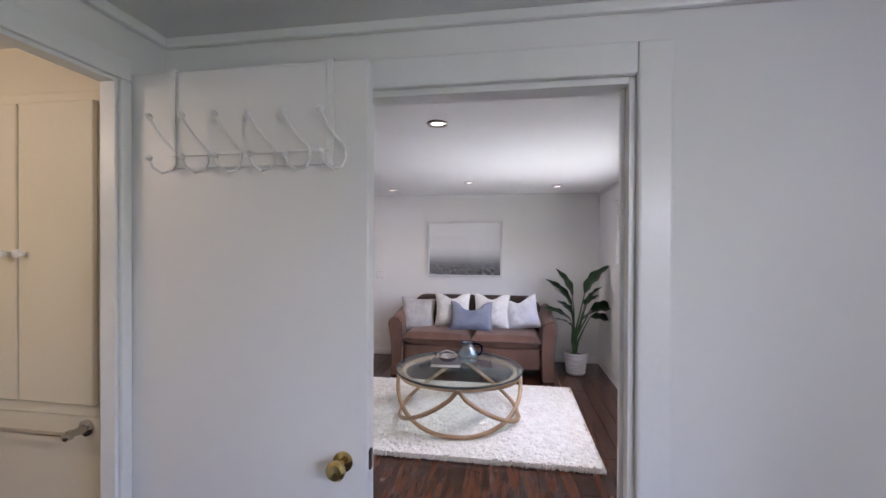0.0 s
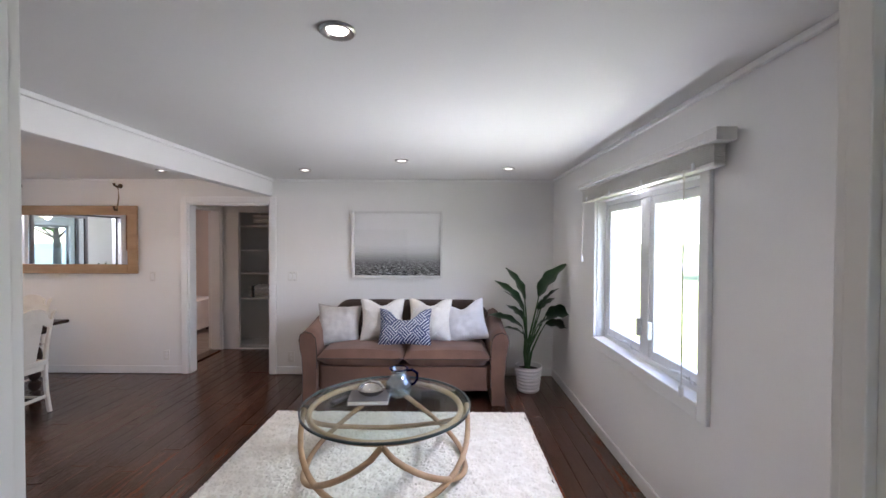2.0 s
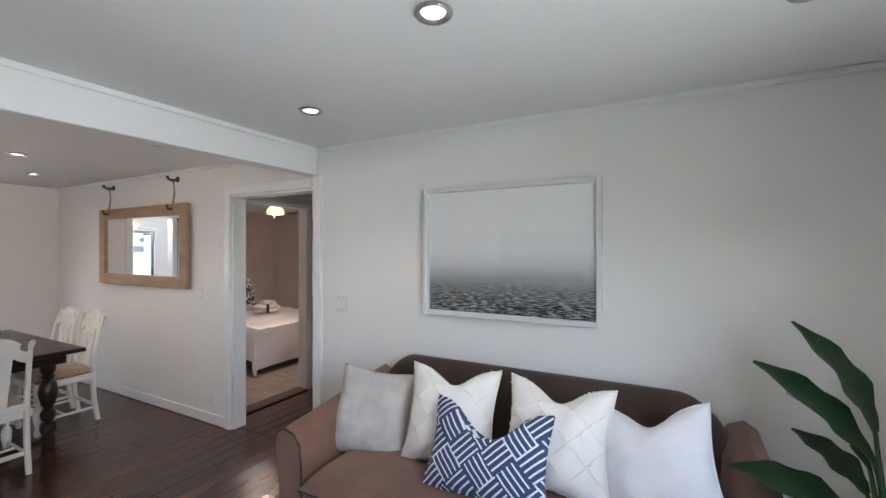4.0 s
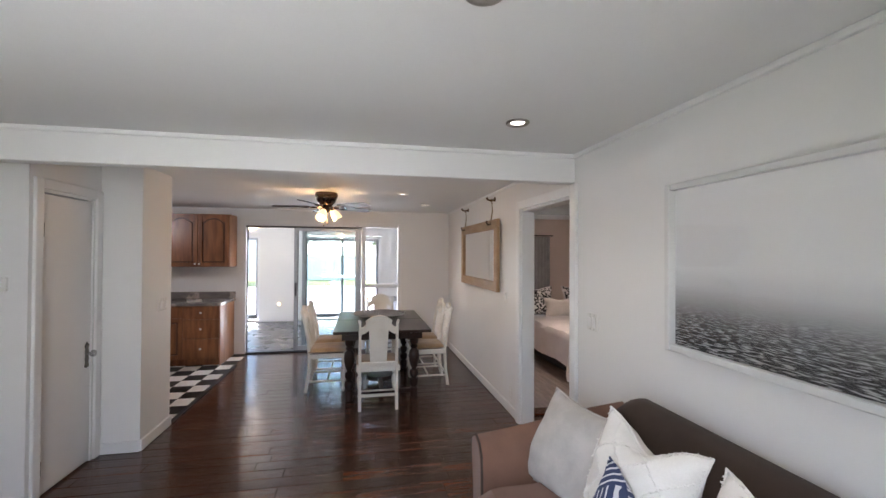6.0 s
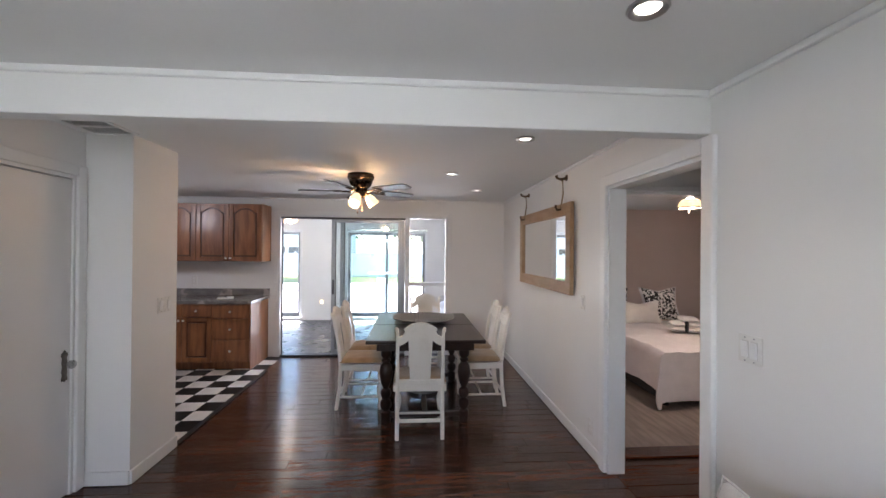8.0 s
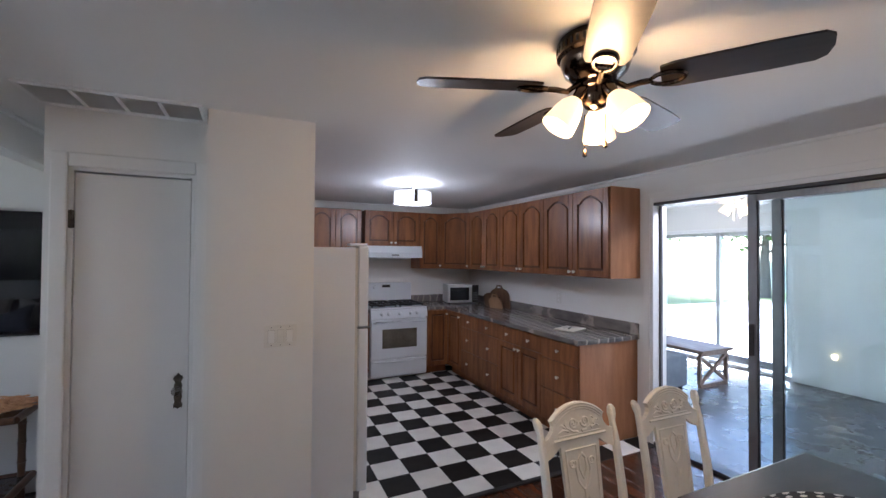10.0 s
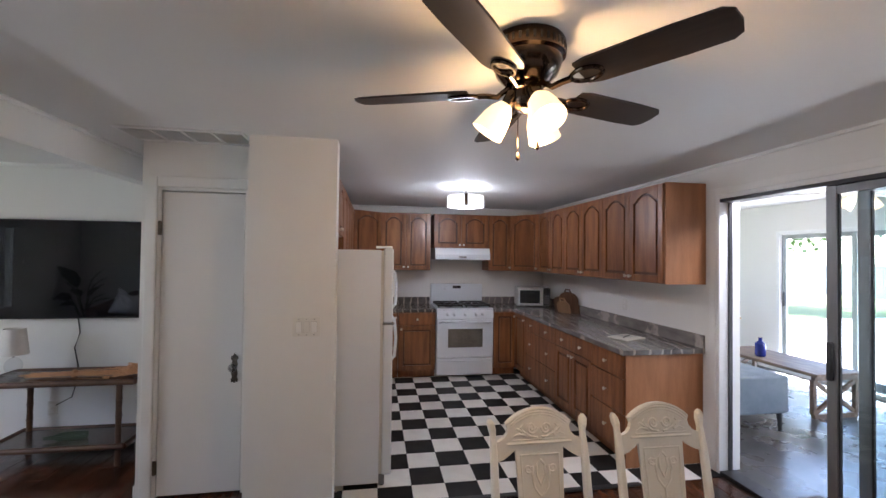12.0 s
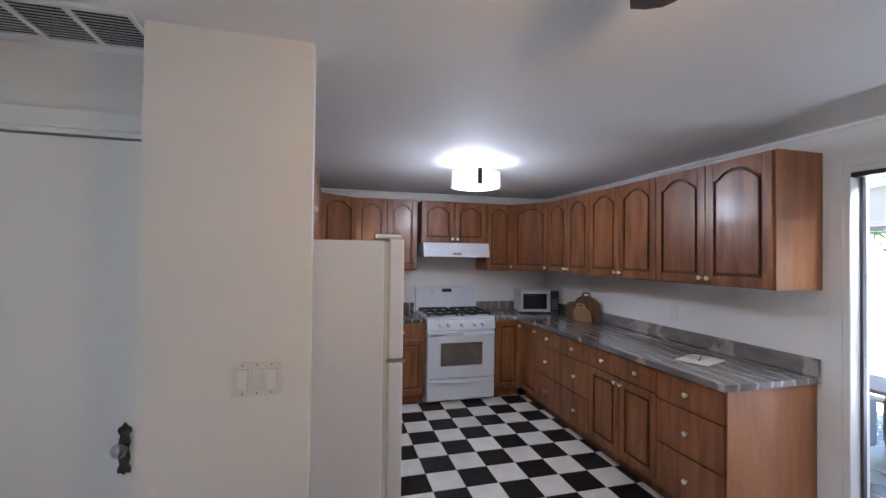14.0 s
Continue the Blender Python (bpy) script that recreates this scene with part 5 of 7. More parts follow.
    for p, q in zip(edge, edge[1:] + edge[:1]):
        tube([(0.0075, *p), (0.0075, *q)], 0.0035, 6, bm=carve)
    for s in (-1, 1):
        tube([(0.008, s * (0.050 + 0.018 * (1 - k / 24) * math.cos(k * 0.5 + 2.6)), 0.318 + 0.018 * (1 - k / 24) * math.sin(k * 0.5 + 2.6)) for k in range(20)], lambda f: 0.0048 - 0.002 * f, 6, bm=carve)
        tube([(0.008, s * 0.033, 0.325), (0.008, s * 0.036, 0.29), (0.008, s * 0.028, 0.25), (0.008, s * 0.010, 0.225), (0.008, 0.0, 0.215)], 0.005, 6, bm=carve)
        tube([(0.008, 0.0, 0.352), (0.008, s * 0.016, 0.33), (0.008, s * 0.018, 0.295), (0.008, 0.0, 0.255)], 0.0045, 6, bm=carve)
        tube([(0.008, 0.0, 0.15), (0.008, s * 0.016, 0.165), (0.008, s * 0.022, 0.19)], lambda f: 0.005 - 0.003 * f, 6, bm=carve)
    tube([(0.008, 0.0, 0.22), (0.008, 0.0, 0.11)], lambda f: 0.005 - 0.002 * f, 6, bm=carve)
    part("carving", carve, CHAIRP, splat, "carved tulip scrolls", True)
    part("lower_rail", boxes((-0.012, 0.012, -0.19, 0.19, 0.0, 0.05), bevel=0.004), CHAIRP, c, "", False, lean)
    return c


first = dining_chair(pose(-3.13, -1.325, 0, 0, 0, 180) @ Matrix.Diagonal((1, 1, 1.01, 1)))
for x, y, a in ((-3.775, -1.90, 90), (-4.30, -1.89, 89), (-3.79, -0.68, -90), (-4.33, -0.67, -89), (-4.79, -1.22, 0)):
    copy_thing(first, pose(x, y, 0, 0, 0, a) @ Matrix.Diagonal((1, 1, 1.01, 1)))

# ceiling fan
DBRONZE = surf("dark_polished_bronze", (0.10, 0.07, 0.05), (0.06, 0.045, 0.035), 6, 0.16, metal=1.0)
BLADE = surf("black_walnut_blade", (0.022, 0.018, 0.017), (0.035, 0.028, 0.025), 6, 0.4, bump=0.04, stretch=(1, 8, 1))
SHADEG = surf("frosted_ribbed_glass", (0.9, 0.82, 0.66), (0.85, 0.76, 0.6), 4, 0.4, emit=(1.0, 0.60, 0.26), power=0.16)
BULB = surf("lit_bulb", (1, 0.9, 0.7), rough=0.4, emit=(1.0, 0.80, 0.50), power=1.3)


def ceiling_fan(x, y, top, turn, scale, blades, power, label, metal, wood, arms=3, spin=0, warm=(1.0, 0.60, 0.27)):
    f = thing("ceiling_fan", Matrix.Translation((x, y, top)) @ Matrix.Scale(scale, 4), label, "ceiling fan")
    part("housing", lathe([(0.125, 0), (0.13, -0.01), (0.13, -0.055), (0.118, -0.062), (0.118, -0.075), (0.105, -0.11), (0.075, -0.14), (0.06, -0.15), (0.001, -0.15)], 40), metal, f, "", True)
    for k in range(36):
        a = 2 * math.pi * k / 36
        part("vent_slot", boxes((0.1295, 0.1315, -0.004, 0.004, -0.045, -0.022)), BLACK, f, "", False, pose(0, 0, 0, 0, 0, math.degrees(a)))
    part("hub", lathe([(0.055, -0.15), (0.055, -0.165), (0.045, -0.17), (0.045, -0.215), (0.035, -0.23), (0.012, -0.242), (0.001, -0.244)], 28), metal, f, "", True)
    w = [(0.20, -0.055), (0.24, -0.066), (0.48, -0.068), (0.585, -0.063), (0.608, -0.045), (0.615, 0.0)]
    for k in range(blades):
        m = pose(0, 0, -0.17, 0, 0, turn + 360 / blades * k) @ pose(0, 0, 0, -11)
        b = part("blade", slab(w + [(u, -v) for u, v in w[-2::-1]], 0.007, "z"), wood, f, "", False, m)
        arm = tube([(0.06, 0, 0.02), (0.10, 0, -0.01), (0.14, 0, -0.004), (0.17, 0, -0.004)], 0.010, 8)
        tube([(0.17 + 0.05 - 0.05 * math.cos(2 * math.pi * j / 16), 0.032 * math.sin(2 * math.pi * j / 16), -0.005) for j in range(16)], 0.007, 6, True, arm)
        part("blade_arm", arm, metal, b, "", True)
    for k in range(arms):
        m = pose(0, 0, -0.175, 0, 0, spin + 360 / arms * k)
        h = part("lamp_arm", lathe([(0.024, 0), (0.026, 0.015), (0.02, 0.05), (0.012, 0.06)], 16), metal, f, "", True, m @ pose(0.07, 0, -0.035, 0, 145) @ pose(0, 0, -0.055))
        sh = part("shade", lathe([(0.024, 0.0), (0.040, 0.025), (0.049, 0.055), (0.053, 0.085), (0.058, 0.115), (0.056, 0.115), (0.051, 0.085), (0.047, 0.055), (0.038, 0.027), (0.021, 0.004)], 48, flute=0.012, flutes=24), SHADEG, f, "ribbed frosted glass shade, lit", True, m @ pose(0.07, 0, -0.035, 0, 145))
        part("bulb", lathe([(0.012, 0.02), (0.022, 0.05), (0.028, 0.07), (0.024, 0.09), (0.001, 0.10)], 16), BULB, sh, "", True)
    if not arms:
        bw = part("shade", lathe([(0.05, -0.235), (0.085, -0.245), (0.112, -0.275), (0.122, -0.31), (0.124, -0.335), (0.118, -0.335), (0.106, -0.28), (0.08, -0.252), (0.045, -0.242)], 36, cap=False), SHADEG, f, "frosted glass bowl, lit", True)
        part("band", lathe([(0.122, -0.325), (0.127, -0.325), (0.127, -0.34), (0.118, -0.34)], 36, cap=False), DBRONZE, bw, "", True)
        part("bulb", lathe([(0.012, -0.25), (0.028, -0.275), (0.033, -0.30), (0.024, -0.32), (0.001, -0.33)], 16), BULB, bw, "", True)
    for cx, cy, L in ((0.02, -0.03, 0.12), (-0.035, 0.01, 0.09)):
        ch = part("pull_chain", cyl(bmesh.new(), (cx, cy, -0.25), (cx, cy, -0.25 - L), 0.002, n=6), metal, f)
        part("chain_knob", lathe([(0.001, -0.03), (0.008, -0.024), (0.006, -0.006), (0.002, 0)], 10, at=(cx, cy, -0.25 - L)), metal, ch, "", True)
    lamp("fan_lamp", "POINT", power, warm, Matrix.Translation((x + 0.02, y - 0.02, top - 0.33 * scale)), (0.05, 0))
    return f


ceiling_fan(-3.62, -1.92, H, -20, 1.0, 5, 1.5, "dark bronze ceiling fan with black blades and three lit shades", DBRONZE, BLADE, 3, 100)
grille = thing("ceiling_vent", pose(-1.96, -3.36, H), "white slatted return-air grille in the ceiling", "vent")
part("frame", boxes((-0.36, 0.36, -0.14, -0.12, -0.012, 0.0), (-0.36, 0.36, 0.12, 0.14, -0.012, 0.0), (-0.36, -0.34, -0.12, 0.12, -0.012, 0.0), (0.34, 0.36, -0.12, 0.12, -0.012, 0.0), bevel=0.002), TRIM, grille)
part("backing", boxes((-0.34, 0.34, -0.12, 0.12, -0.003, -0.001)), BLACK, grille)
for k in range(12):
    part("slat", boxes((-0.34, 0.34, -0.0075, 0.0075, -0.001, 0.001)), TRIM, grille, "", False, pose(0, -0.11 + 0.02 * k, -0.008, -32))
for x in (-0.175, -0.005, 0.165):
    part("divider", boxes((x - 0.008, x + 0.008, -0.12, 0.12, -0.0135, -0.004)), TRIM, grille)

# ---- kitchen ----
OAK = surf("honey_oak_cabinet", (0.300, 0.118, 0.043), (0.165, 0.058, 0.021), 3.0, 0.36, bump=0.12, fine=45, stretch=(6, 6, 0.8), vary=0.08, coat=0.15)
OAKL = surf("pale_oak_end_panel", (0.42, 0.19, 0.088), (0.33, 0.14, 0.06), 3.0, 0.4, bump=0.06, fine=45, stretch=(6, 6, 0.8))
# Darker oak colour for the grooves round the door panels
GROOVE_OAK = surf("dark_groove_oak", (0.105, 0.038, 0.014), (0.07, 0.024, 0.009), 3.0, 0.5, bump=0.06, fine=45, stretch=(6, 6, 0.8))
CERAM = surf("white_ceramic_knob", (0.78, 0.76, 0.70), (0.72, 0.70, 0.64), 9, 0.2)
KNOB = [(0.007, 0), (0.006, 0.010), (0.015, 0.018), (0.015, 0.026), (0.008, 0.031), (0.001, 0.032)]
knob_mesh = mesh_of("knob", lathe(KNOB, 14), CERAM, True)


def knob(x, z, parent, y=-0.02):
    ob = new("knob", knob_mesh)
    ob.parent = parent
    ob.matrix_basis = pose(x, y, z, 90)


def arched_door(parent, x0, x1, z0, z1, knob_at=None, arch=True):
    """A raised-panel door in the plane y = 0, front towards -y; the panel's top is a cathedral arch."""
    g, st = 0.002, min(0.058, (x1 - x0) * 0.2)
    x0, x1, z0, z1 = x0 + g, x1 - g, z0 + g, z1 - g
    d = part("door", boxes((x0, x0 + st, -0.02, 0, z0, z1), (x1 - st, x1, -0.02, 0, z0, z1), (x0 + st, x1 - st, -0.02, 0, z0, z0 + st), bevel=0.003), OAK, parent)
    part("groove", boxes((x0 + st - 0.002, x1 - st + 0.002, -0.003, 0, z0 + st - 0.002, z1 - 0.02)), GROOVE_OAK, d, "darker oak in the groove")
    a, b, mid = x0 + st, x1 - st, (x0 + x1) / 2
    n, rise = 20, 0.065 if arch else 0.0

    def top(u):
        s = abs(u - mid) / ((b - a) / 2)
        return z1 - st - rise * min(1.0, (s / 0.84) ** 2.2) + 0.006

    us = [a + (b - a) * k / n for k in range(n + 1)]
    part("top_rail", slab([(a, z1), (b, z1)] + [(u, top(u)) for u in us[::-1]], 0.02, at=(0, -0.02, 0)), OAK, d)
    k = 0.022
    us = [a + k + (b - a - 2 * k) * j / n for j in range(n + 1)]
    panel = slab([(a + k, z0 + st + k), (b - k, z0 + st + k)] + [(u, top(u) - k) for u in us[::-1]], 0.015, at=(0, -0.018, 0))
    front = [f for f in panel.faces if abs(f.calc_center_median().y + 0.018) < 0.0005]
    bmesh.ops.inset_region(panel, faces=front, thickness=0.014, depth=0.0)
    rim = {v for f in panel.faces for v in f.verts if abs(v.co.y + 0.018) < 0.0005} - {v for f in front for v in f.verts}
    for v in rim:
        v.co.y += 0.010
    part("panel", panel, OAK, d)
    if knob_at:
        knob(*knob_at, d)
    return d


def drawer(parent, x0, x1, z0, z1, knobs):
    d = part("drawer_front", boxes((x0 + 0.002, x1 - 0.002, -0.02, 0, z0 + 0.002, z1 - 0.002), bevel=0.005, seg=2), OAK, parent)
    for x in knobs:
        knob(x, (z0 + z1) / 2, d)
    return d


def upper(m, w, z0, z1, doors, depth=0.33, end=None, label="honey oak wall cabinet with arched raised-panel doors"):
    """x from 0 to w along the wall, front face at y = 0, body behind."""
    c = thing("wall_cabinet", m, label, "cabinet", "kitchen wall cabinets")
    part("body", boxes((0.001, w - 0.001, 0.001, depth, z0, z1), bevel=0.002), OAK, c)
    for k in range(doors):
        a, b = w * k / doors, w * (k + 1) / doors
        kx = b - 0.03 if (doors == 2 and k == 0) or (doors == 1) else a + 0.03
        arched_door(c, a, b, z0 + 0.004, z1 - 0.004, (kx, z0 + 0.045))
    if end:
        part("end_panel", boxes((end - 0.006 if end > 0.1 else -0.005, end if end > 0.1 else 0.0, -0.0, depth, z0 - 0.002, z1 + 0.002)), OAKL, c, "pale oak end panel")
    return c


WZ0, WZ1 = 1.41, 2.205
# along the sunroom wall, fronts towards +x
for y0, y1 in ((-4.35, -3.48), (-5.19, -4.35), (-5.97, -5.19)):
    c = upper(pose(-5.34, y0, 0, 0, 0, 90), y1 - y0, WZ0, WZ1, 2, 0.355, (y1 - y0 + 0.007) if y1 > -3.5 else None)
cc = thing("wall_cabinet", pose(-5.34, -5.975, 0), "honey oak diagonal corner wall cabinet", "cabinet", "kitchen wall cabinets")
part("body", slab([(-0.355, 0), (0, 0), (0.285, -0.36), (0.285, -0.72), (-0.355, -0.72)], WZ1 - WZ0, "z", at=(0, 0, WZ0)), OAK, cc)
L = math.hypot(0.285, 0.36)
dd = arched_door(cc, 0.0, L, WZ0 + 0.004, WZ1 - 0.004, (L - 0.035, WZ0 + 0.045))
dd.matrix_basis = pose(0.285, -0.36, 0, 0, 0, 180 - math.degrees(math.atan2(0.36, 0.285))) @ pose(0, -0.002, 0)
# along the back wall, fronts towards +y
for x0, x1, z0, n in ((-5.05, -4.715, WZ0, 1), (-4.71, -3.925, 1.725, 2), (-3.88, -3.19, WZ0, 2)):
    upper(pose(x1, -6.345, 0, 0, 0, 180), x1 - x0, z0, WZ1, n, 0.35)
cc = thing("wall_cabinet", pose(-3.185, -6.345, 0), "honey oak diagonal corner wall cabinet", "cabinet", "kitchen wall cabinets")
part("body", slab([(0, 0), (0.36, 0.28), (0.72, 0.28), (0.72, -0.35), (0, -0.35)], WZ1 - WZ0, "z", at=(0, 0, WZ0)), OAK, cc)
dd = arched_door(cc, 0.0, 0.456, WZ0 + 0.004, WZ1 - 0.004, (0.04, WZ0 + 0.045))
dd.matrix_basis = pose(0.36, 0.28, 0, 0, 0, 180 + math.degrees(math.atan2(0.28, 0.36))) @ pose(0, -0.002, 0)
# along the fridge wall, fronts towards -x
for y0, y1, z0 in ((-6.06, -5.22, WZ0), (-5.22, -4.30, WZ0), (-4.30, -3.44, 1.76)):
    upper(pose(-2.82, y1, 0, 0, 0, -90), y1 - y0, z0, WZ1, 2, 0.355)


def base_unit(m, w, kind, depth=0.64, label="honey oak base cabinet"):
    c = thing("base_cabinet", m, label, "cabinet", "kitchen base cabinets")
    part("body", boxes((0.001, w - 0.001, 0.001, depth, 0.10, 0.862), bevel=0.002), OAK, c)
    part("toe_kick", boxes((0.001, w - 0.001, 0.06, 0.075, 0.0, 0.10)), OAK, c)
    if kind == "three":
        for z0, z1 in ((0.675, 0.855), (0.40, 0.67), (0.11, 0.395)):
            drawer(c, 0, w, z0, z1, (w / 2,))
    if kind == "doors":
        for k in range(2):
            drawer(c, w * k / 2, w * (k + 1) / 2, 0.695, 0.855, (w * (k + 0.5) / 2,))
            arched_door(c, w * k / 2, w * (k + 1) / 2, 0.11, 0.69, (w / 2 + (0.03 if k else -0.03), 0.65), False)
    if kind == "wide":
        for k in range(2):
            drawer(c, w * k / 2, w * (k + 1) / 2, 0.695, 0.855, (w * (k + 0.5) / 2,))
        for z0, z1 in ((0.40, 0.69), (0.11, 0.395)):
            drawer(c, 0, w, z0, z1, (w * 0.22, w * 0.78))
    if kind == "door":
        arched_door(c, 0, w, 0.11, 0.855, (w - 0.035, 0.80), False)
    if kind == "drawer_door":
        drawer(c, 0, w, 0.695, 0.855, (w / 2,))
        arched_door(c, 0, w, 0.11, 0.69, (0.035, 0.65), False)
    return c


for y0, y1, kind, label in ((-3.99, -3.51, "three", "honey oak base cabinet with three drawers"), (-4.73, -3.99, "doors", "honey oak base cabinet with two drawers over doors"), (-5.62, -4.73, "wide", "honey oak base cabinet with wide drawers"), (-6.03, -5.62, "door", "narrow honey oak base cabinet")):
    c = base_unit(pose(-5.03, y0, 0, 0, 0, 90), y1 - y0, kind, 0.665, label)
    if y1 > -3.6:
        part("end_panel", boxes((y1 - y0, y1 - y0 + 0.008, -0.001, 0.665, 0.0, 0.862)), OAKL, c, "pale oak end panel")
base_unit(pose(-4.72, -6.05, 0, 0, 0, 180), 0.31, "door", 0.64, "narrow honey oak base cabinet beside the stove")
base_unit(pose(-3.43, -6.05, 0, 0, 0, 180), 0.49, "drawer_door", 0.64, "honey oak base cabinet with a drawer beside the stove")
base_unit(pose(-2.95, -6.05, 0, 0, 0, 180), 0.475, "door", 0.64, "honey oak corner base cabinet")


def laminate():
    m = surf("grey_veined_laminate", (0.085, 0.078, 0.076), (0.23, 0.21, 0.20), 2.2, 0.2, bump=0.02, fine=18, stretch=(1.0, 0.32, 1), spread=(0.4, 0.62), coat=0.2)
    t = m.node_tree
    b = t.nodes["Principled BSDF"]
    src = b.inputs["Base Color"].links[0].from_socket
    co, mp, w = (t.nodes.new("ShaderNode" + n) for n in ("TexCoord", "Mapping", "TexWave"))
    mp.inputs["Rotation"].default_value = (0, 0, radians(8))
    w.inputs["Scale"].default_value, w.inputs["Distortion"].default_value, w.inputs["Detail"].default_value = 3.2, 6, 4
    t.links.new(co.outputs["Object"], mp.inputs["Vector"])
    t.links.new(mp.outputs[0], w.inputs["Vector"])
    mr = t.nodes.new("ShaderNodeMapRange")
    t.links.new(w.outputs["Fac"], mr.inputs["Value"])
    mr.inputs["From Min"].default_value, mr.inputs["From Max"].default_value = 0.88, 1.0
    mix = t.nodes.new("ShaderNodeMix")
    mix.data_type = "RGBA"
    t.links.new(mr.outputs[0], mix.inputs[0])
    t.links.new(src, mix.inputs[6])
    mix.inputs[7].default_value = (0.42, 0.37, 0.33, 1)
    t.links.new(mix.outputs[2], b.inputs["Base Color"])
    return m


LAM = laminate()
wt = thing("worktop", pose(0, 0, 0), "grey veined stone-look laminate worktop with a low upstand", "worktop")
part("slab", slab([(-5.70, -3.485), (-4.99, -3.485), (-4.99, -6.03), (-4.72, -6.03), (-4.72, -6.70), (-5.70, -6.70)], 0.038, "z", at=(0, 0, 0.864)), LAM, wt)
part("upstand", boxes((-5.70, -5.68, -6.70, -3.485, 0.902, 1.005), (-5.68, -4.72, -6.70, -6.68, 0.902, 1.005), bevel=0.003), LAM, wt)
wt2 = thing("worktop", pose(0, 0, 0), "short grey laminate worktop beside the stove", "worktop")
part("slab", boxes((-3.92, -2.46, -6.70, -6.03, 0.864, 0.902), bevel=0.004), LAM, wt2)
part("upstand", boxes((-3.92, -2.46, -6.70, -6.68, 0.902, 1.005), bevel=0.003), LAM, wt2)

ENAMEL = surf("white_enamel", (0.78, 0.82, 0.87), (0.75, 0.79, 0.84), 2, 0.2, coat=0.3)
OVENG = surf("smoked_oven_glass", (0.10, 0.09, 0.07), (0.16, 0.14, 0.11), 4, 0.08, coat=0.4)
CAST = surf("black_cast_iron", (0.012, 0.012, 0.012), (0.02, 0.02, 0.02), 30, 0.6, bump=0.2)
st = thing("gas_stove", pose(-4.318, -6.02, 0), "white enamel gas stove with black burner grates", "stove")
part("body", boxes((-0.385, 0.385, -0.66, -0.02, 0.02, 0.895), bevel=0.004), ENAMEL, st)
part("cooktop", boxes((-0.388, 0.388, -0.62, -0.005, 0.895, 0.915), bevel=0.006, seg=2), ENAMEL, st)
dr = part("oven_door", boxes((-0.38, 0.38, -0.02, 0.02, 0.27, 0.77), bevel=0.008, seg=2), ENAMEL, st)
part("oven_window", boxes((-0.235, 0.235, 0.02, 0.023, 0.40, 0.645), bevel=0.001), OVENG, dr)
part("handle", tube([(-0.35, 0.02, 0.735), (-0.33, 0.055, 0.738), (0, 0.06, 0.742), (0.33, 0.055, 0.738), (0.35, 0.02, 0.735)], 0.013, 10), ENAMEL, dr, "", True)
dr = part("storage_drawer", boxes((-0.38, 0.38, -0.02, 0.015, 0.04, 0.255), bevel=0.008, seg=2), ENAMEL, st)
part("handle", tube([(-0.36, 0.015, 0.235), (0, 0.032, 0.225), (0.36, 0.015, 0.235)], 0.012, 8), ENAMEL, dr, "", True)
part("control_strip", slab([(-0.02, 0.78), (0.025, 0.785), (0.005, 0.893), (-0.02, 0.893)], 0.77, "x", at=(-0.385, 0, 0)), ENAMEL, st)
for x in (-0.24, -0.15, 0.0, 0.15, 0.24):
    part("burner_knob", lathe([(0.026, 0), (0.026, 0.008), (0.017, 0.012), (0.015, 0.03), (0.001, 0.031)], 18), ENAMEL, st, "", True, pose(x, 0.014, 0.838, -80))
part("back_panel", boxes((-0.388, 0.388, -0.66, -0.61, 0.895, 1.205), bevel=0.014, seg=3), ENAMEL, st)
part("clock_panel", boxes((-0.06, 0.06, -0.61, -0.606, 1.135, 1.175)), BLACK, st)
part("timer_knob", lathe([(0.024, 0), (0.02, 0.016), (0.001, 0.018)], 16), ENAMEL, st, "", True, pose(0.17, -0.61, 1.145, -90))
for sx in (-0.19, 0.19):
    gr = bmesh.new()
    for k in range(3):
        box(gr, sx - 0.165, sx + 0.165, -0.55 + 0.24 * k - 0.010, -0.55 + 0.24 * k + 0.010, 0.935, 0.958)
    for k in range(4):
        box(gr, sx - 0.16 + 0.107 * k - 0.009, sx - 0.16 + 0.107 * k + 0.009, -0.55, -0.07, 0.934, 0.957)
    for a in (-0.16, 0.16):
        for b in (-0.55, -0.07):
            box(gr, sx + a - 0.007, sx + a + 0.007, b - 0.007, b + 0.007, 0.915, 0.935)
    part("grate", gr, CAST, st)
    for y in (-0.44, -0.19):
        part("burner", lathe([(0.05, 0.915), (0.05, 0.922), (0.034, 0.926), (0.034, 0.932), (0.001, 0.932)], 20, at=(sx, y, 0)), CAST, st, "", True)
hd = thing("range_hood", pose(-4.318, -6.70, 1.565), "white under-cabinet range hood above the stove", "range hood")
part("body", slab([(0.0, 0.16), (0.46, 0.16), (0.49, 0.07), (0.49, 0.0), (0.0, 0.0)], 0.776, "x", at=(-0.388, 0, 0)), ENAMEL, hd)
part("filter", boxes((-0.33, 0.33, 0.06, 0.42, -0.006, -0.001)), ALU, hd)
part("switch_bar", boxes((-0.05, 0.05, 0.489, 0.493, 0.025, 0.045)), GREYB, hd)

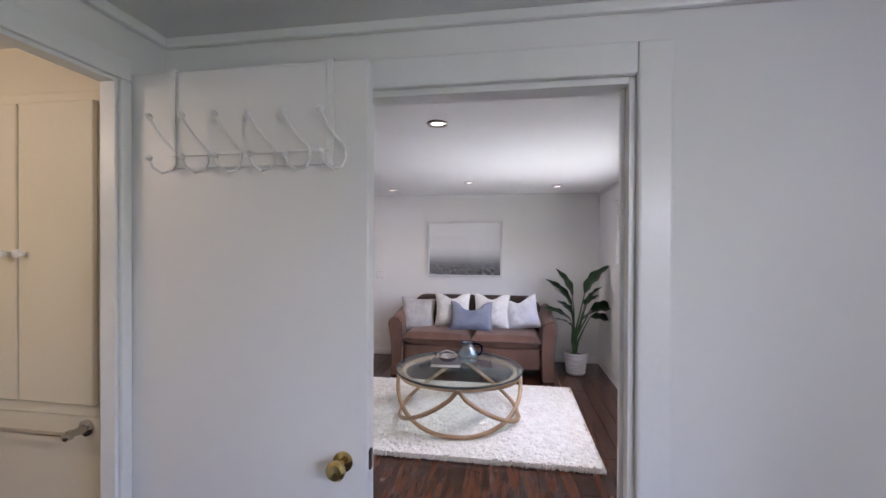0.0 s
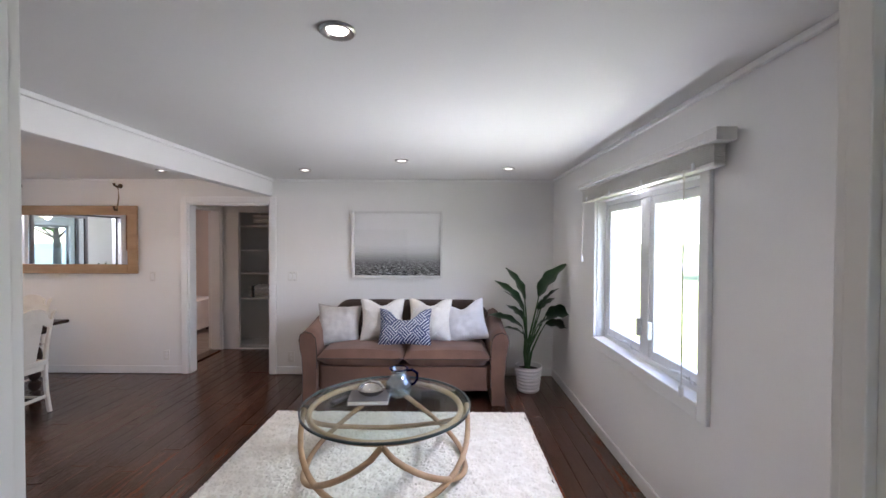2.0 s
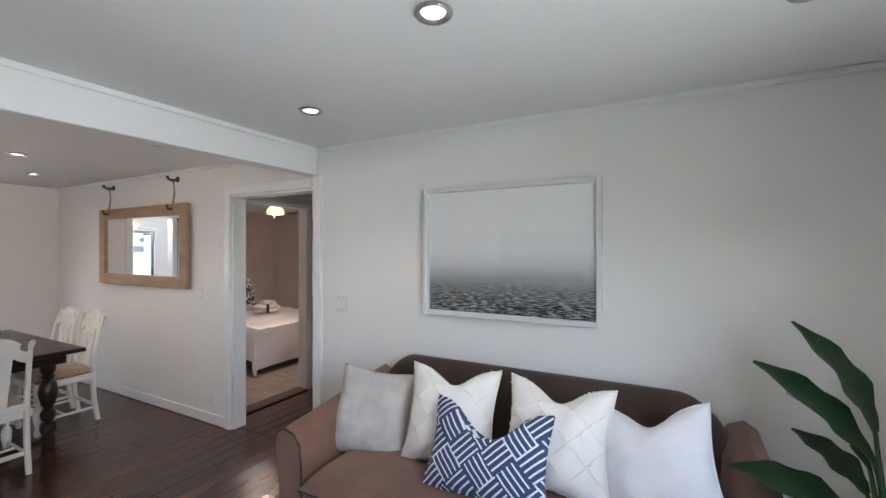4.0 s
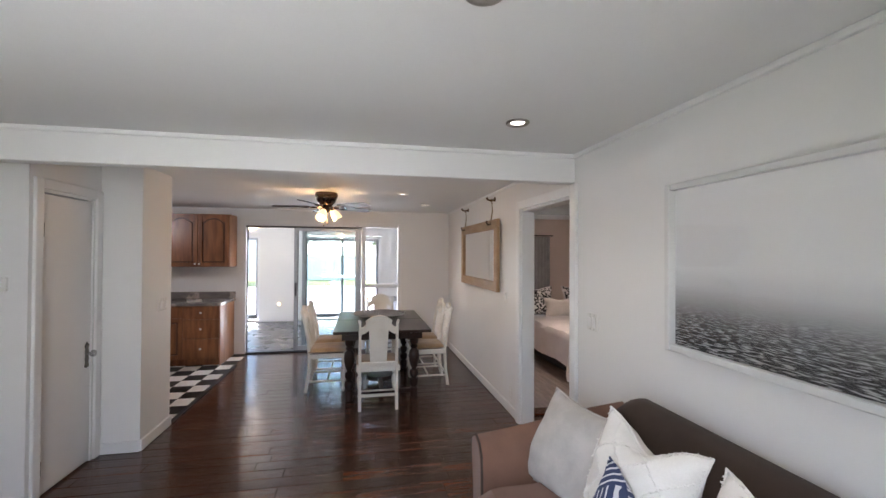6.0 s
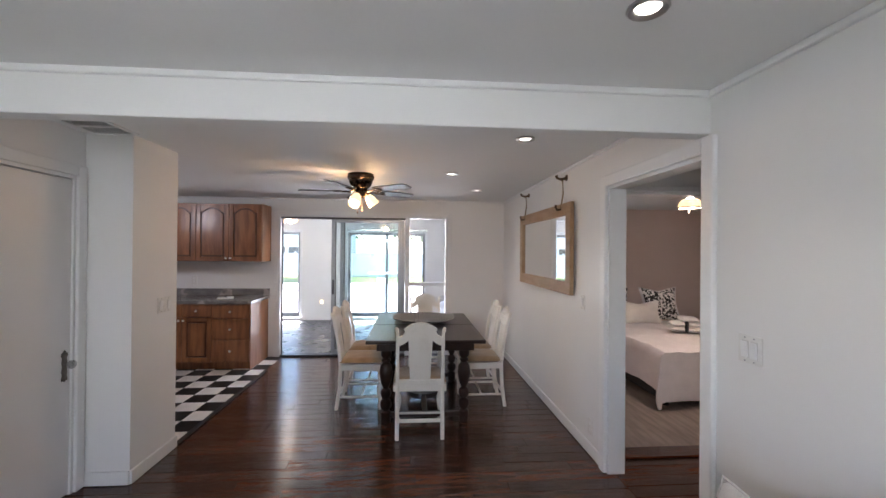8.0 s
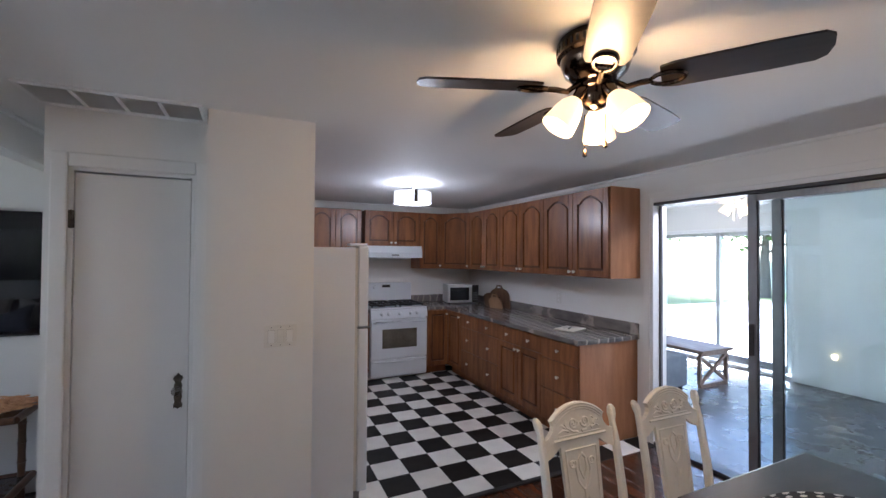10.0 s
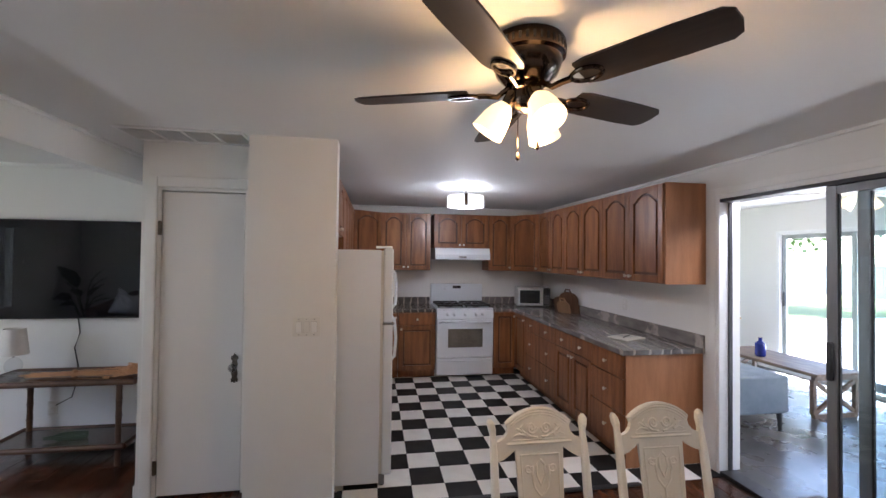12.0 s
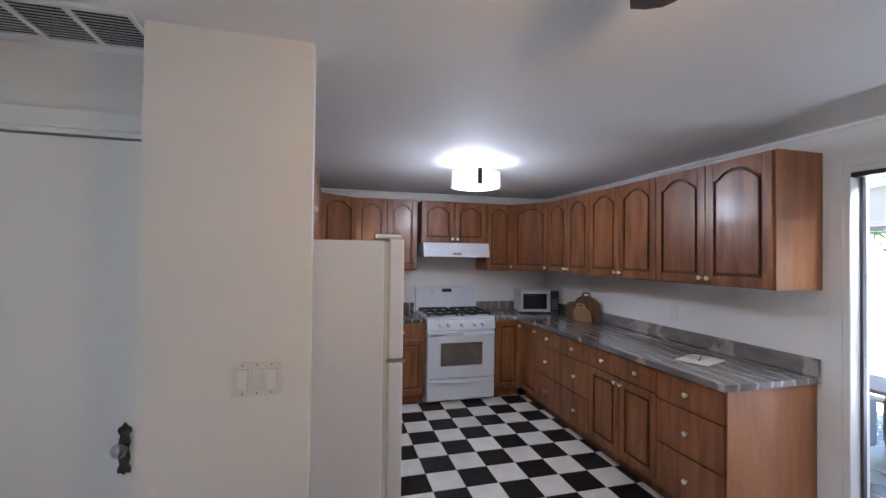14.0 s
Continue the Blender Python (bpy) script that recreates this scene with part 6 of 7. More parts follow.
fr = thing("refrigerator", pose(-2.50, -3.50, 0), "white top-freezer refrigerator with curved handles", "refrigerator")
part("cabinet", boxes((-0.66, 0, -0.72, 0, 0.03, 1.645), bevel=0.008, seg=2), ENAMEL, fr)
part("door_gasket", boxes((-0.678, -0.66, -0.71, -0.01, 0.09, 1.64)), GREYW, fr)
for z0, z1, hz0, hz1 in ((1.135, 1.655, 1.14, 1.50), (0.085, 1.122, 0.70, 1.11)):
    d = part("door", boxes((-0.745, -0.678, -0.722, 0.002, z0, z1), bevel=0.014, seg=3), ENAMEL, fr)
    part("handle", tube([(-0.745, -0.65, hz0), (-0.79, -0.655, hz0 + 0.05), (-0.80, -0.655, (hz0 + hz1) / 2), (-0.785, -0.655, hz1 - 0.05), (-0.745, -0.65, hz1)], 0.014, 10), ENAMEL, d, "", True)
part("hinge", boxes((-0.735, -0.62, -0.09, 0.0, 1.655, 1.672), bevel=0.004), ENAMEL, fr)
part("middle_hinge", boxes((-0.755, -0.672, -0.035, 0.004, 1.122, 1.134), bevel=0.002), CHROME, fr)
part("base_grille", boxes((-0.70, -0.66, -0.70, -0.02, 0.01, 0.08)), GREYB, fr)
for a in (-0.68, -0.08):
    for b in (-0.68, -0.05):
        part("foot", cyl(bmesh.new(), (a, b, 0), (a, b, 0.03), 0.02, n=10), BLACK, fr)

mw = thing("microwave", pose(-5.40, -6.40, 0.902, 0, 0, 168), "small stainless microwave oven standing in the corner", "microwave")
STEEL = surf("stainless_steel", (0.62, 0.62, 0.62), (0.55, 0.55, 0.55), 5, 0.4, metal=0.15, stretch=(0.2, 1, 8))
part("body", boxes((-0.235, 0.235, -0.16, 0.16, 0.012, 0.275), bevel=0.005), STEEL, mw)
d = part("door", boxes((-0.23, 0.13, -0.18, -0.16, 0.018, 0.27), bevel=0.004), STEEL, mw)
part("door_window", boxes((-0.20, 0.085, -0.183, -0.18, 0.05, 0.235)), SCREEN, d)
part("handle", boxes((0.098, 0.112, -0.21, -0.18, 0.05, 0.24), bevel=0.004), STEEL, d)
part("control_panel", boxes((0.135, 0.23, -0.178, -0.16, 0.018, 0.27), bevel=0.003), BLACK, mw)
for k in range(12):
    part("key", boxes((0.150 + 0.024 * (k % 3), 0.166 + 0.024 * (k % 3), -0.180, -0.178, 0.05 + 0.032 * (k // 3), 0.068 + 0.032 * (k // 3))), GREYB, mw)
for a in (-0.2, 0.2):
    for b in (-0.12, 0.12):
        part("foot", cyl(bmesh.new(), (a, b, 0), (a, b, 0.012), 0.012, n=8), BLACK, mw)

WALNUT = surf("oiled_walnut_board", (0.16, 0.085, 0.045), (0.09, 0.045, 0.024), 4, 0.5, bump=0.08, stretch=(6, 6, 1))
BEECH = surf("pale_beech_board", (0.40, 0.24, 0.13), (0.33, 0.19, 0.10), 4, 0.5, bump=0.06, stretch=(6, 6, 1))


def board(m, w, h, material, label, grip):
    o = thing("cutting_board", m, label, "cutting board")
    arc = [(w / 2 * math.cos(a), h - w * 0.32 + w * 0.32 * math.sin(a)) for a in [math.pi * k / 12 for k in range(13)]]
    part("board", slab([(-w / 2, 0), (w / 2, 0)] + arc, 0.018), material, o)
    if grip == "paddle":
        part("handle", slab([(w / 2 - 0.01, h * 0.45), (w / 2 + 0.10, h * 0.50), (w / 2 + 0.12, h * 0.56), (w / 2 + 0.10, h * 0.62), (w / 2 - 0.01, h * 0.66)], 0.018), material, o)
    else:
        part("handle", tube([(-0.05, 0.009, h - 0.01), (-0.03, 0.009, h + 0.03), (0.03, 0.009, h + 0.03), (0.05, 0.009, h - 0.01)], 0.012, 8), material, o)


board(pose(-5.60, -5.60, 0.903, 10, 0, 112), 0.30, 0.27, WALNUT, "large dark walnut cutting board leaning on the wall", "ring")
board(pose(-5.57, -5.80, 0.903, 14, 0, 106), 0.22, 0.19, WALNUT, "dark paddle cutting board leaning on the wall", "paddle")
board(pose(-5.51, -5.57, 0.903, 16, 0, 114), 0.20, 0.16, BEECH, "small pale beech cutting board leaning in front", "none")
mag = thing("recipe_book", pose(-5.32, -3.95, 0.903, 0, 0, 20), "open white recipe booklet with a black pen on the worktop", "book")
part("pages", boxes((-0.13, 0.13, -0.10, 0.10, 0, 0.010), bevel=0.002), PAGES, mag)
part("pen", cyl(bmesh.new(), (-0.07, -0.02, 0.015), (0.06, 0.02, 0.015), 0.005, n=8), BLACK, mag)
for k in range(5):
    part("text_bar", boxes((-0.10, 0.02 + 0.01 * (k % 3), -0.08 + 0.022 * k, -0.073 + 0.022 * k, 0.010, 0.0105)), GREYB, mag)

DRUM = surf("white_drum_shade", (0.85, 0.85, 0.86), rough=0.7, emit=(0.93, 0.96, 1.0), power=0.12)
kl = thing("ceiling_lamp", pose(-4.05, -4.86, H), "white drum ceiling lamp with dark metal straps, lit", "ceiling lamp")
part("canopy", lathe([(0.075, 0), (0.075, -0.012), (0.06, -0.02), (0.012, -0.024), (0.012, -0.12), (0.001, -0.12)], 24), NICKEL, kl, "", True)
part("shade", lathe([(0.19, -0.095), (0.195, -0.10), (0.195, -0.205), (0.19, -0.21), (0.18, -0.21), (0.187, -0.20), (0.187, -0.105), (0.185, -0.095), (0.19, -0.095)], 48, cap=False), DRUM, kl, "", True)
part("diffuser", lathe([(0.001, -0.212), (0.15, -0.210), (0.182, -0.202)], 40), DRUM, kl, "", True)
for k in range(4):
    part("strap", boxes((0.194, 0.199, -0.017, 0.017, -0.214, -0.091), bevel=0.001), DBRONZE, kl, "", False, pose(0, 0, 0, 0, 0, 45 + 90 * k + 35))
lamp("kitchen_lamp", "POINT", 0.55, (0.93, 0.96, 1.0), Matrix.Translation((-4.05, -4.86, H - 0.085)), (0.06, 0))
lamp("kitchen_lamp", "POINT", 2.1, (0.95, 0.97, 1.0), Matrix.Translation((-4.05, -4.86, H - 0.26)), (0.12, 0))

# ---- hall closet ----
SHELFW = surf("white_shelf_board", (0.62, 0.61, 0.59), (0.56, 0.55, 0.53), 4, 0.5)
cl = thing("linen_shelves", pose(0, 1.205, 0), "built-in linen closet shelves with folded towels", "shelf")
for z in (0.03, 0.73, 1.10, 1.44, 1.82):
    part("shelf_board", boxes((-2.40, -1.66, 0.0, 0.45, z, z + 0.02), bevel=0.002), SHELFW, cl)
part("divider", boxes((-1.70, -1.68, 0.0, 0.45, 0.05, 2.0), bevel=0.002), SHELFW, cl)
TOWEL = surf("white_terry", (0.74, 0.72, 0.69), (0.66, 0.64, 0.61), 14, 0.95, bump=0.5, fine=140)
for k, (x, z) in enumerate(((-2.05, 0.75), (-1.85, 0.75), (-1.98, 1.84))):
    tw = thing("folded_towel", pose(x, 1.40, z), "folded white towels on a closet shelf", "towel", "towels in the closet")
    for j in range(3):
        part("fold", puff(0.24, 0.30, 0.07, 8, 0, 0, j + k, 0.25), TOWEL, tw, "", True, pose(0, 0, 0.035 + 0.055 * j))
    if k == 0:
        part("band", boxes((-0.075, -0.035, -0.155, 0.155, 0.0, 0.182), bevel=0.01), BLACK, tw, "black ribbon band")
hang = thing("clothes_hanger", pose(-1.50, 1.35, 1.02), "white plastic clothes hanger in the closet", "hanger")
part("hanger", tube([(0, -0.2, 0), (0, 0, 0.1), (0, 0.2, 0), (0, -0.2, 0)], 0.007, 6), VINYL, hang)
part("hook", tube([(0, 0, 0.1), (0, 0, 0.14), (0, 0.02, 0.17), (0, -0.01, 0.18)], 0.004, 6), CHROME, hang)
rail = thing("closet_rail", pose(0, 1.35, 1.20), "steel hanging rail in the closet", "rail")
part("rail", cyl(bmesh.new(), (-1.675, 0, 0), (-1.245, 0, 0), 0.012, n=10), CHROME, rail)

# ---- bedroom ----
DUVET = surf("white_duvet", (0.80, 0.77, 0.76), (0.74, 0.71, 0.70), 5, 0.9, bump=0.2, fine=60)
DARKB = surf("black_bed_base", (0.012, 0.011, 0.012), (0.02, 0.018, 0.018), 6, 0.8)
bed = thing("bed", pose(-4.45, 1.90, 0), "bed with a white duvet hanging over its dark base", "bed")
part("base", boxes((-1.0, 0.98, -0.74, 0.74, 0.06, 0.36), bevel=0.02), DARKB, bed)
part("mattress", boxes((-1.0, 0.99, -0.75, 0.75, 0.36, 0.56), bevel=0.05, seg=3), DUVET, bed, "", True)
for a in (-0.9, 0.9):
    for b in (-0.66, 0.66):
        part("leg", cyl(bmesh.new(), (a, b, 0), (a, b, 0.07), 0.03, n=10), DARKB, bed)
bm = bmesh.new()
bmesh.ops.create_grid(bm, x_segments=56, y_segments=48, size=0.5)
for v in bm.verts:
    x, y = -0.55 + (v.co.x + 0.5) * 2.01, v.co.y * 2.24
    z, px, py = 0.585, x, y
    ex, ey = x - 0.98, abs(y) - 0.75
    r = noise.noise(Vector((x * 3, y * 3, 0)))
    if ex > 0:
        px, z = 0.99 + 0.03 + 0.05 * ex * (1 + r), z - ex
    if ey > 0:
        py, z = math.copysign(0.76 + 0.02 + 0.1 * ey * (1 + 0.6 * math.sin(7 * x)), y), min(z, 0.585 - ey)
    if ex > 0 and ey > 0:
        k = min(ex, ey)
        z = 0.585 - max(ex, ey) - 0.45 * k
        px += 0.10 * k
        py += math.copysign(0.10 * k, y)
    v.co = Vector((px, py, max(z + 0.022 * r * (ex < 0 and ey < 0), 0.04) + 0.012 * noise.noise(Vector((x * 9, y * 9, 4)))))
bmesh.ops.solidify(bm, geom=list(bm.faces), thickness=0.02)
part("duvet", bm, DUVET, bed, "rumpled white duvet", True)


def swirl_cloth():
    m = surf("black_white_swirl_cotton", (0.02, 0.02, 0.02), (0.75, 0.73, 0.70), 26, 0.9, spread=(0.49, 0.52), fine=40)
    return m


SWIRL = swirl_cloth()
for k, (x, y, z, mat, w, lab) in enumerate(((-0.86, -0.40, 0.83, DUVET, 0.6, "white bed pillow against the wall"), (-0.86, 0.36, 0.83, DUVET, 0.6, "white bed pillow against the wall"), (-0.74, -0.42, 0.83, SWIRL, 0.52, "black and white swirl-patterned pillow"), (-0.74, 0.30, 0.83, SWIRL, 0.52, "black and white swirl-patterned pillow"), (-0.58, -0.10, 0.74, WHITEC, 0.62, "white lumbar pillow on the bed"))):
    p = thing("bed_pillow", pose(-4.45 + x, 1.90 + y, z, 74, 0, 90), lab, "pillow", "pillows on the bed")
    part("cover", puff(w, 0.34 if k == 4 else 0.50, 0.15, 12, 0.14, 0.03, k + 20, 0.6), mat, p, "", True)
tw = thing("folded_towels", pose(-4.30, 1.95, 0.62, 0, 0, 70), "stack of folded white towels tied with black ribbon", "towel")
for j, w in enumerate((0.36, 0.35, 0.2)):
    part("towel", puff(w, 0.25, 0.07, 10, 0, 0, j + 40, 0.25), TOWEL, tw, "", True, pose(0.02 * j, 0, 0.03 + 0.058 * j))
part("ribbon", boxes((-0.02, 0.02, -0.13, 0.13, 0.0, 0.135), bevel=0.008), BLACK, tw)
CURT = surf("grey_curtain", (0.42, 0.41, 0.40), (0.36, 0.35, 0.34), 6, 0.85, bump=0.1, fine=120)
cu = thing("curtain", pose(-6.40, 2.06, 0), "grey pleated curtain beside the bedroom window", "curtain")
line = [(0.03 * math.sin(k * 0.9), -0.20 + 0.4 * k / 40) for k in range(41)]
part("drape", slab(line + [(u + 0.006, v) for u, v in line[::-1]], 1.95, "z", at=(0, 0, 0.03)), CURT, cu, "", True)
part("rod", cyl(bmesh.new(), (0, -1.75, 2.0), (0, 0.25, 2.0), 0.011, n=10), BLACK, cu)
w2 = thing("window_2", pose(-6.54, 1.125, 0.8), "white bedroom window behind the curtain", "window", kind="structure")
part("window_frame", boxes((-0.03, 0.03, -0.625, -0.57, 0, 1.2), (-0.03, 0.03, 0.57, 0.625, 0, 1.2), (-0.03, 0.03, -0.57, 0.57, 0, 0.06), (-0.03, 0.03, -0.57, 0.57, 1.14, 1.2)), VINYL, w2)
p = part("pane", boxes((-0.003, 0.003, -0.57, 0.57, 0.06, 1.14)), PANE, w2)
p.visible_shadow = False
WHITEB = surf("white_fan_blade", (0.74, 0.72, 0.70), rough=0.5)
ceiling_fan(-3.44, 1.42, H, 20, 0.9, 5, 3.2, "white bedroom ceiling fan with one lit glass bowl", WHITEB, WHITEB, 0, 30, (1.0, 0.80, 0.66))

# ---- sunroom ----
ceiling_fan(-7.6, -3.75, SH, 40, 1.0, 5, 0.8, "white sunroom ceiling fan with lit glass shades", TRIM, WHITEB, 3, 60, (1.0, 0.82, 0.62))
for k, (a, b) in enumerate(((-5.82, -3.86), (-2.90, -1.05))):
    w = thing("door_%d" % (5 + k), pose(-9.03, 0, 0), "white glazed patio door, daylight behind it", "patio door", kind="structure")
    part("door_frame", boxes((-0.06, 0.085, a, a + 0.05, 0.02, 2.03), (-0.06, 0.085, b - 0.05, b, 0.02, 2.03), (-0.06, 0.085, a + 0.05, b - 0.05, 0.02, 0.07), (-0.06, 0.085, a + 0.05, b - 0.05, 1.98, 2.03), bevel=0.004), VINYL, w)
    mid = (a + b) / 2
    for u, v, x in ((a + 0.05, mid + 0.03, 0.02), (mid - 0.03, b - 0.05, -0.02)):
        l = part("door_panel", boxes((x - 0.018, x + 0.018, u, u + 0.06, 0.07, 1.98), (x - 0.018, x + 0.018, v - 0.06, v, 0.07, 1.98), (x - 0.018, x + 0.018, u + 0.06, v - 0.06, 0.07, 0.16), (x - 0.018, x + 0.018, u + 0.06, v - 0.06, 1.92, 1.98), bevel=0.003), ALU, w)
        p = part("pane", boxes((x - 0.003, x + 0.003, u + 0.06, v - 0.06, 0.16, 1.92)), PANE, l)
        p.visible_shadow = False
    part("handle", boxes((0.038, 0.06, a + 0.07, a + 0.10, 0.95, 1.15), bevel=0.005), DARKALU, w)
RUSTIC = surf("weathered_brown_wood", (0.20, 0.13, 0.09), (0.13, 0.085, 0.06), 4, 0.55, bump=0.15, stretch=(5, 1, 5))
be = thing("trestle_table", pose(-7.80, -4.74, 0), "low weathered wood table with crossed trestle ends", "table")
part("tabletop", boxes((-0.30, 0.30, -0.65, 0.65, 0.43, 0.465), bevel=0.005), RUSTIC, be)
for s in (-1, 1):
    part("rail", boxes((-0.26, 0.26, s * 0.58 - 0.02, s * 0.58 + 0.02, 0.385, 0.43)), RUSTIC, be)
    part("rail", boxes((-0.26, 0.26, s * 0.58 - 0.02, s * 0.58 + 0.02, 0.0, 0.045)), RUSTIC, be)
    for q in (-1, 1):
        part("cross_brace", boxes((-0.30, 0.30, -0.014, 0.014, -0.02, 0.02)), RUSTIC, be, "", False, pose(0, s * 0.58 + q * 0.004, 0.215, 0, q * 33))
        part("leg", boxes((q * 0.26 - 0.02, q * 0.26 + 0.02, s * 0.58 - 0.02, s * 0.58 + 0.02, 0.045, 0.385)), RUSTIC, be)
bb = thing("glass_bottle", pose(-7.66, -4.86, 0.466), "square cobalt blue glass bottle on the low table", "bottle")
part("body", lathe([(0.045, 0), (0.055, 0.01), (0.055, 0.15), (0.02, 0.18), (0.018, 0.21), (0.023, 0.22), (0.001, 0.22)], 20), surf("cobalt_bottle_glass", (0.01, 0.015, 0.16), (0.015, 0.03, 0.25), 5, 0.08), bb, "", True)
GREYUP = surf("blue_grey_upholstery", (0.19, 0.22, 0.26), (0.15, 0.18, 0.22), 8, 0.85, bump=0.2, fine=180)
arm = thing("ottoman", pose(-6.62, -4.22, 0), "blue-grey upholstered bench seat with dark tapered legs", "ottoman")
part("seat", boxes((-0.36, 0.36, -0.30, 0.30, 0.17, 0.52), bevel=0.025, seg=3), GREYUP, arm, "", True)
for s in (-1, 1):
    for q in (-0.25, 0.25):
        part("leg", cyl(bmesh.new(), (s * 0.30, q, 0.18), (s * 0.31, q, 0), 0.025, 0.016, 12), BLACK, arm)
WHITEUP = surf("pale_grey_upholstery", (0.62, 0.63, 0.65), (0.55, 0.56, 0.58), 8, 0.85, bump=0.2, fine=180)
so = thing("sunroom_sofa", pose(-7.35, -0.42, 0), "pale grey sofa with scattered cushions in the sunroom", "sofa")
part("base", boxes((-0.95, 0.95, -0.40, 0.40, 0.12, 0.42), bevel=0.04, seg=3), WHITEUP, so, "", True)
part("backrest", boxes((-0.95, 0.95, 0.25, 0.45, 0.30, 0.82), bevel=0.07, seg=3), WHITEUP, so, "", True)
for s in (-1, 1):
    part("arm", boxes((s * 0.92 - 0.09, s * 0.92 + 0.09, -0.40, 0.42, 0.12, 0.62), bevel=0.06, seg=3), WHITEUP, so, "", True)
    part("seat_cushion", puff(0.84, 0.66, 0.16, 10, 0, 0, 7 + s, 0.25), WHITEUP, so, "", True, pose(s * 0.42, -0.06, 0.48))
    for b in (-0.34, 0.36):
        part("leg", cyl(bmesh.new(), (s * 0.85, b, 0.14), (s * 0.85, b, 0), 0.022, 0.016, 10), BLACK, so)
for x in (-0.55, 0.1):
    p = thing("sofa_cushion", pose(-7.35 + x, -0.35, 0.74, 70, 0, 4), "white cushion on the sunroom sofa", "pillow")
    part("cover", puff(0.42, 0.42, 0.14, 12, 0.14, 0.03, 30 + int(x * 10), 0.6), WHITEC, p, "", True)
sm = thing("side_table", pose(-8.55, -6.3, 0), "curved wooden side table with a green plant", "side table")
part("tabletop", lathe([(0.001, 0.70), (0.20, 0.70), (0.21, 0.712), (0.20, 0.725), (0.001, 0.725)], 28), RATTAN, sm, "", True)
for k in range(3):
    a = 2 * math.pi * k / 3
    part("leg", tube([(0.17 * math.cos(a), 0.17 * math.sin(a), 0.70), (0.14 * math.cos(a), 0.14 * math.sin(a), 0.5), (0.04 * math.cos(a), 0.04 * math.sin(a), 0.32), (0.10 * math.cos(a), 0.10 * math.sin(a), 0.14), (0.19 * math.cos(a), 0.19 * math.sin(a), 0.0)], 0.02, 8), RATTAN, sm, "", True)
sp = thing("potted_plant", pose(-8.50, -6.25, 0.726), "small leafy green plant in a dark pot", "plant")
part("pot", lathe([(0.05, 0), (0.07, 0.09), (0.064, 0.09), (0.05, 0.06), (0.001, 0.06)], 20), GREYUP, sp, "", True)
rnd = random.Random(12)
for k in range(18):
    a, r, z = rnd.uniform(0, 6.28), rnd.uniform(0.05, 0.16), rnd.uniform(0.12, 0.28)
    bm = slab([(-0.018, 0), (0.0, -0.03), (0.018, 0), (0.0, 0.045)], 0.002, "z")
    part("leaf", bm, LEAF, sp, "", False, pose(r * math.cos(a), r * math.sin(a), z, rnd.uniform(-50, 50), rnd.uniform(-50, 50), math.degrees(a)))
    part("stem", tube([(0, 0, 0.06), (r * 0.4 * math.cos(a), r * 0.4 * math.sin(a), z * 0.7), (r * math.cos(a), r * math.sin(a), z)], 0.002, 5), STEM, sp)

# ---- outdoors ----
CONC = surf("pale_concrete", (0.58, 0.57, 0.54), (0.50, 0.49, 0.47), 2, 0.85, bump=0.2, fine=30)
solid("pavement", boxes((-21.0, -9.1, -11.0, 3.5, -0.24, -0.12), bevel=0.01), CONC, "pale concrete patio behind the sunroom", "patio", "structure")
solid("road", boxes((16, 22, -200, 200, -0.26, -0.205)), ASPHALT, "grey asphalt street in front of the house", "road", "structure")
solid("pavement", boxes((9.6, 12.4, -6.5, -3.6, -0.26, -0.2)), CONC, "pale concrete drive", "drive", "structure")
FOL = surf("tree_foliage", (0.055, 0.11, 0.025), (0.10, 0.17, 0.05), 0.8, 0.6, vary=0.15)
BARK = surf("grey_bark", (0.10, 0.08, 0.06), (0.06, 0.048, 0.036), 6, 0.9, bump=0.6)


def tree(x, y, h, r, seed):
    rnd = random.Random(seed)
    o = thing("tree", pose(x, y, -0.22), "leafy green garden tree with an uneven crown", "tree", "garden trees")
    tr = tube([(0, 0, 0), (0.05, 0.02, h * 0.25), (-0.03, 0.06, h * 0.5), (0.05, 0.0, h * 0.8)], lambda s: 0.035 * h * (1 - 0.75 * s), 10)
    tips = []
    for k in range(11):
        a, z = rnd.uniform(0, 6.28), h * rnd.uniform(0.35, 0.7)
        e = Vector((r * rnd.uniform(0.4, 0.95) * math.cos(a), r * rnd.uniform(0.4, 0.95) * math.sin(a), z + h * rnd.uniform(0.05, 0.3)))
        tube([(0, 0, z * 0.8), tuple(e * 0.5 + Vector((0, 0, z * 0.35))), tuple(e)], lambda s: 0.012 * h * (1 - 0.8 * s), 6, bm=tr)
        tips.append(e)
    part("trunk", tr, BARK, o, "", True)
    vs, fs = [], []
    tips += [Vector((rnd.gauss(0, r * 0.4), rnd.gauss(0, r * 0.4), h * rnd.uniform(0.5, 0.95))) for _ in range(16)]
    for e in tips:
        for k in range(150):
            c = e + Vector((rnd.gauss(0, r * 0.2), rnd.gauss(0, r * 0.2), rnd.gauss(0, r * 0.16)))
            u = Vector((rnd.gauss(0, 1), rnd.gauss(0, 1), rnd.gauss(0, 1))).normalized()
            w = u.cross(Vector((rnd.gauss(0, 1), rnd.gauss(0, 1), rnd.gauss(0, 1)))).normalized()
            s = rnd.uniform(0.05, 0.11) * h / 6
            n = len(vs)
            vs += [c - u * s * 1.6, c + w * s, c + u * s * 1.6, c - w * s]
            fs.append((n, n + 1, n + 2, n + 3))
    me = bpy.data.meshes.new("crown")
    me.from_pydata([tuple(v) for v in vs], [], fs)
    me.materials.append(FOL)
    cr = new("crown", me)
    cr.parent = o


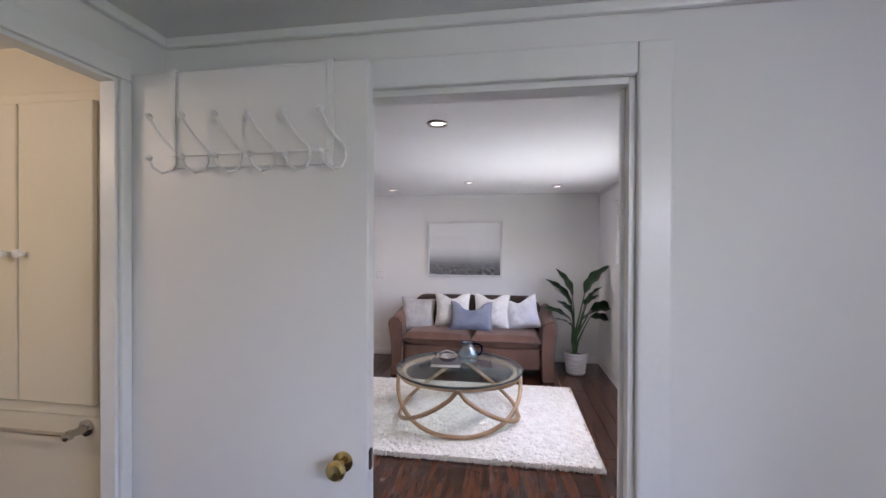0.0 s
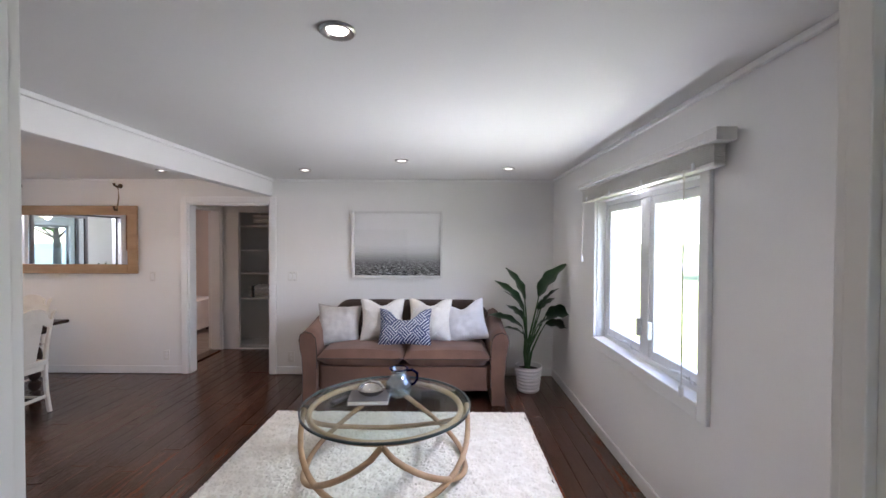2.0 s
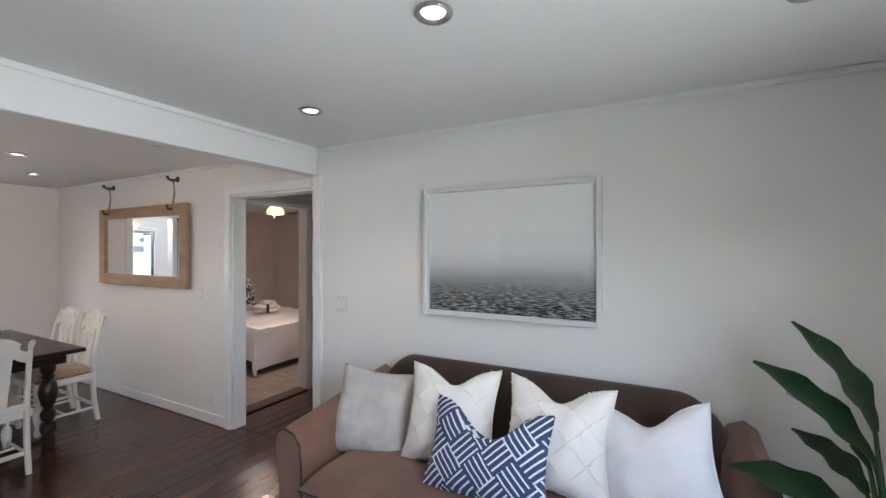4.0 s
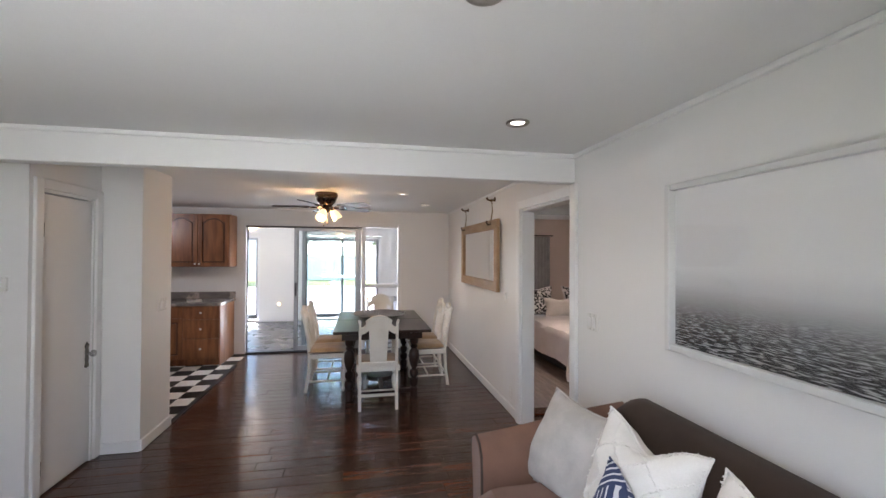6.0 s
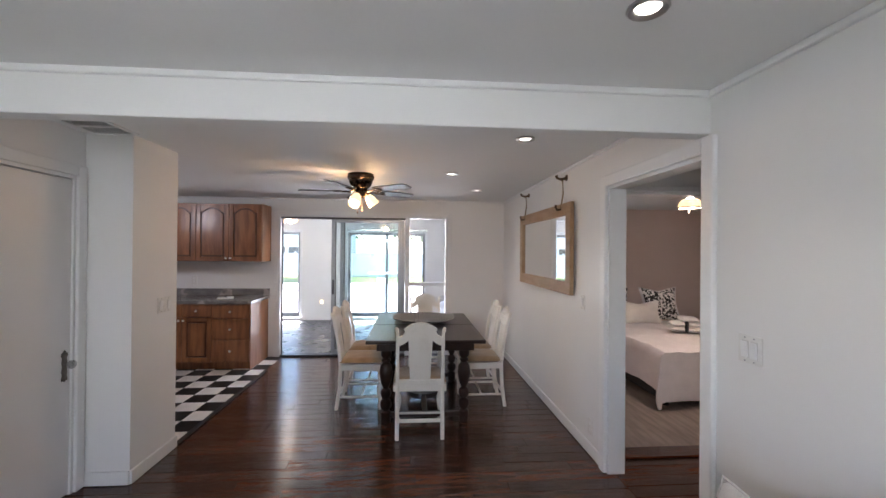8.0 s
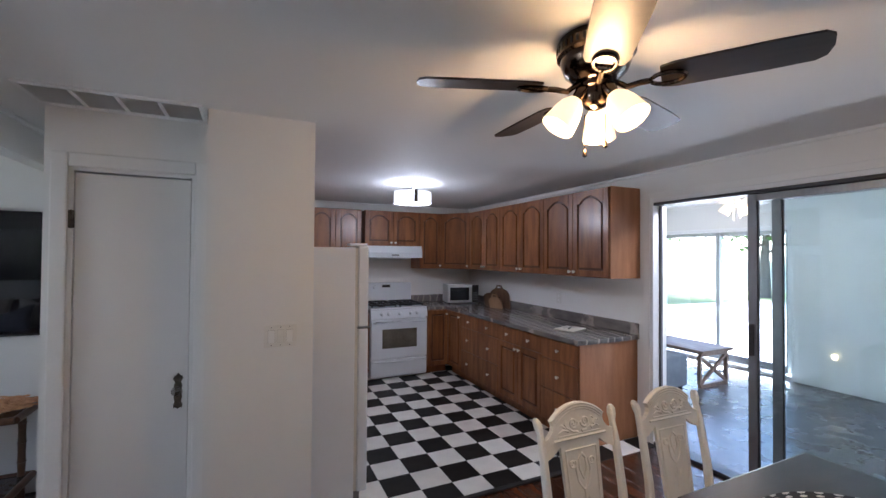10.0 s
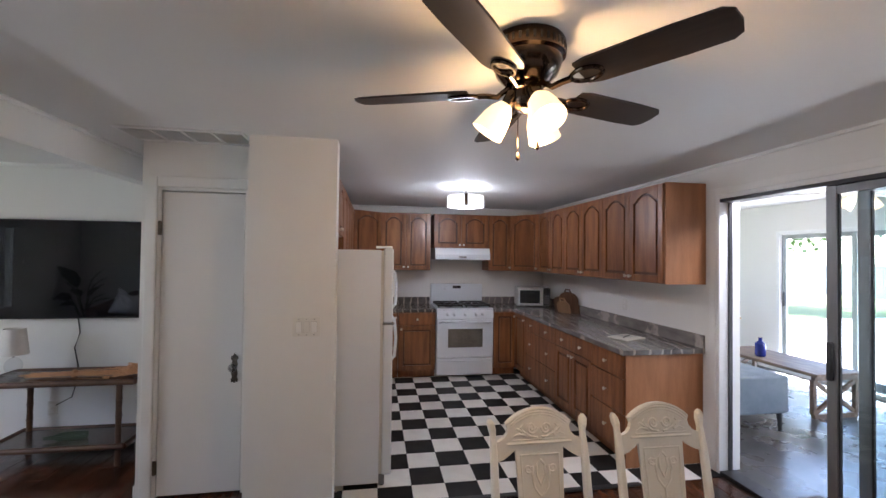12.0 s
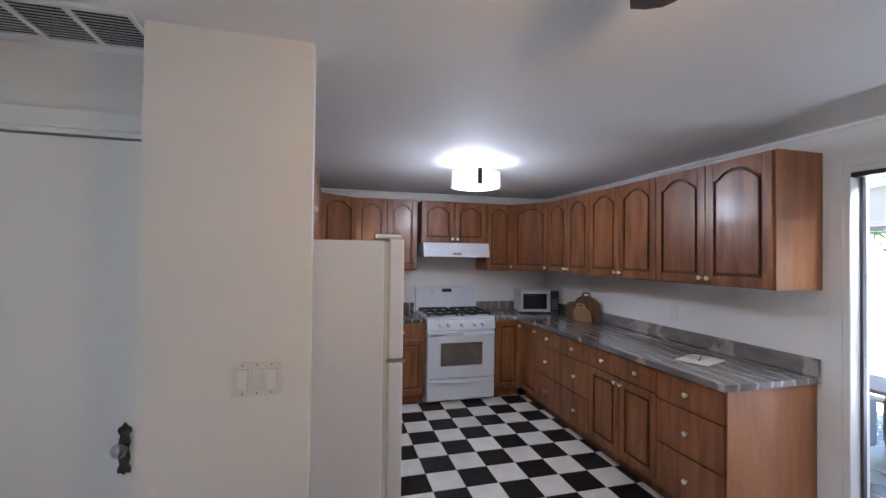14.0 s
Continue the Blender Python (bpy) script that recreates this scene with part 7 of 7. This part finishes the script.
for k, (x, y, h, r) in enumerate(((-24, -12, 7, 3.0), (-30, -7, 8, 3.2), (-38, -20, 9, 3.6), (-34, 3, 8, 3.4), (-45, -2, 10, 4), (-40, 10, 9, 4), (-19, -16, 6, 2.6), (24.5, 4, 8, 3.0), (30, 12, 9, 3.5), (28, -4, 7, 2.8), (34, 22, 9, 3.6), (15, 13, 6.5, 2.4))):
    tree(x, y, h, r, 60 + k)
SIDING = surf("pale_lap_siding", (0.62, 0.62, 0.60), (0.56, 0.56, 0.54), 2, 0.7, stretch=(1, 1, 8))
ROOF = surf("grey_shingle_roof", (0.16, 0.15, 0.15), (0.10, 0.10, 0.10), 3, 0.85, bump=0.3)
DARKG = surf("dark_window_glass", (0.05, 0.06, 0.07), rough=0.1)


def house(x, y, w, d, h, turn, storeys=2):
    o = thing("neighbour_house", pose(x, y, -0.22, 0, 0, turn), "pale sided house with a grey gabled roof", "house", "neighbour houses")
    part("wall", boxes((-w / 2, w / 2, -d / 2, d / 2, 0, h)), SIDING, o)
    part("roof", slab([(-d / 2 - 0.5, h), (d / 2 + 0.5, h), (0, h + d * 0.28)], w + 0.8, "x", at=(-w / 2 - 0.4, 0, 0)), ROOF, o)
    for s in range(storeys):
        for k in range(4):
            u = -w / 2 + w * (k + 0.5) / 4
            for f in (-1, 1):
                wd = part("window", boxes((u - 0.6, u + 0.6, f * (d / 2) - 0.03, f * (d / 2) + 0.05 * f, 0.9 + 2.7 * s, 2.2 + 2.7 * s), bevel=0.02), TRIM, o)
                part("pane", boxes((u - 0.5, u + 0.5, f * (d / 2 + 0.06) - 0.005, f * (d / 2 + 0.06) + 0.005, 1.0 + 2.7 * s, 2.1 + 2.7 * s)), DARKG, wd)
    part("door", boxes((-0.5, 0.5, -d / 2 - 0.06, -d / 2, 0, 2.1)), BARK, o)


house(-46, -14, 11, 8, 5.4, 82)
house(-50, 6, 12, 8, 3.0, 95, 1)
house(42, -8, 13, 8, 3.0, 90, 1)
house(40, 22, 12, 8, 3.0, 90, 1)
WOODF = surf("grey_fence_wood", (0.60, 0.58, 0.55), (0.50, 0.48, 0.45), 3, 0.85, stretch=(4, 4, 1))
fe = thing("garden_fence", pose(-27, 0, -0.22), "pale weathered wooden fence at the end of the garden", "fence")
for k in range(13):
    part("post", boxes((-0.05, 0.05, -30 + 3 * k, -29.9 + 3 * k, 0, 1.7)), WOODF, fe)
for k in range(150):
    part("slat", boxes((-0.012, 0.012, -0.07, 0.07, 0.08, 1.6)), WOODF, fe, "", False, pose(0.06, -30 + 0.24 * k, 0)) if k == 0 else None
sl = [c for c in fe.children if c.name.startswith("slat")][0]
for k in range(1, 230):
    o = new("slat", sl.data)
    o.parent = fe
    o.matrix_basis = pose(0.06, -30 + 0.158 * k, 0)
pc = thing("patio_chair", pose(-10.6, -2.45, -0.12, 0, 0, 30), "white mesh patio chair standing outside", "chair")
part("seat", boxes((-0.25, 0.25, -0.25, 0.25, 0.40, 0.425), bevel=0.01), VINYL, pc)
part("backrest", boxes((-0.25, 0.25, 0.24, 0.265, 0.43, 0.95), bevel=0.01), VINYL, pc)
for a in (-0.23, 0.23):
    for b in (-0.23, 0.25):
        part("leg", cyl(bmesh.new(), (a, b, 0), (a, b, 0.41), 0.014, n=8), VINYL, pc)
RED = surf("red_car_paint", (0.45, 0.03, 0.025), (0.40, 0.025, 0.02), 2, 0.25, coat=0.6)


def car(x, y, turn, paint, label):
    o = thing("parked_car", pose(x, y, -0.205, 0, 0, turn), label, "car")
    part("body", slab([(-2.1, 0.35), (-2.15, 0.75), (-1.9, 0.9), (-1.0, 0.95), (2.0, 0.85), (2.15, 0.65), (2.1, 0.3), (1.7, 0.25), (-1.7, 0.25)], 1.7, "y", at=(0, -0.85, 0)), paint, o)
    part("cabin", slab([(-1.75, 0.92), (-1.3, 1.4), (0.1, 1.42), (0.9, 0.92)], 1.5, "y", at=(0, -0.75, 0)), paint, o)
    for s in (-1, 1):
        part("side_window", slab([(-1.55, 0.96), (-1.22, 1.34), (0.05, 1.36), (0.7, 0.96)], 0.02, "y", at=(0, s * 0.76 - 0.01, 0)), DARKG, o)
        for a in (-1.3, 1.35):
            w = part("wheel", cyl(bmesh.new(), (a, s * 0.87, 0.32), (a, s * 0.66, 0.32), 0.32, n=20), BLACK, o)
            part("rim", cyl(bmesh.new(), (a, s * 0.875, 0.32), (a, s * 0.86, 0.32), 0.2, n=16), ALU, w)
        part("headlight", boxes((2.05, 2.13, s * 0.6 - 0.15, s * 0.6 + 0.15, 0.6, 0.74), bevel=0.02), PANE, o)


car(17.2, 14.5, 88, RED, "red car parked at the street")

# ---- floor pieces ----


def pieces(parent, name, size, spots, material, gap=0.0006, chamfer=0.001, tilt=0.0):
    """Flat pieces, one object each, sharing a mesh per size."""
    cache = {}
    for (x, y, w, d) in spots:
        key = (round(w, 3), round(d, 3), material.name)
        if key not in cache:
            cache[key] = mesh_of(name, box(bmesh.new(), -w / 2 + gap, w / 2 - gap, -d / 2 + gap, d / 2 - gap, -0.012, 0.0, chamfer), material)
        o = new(name, cache[key])
        o.parent = parent
        o.matrix_basis = pose(x, y, -tilt * 0.004, tilt * random.uniform(-0.12, 0.12), tilt * random.uniform(-0.8, 0.8))


def planks(parent, x0, x1, y0, y1, material, w=0.127, lengths=(0.9, 1.2, 1.5), seed=1, cut=None):
    """Boards that run along y from x0 to x1, laid side by side along x from y1 down to y0."""
    rnd, spots, y = random.Random(seed), [], y1
    while y > y0 + 0.01:
        d = min(w, y - y0)
        a, b = x0, x1
        if cut:
            a, b = cut(y - d / 2, a, b)
        x = a - (rnd.random() * 0.6)
        while x < b - 0.02:
            L = rnd.choice(lengths)
            u, v = max(x, a), min(x + L, b)
            if v - u > 0.03:
                spots.append((y - d / 2, (u + v) / 2, d, v - u))
            x += L
        y -= d
    pieces(parent, "plank", None, spots, material, gap=0.0008, chamfer=0.0028, tilt=1.0)


floor_main = bpy.data.objects["floor_main"]
planks(floor_main, -4.56, 0.06, -5.66, 2.085, PLANK, seed=3, cut=lambda x, a, b: (-3.30, b) if x < -2.90 else (a, b))
planks(bpy.data.objects["floor_hall"], 0.06, 1.17, -2.50, -1.24, PLANK, seed=5)
TS = 0.235
white, black = [], []
for i in range(-10, 16):
    for j in range(-4, 16):
        x0, x1 = -3.39 - TS * (i + 1), -3.39 - TS * i
        y0, y1 = -3.735 - TS * (j + 1), -3.735 - TS * j
        x0, x1, y0, y1 = max(x0, -5.69), min(x1, -2.88 if y1 > -3.45 else -2.47), max(y0, -6.69), min(y1, -3.30)
        if x1 - x0 > 0.02 and y1 - y0 > 0.02:
            (black if (i + j) % 2 else white).append(((x0 + x1) / 2, (y0 + y1) / 2, x1 - x0, y1 - y0))
fk = bpy.data.objects["floor_kitchen"]
pieces(fk, "tile", None, white, TILE_W)
pieces(fk, "tile", None, black, TILE_B)
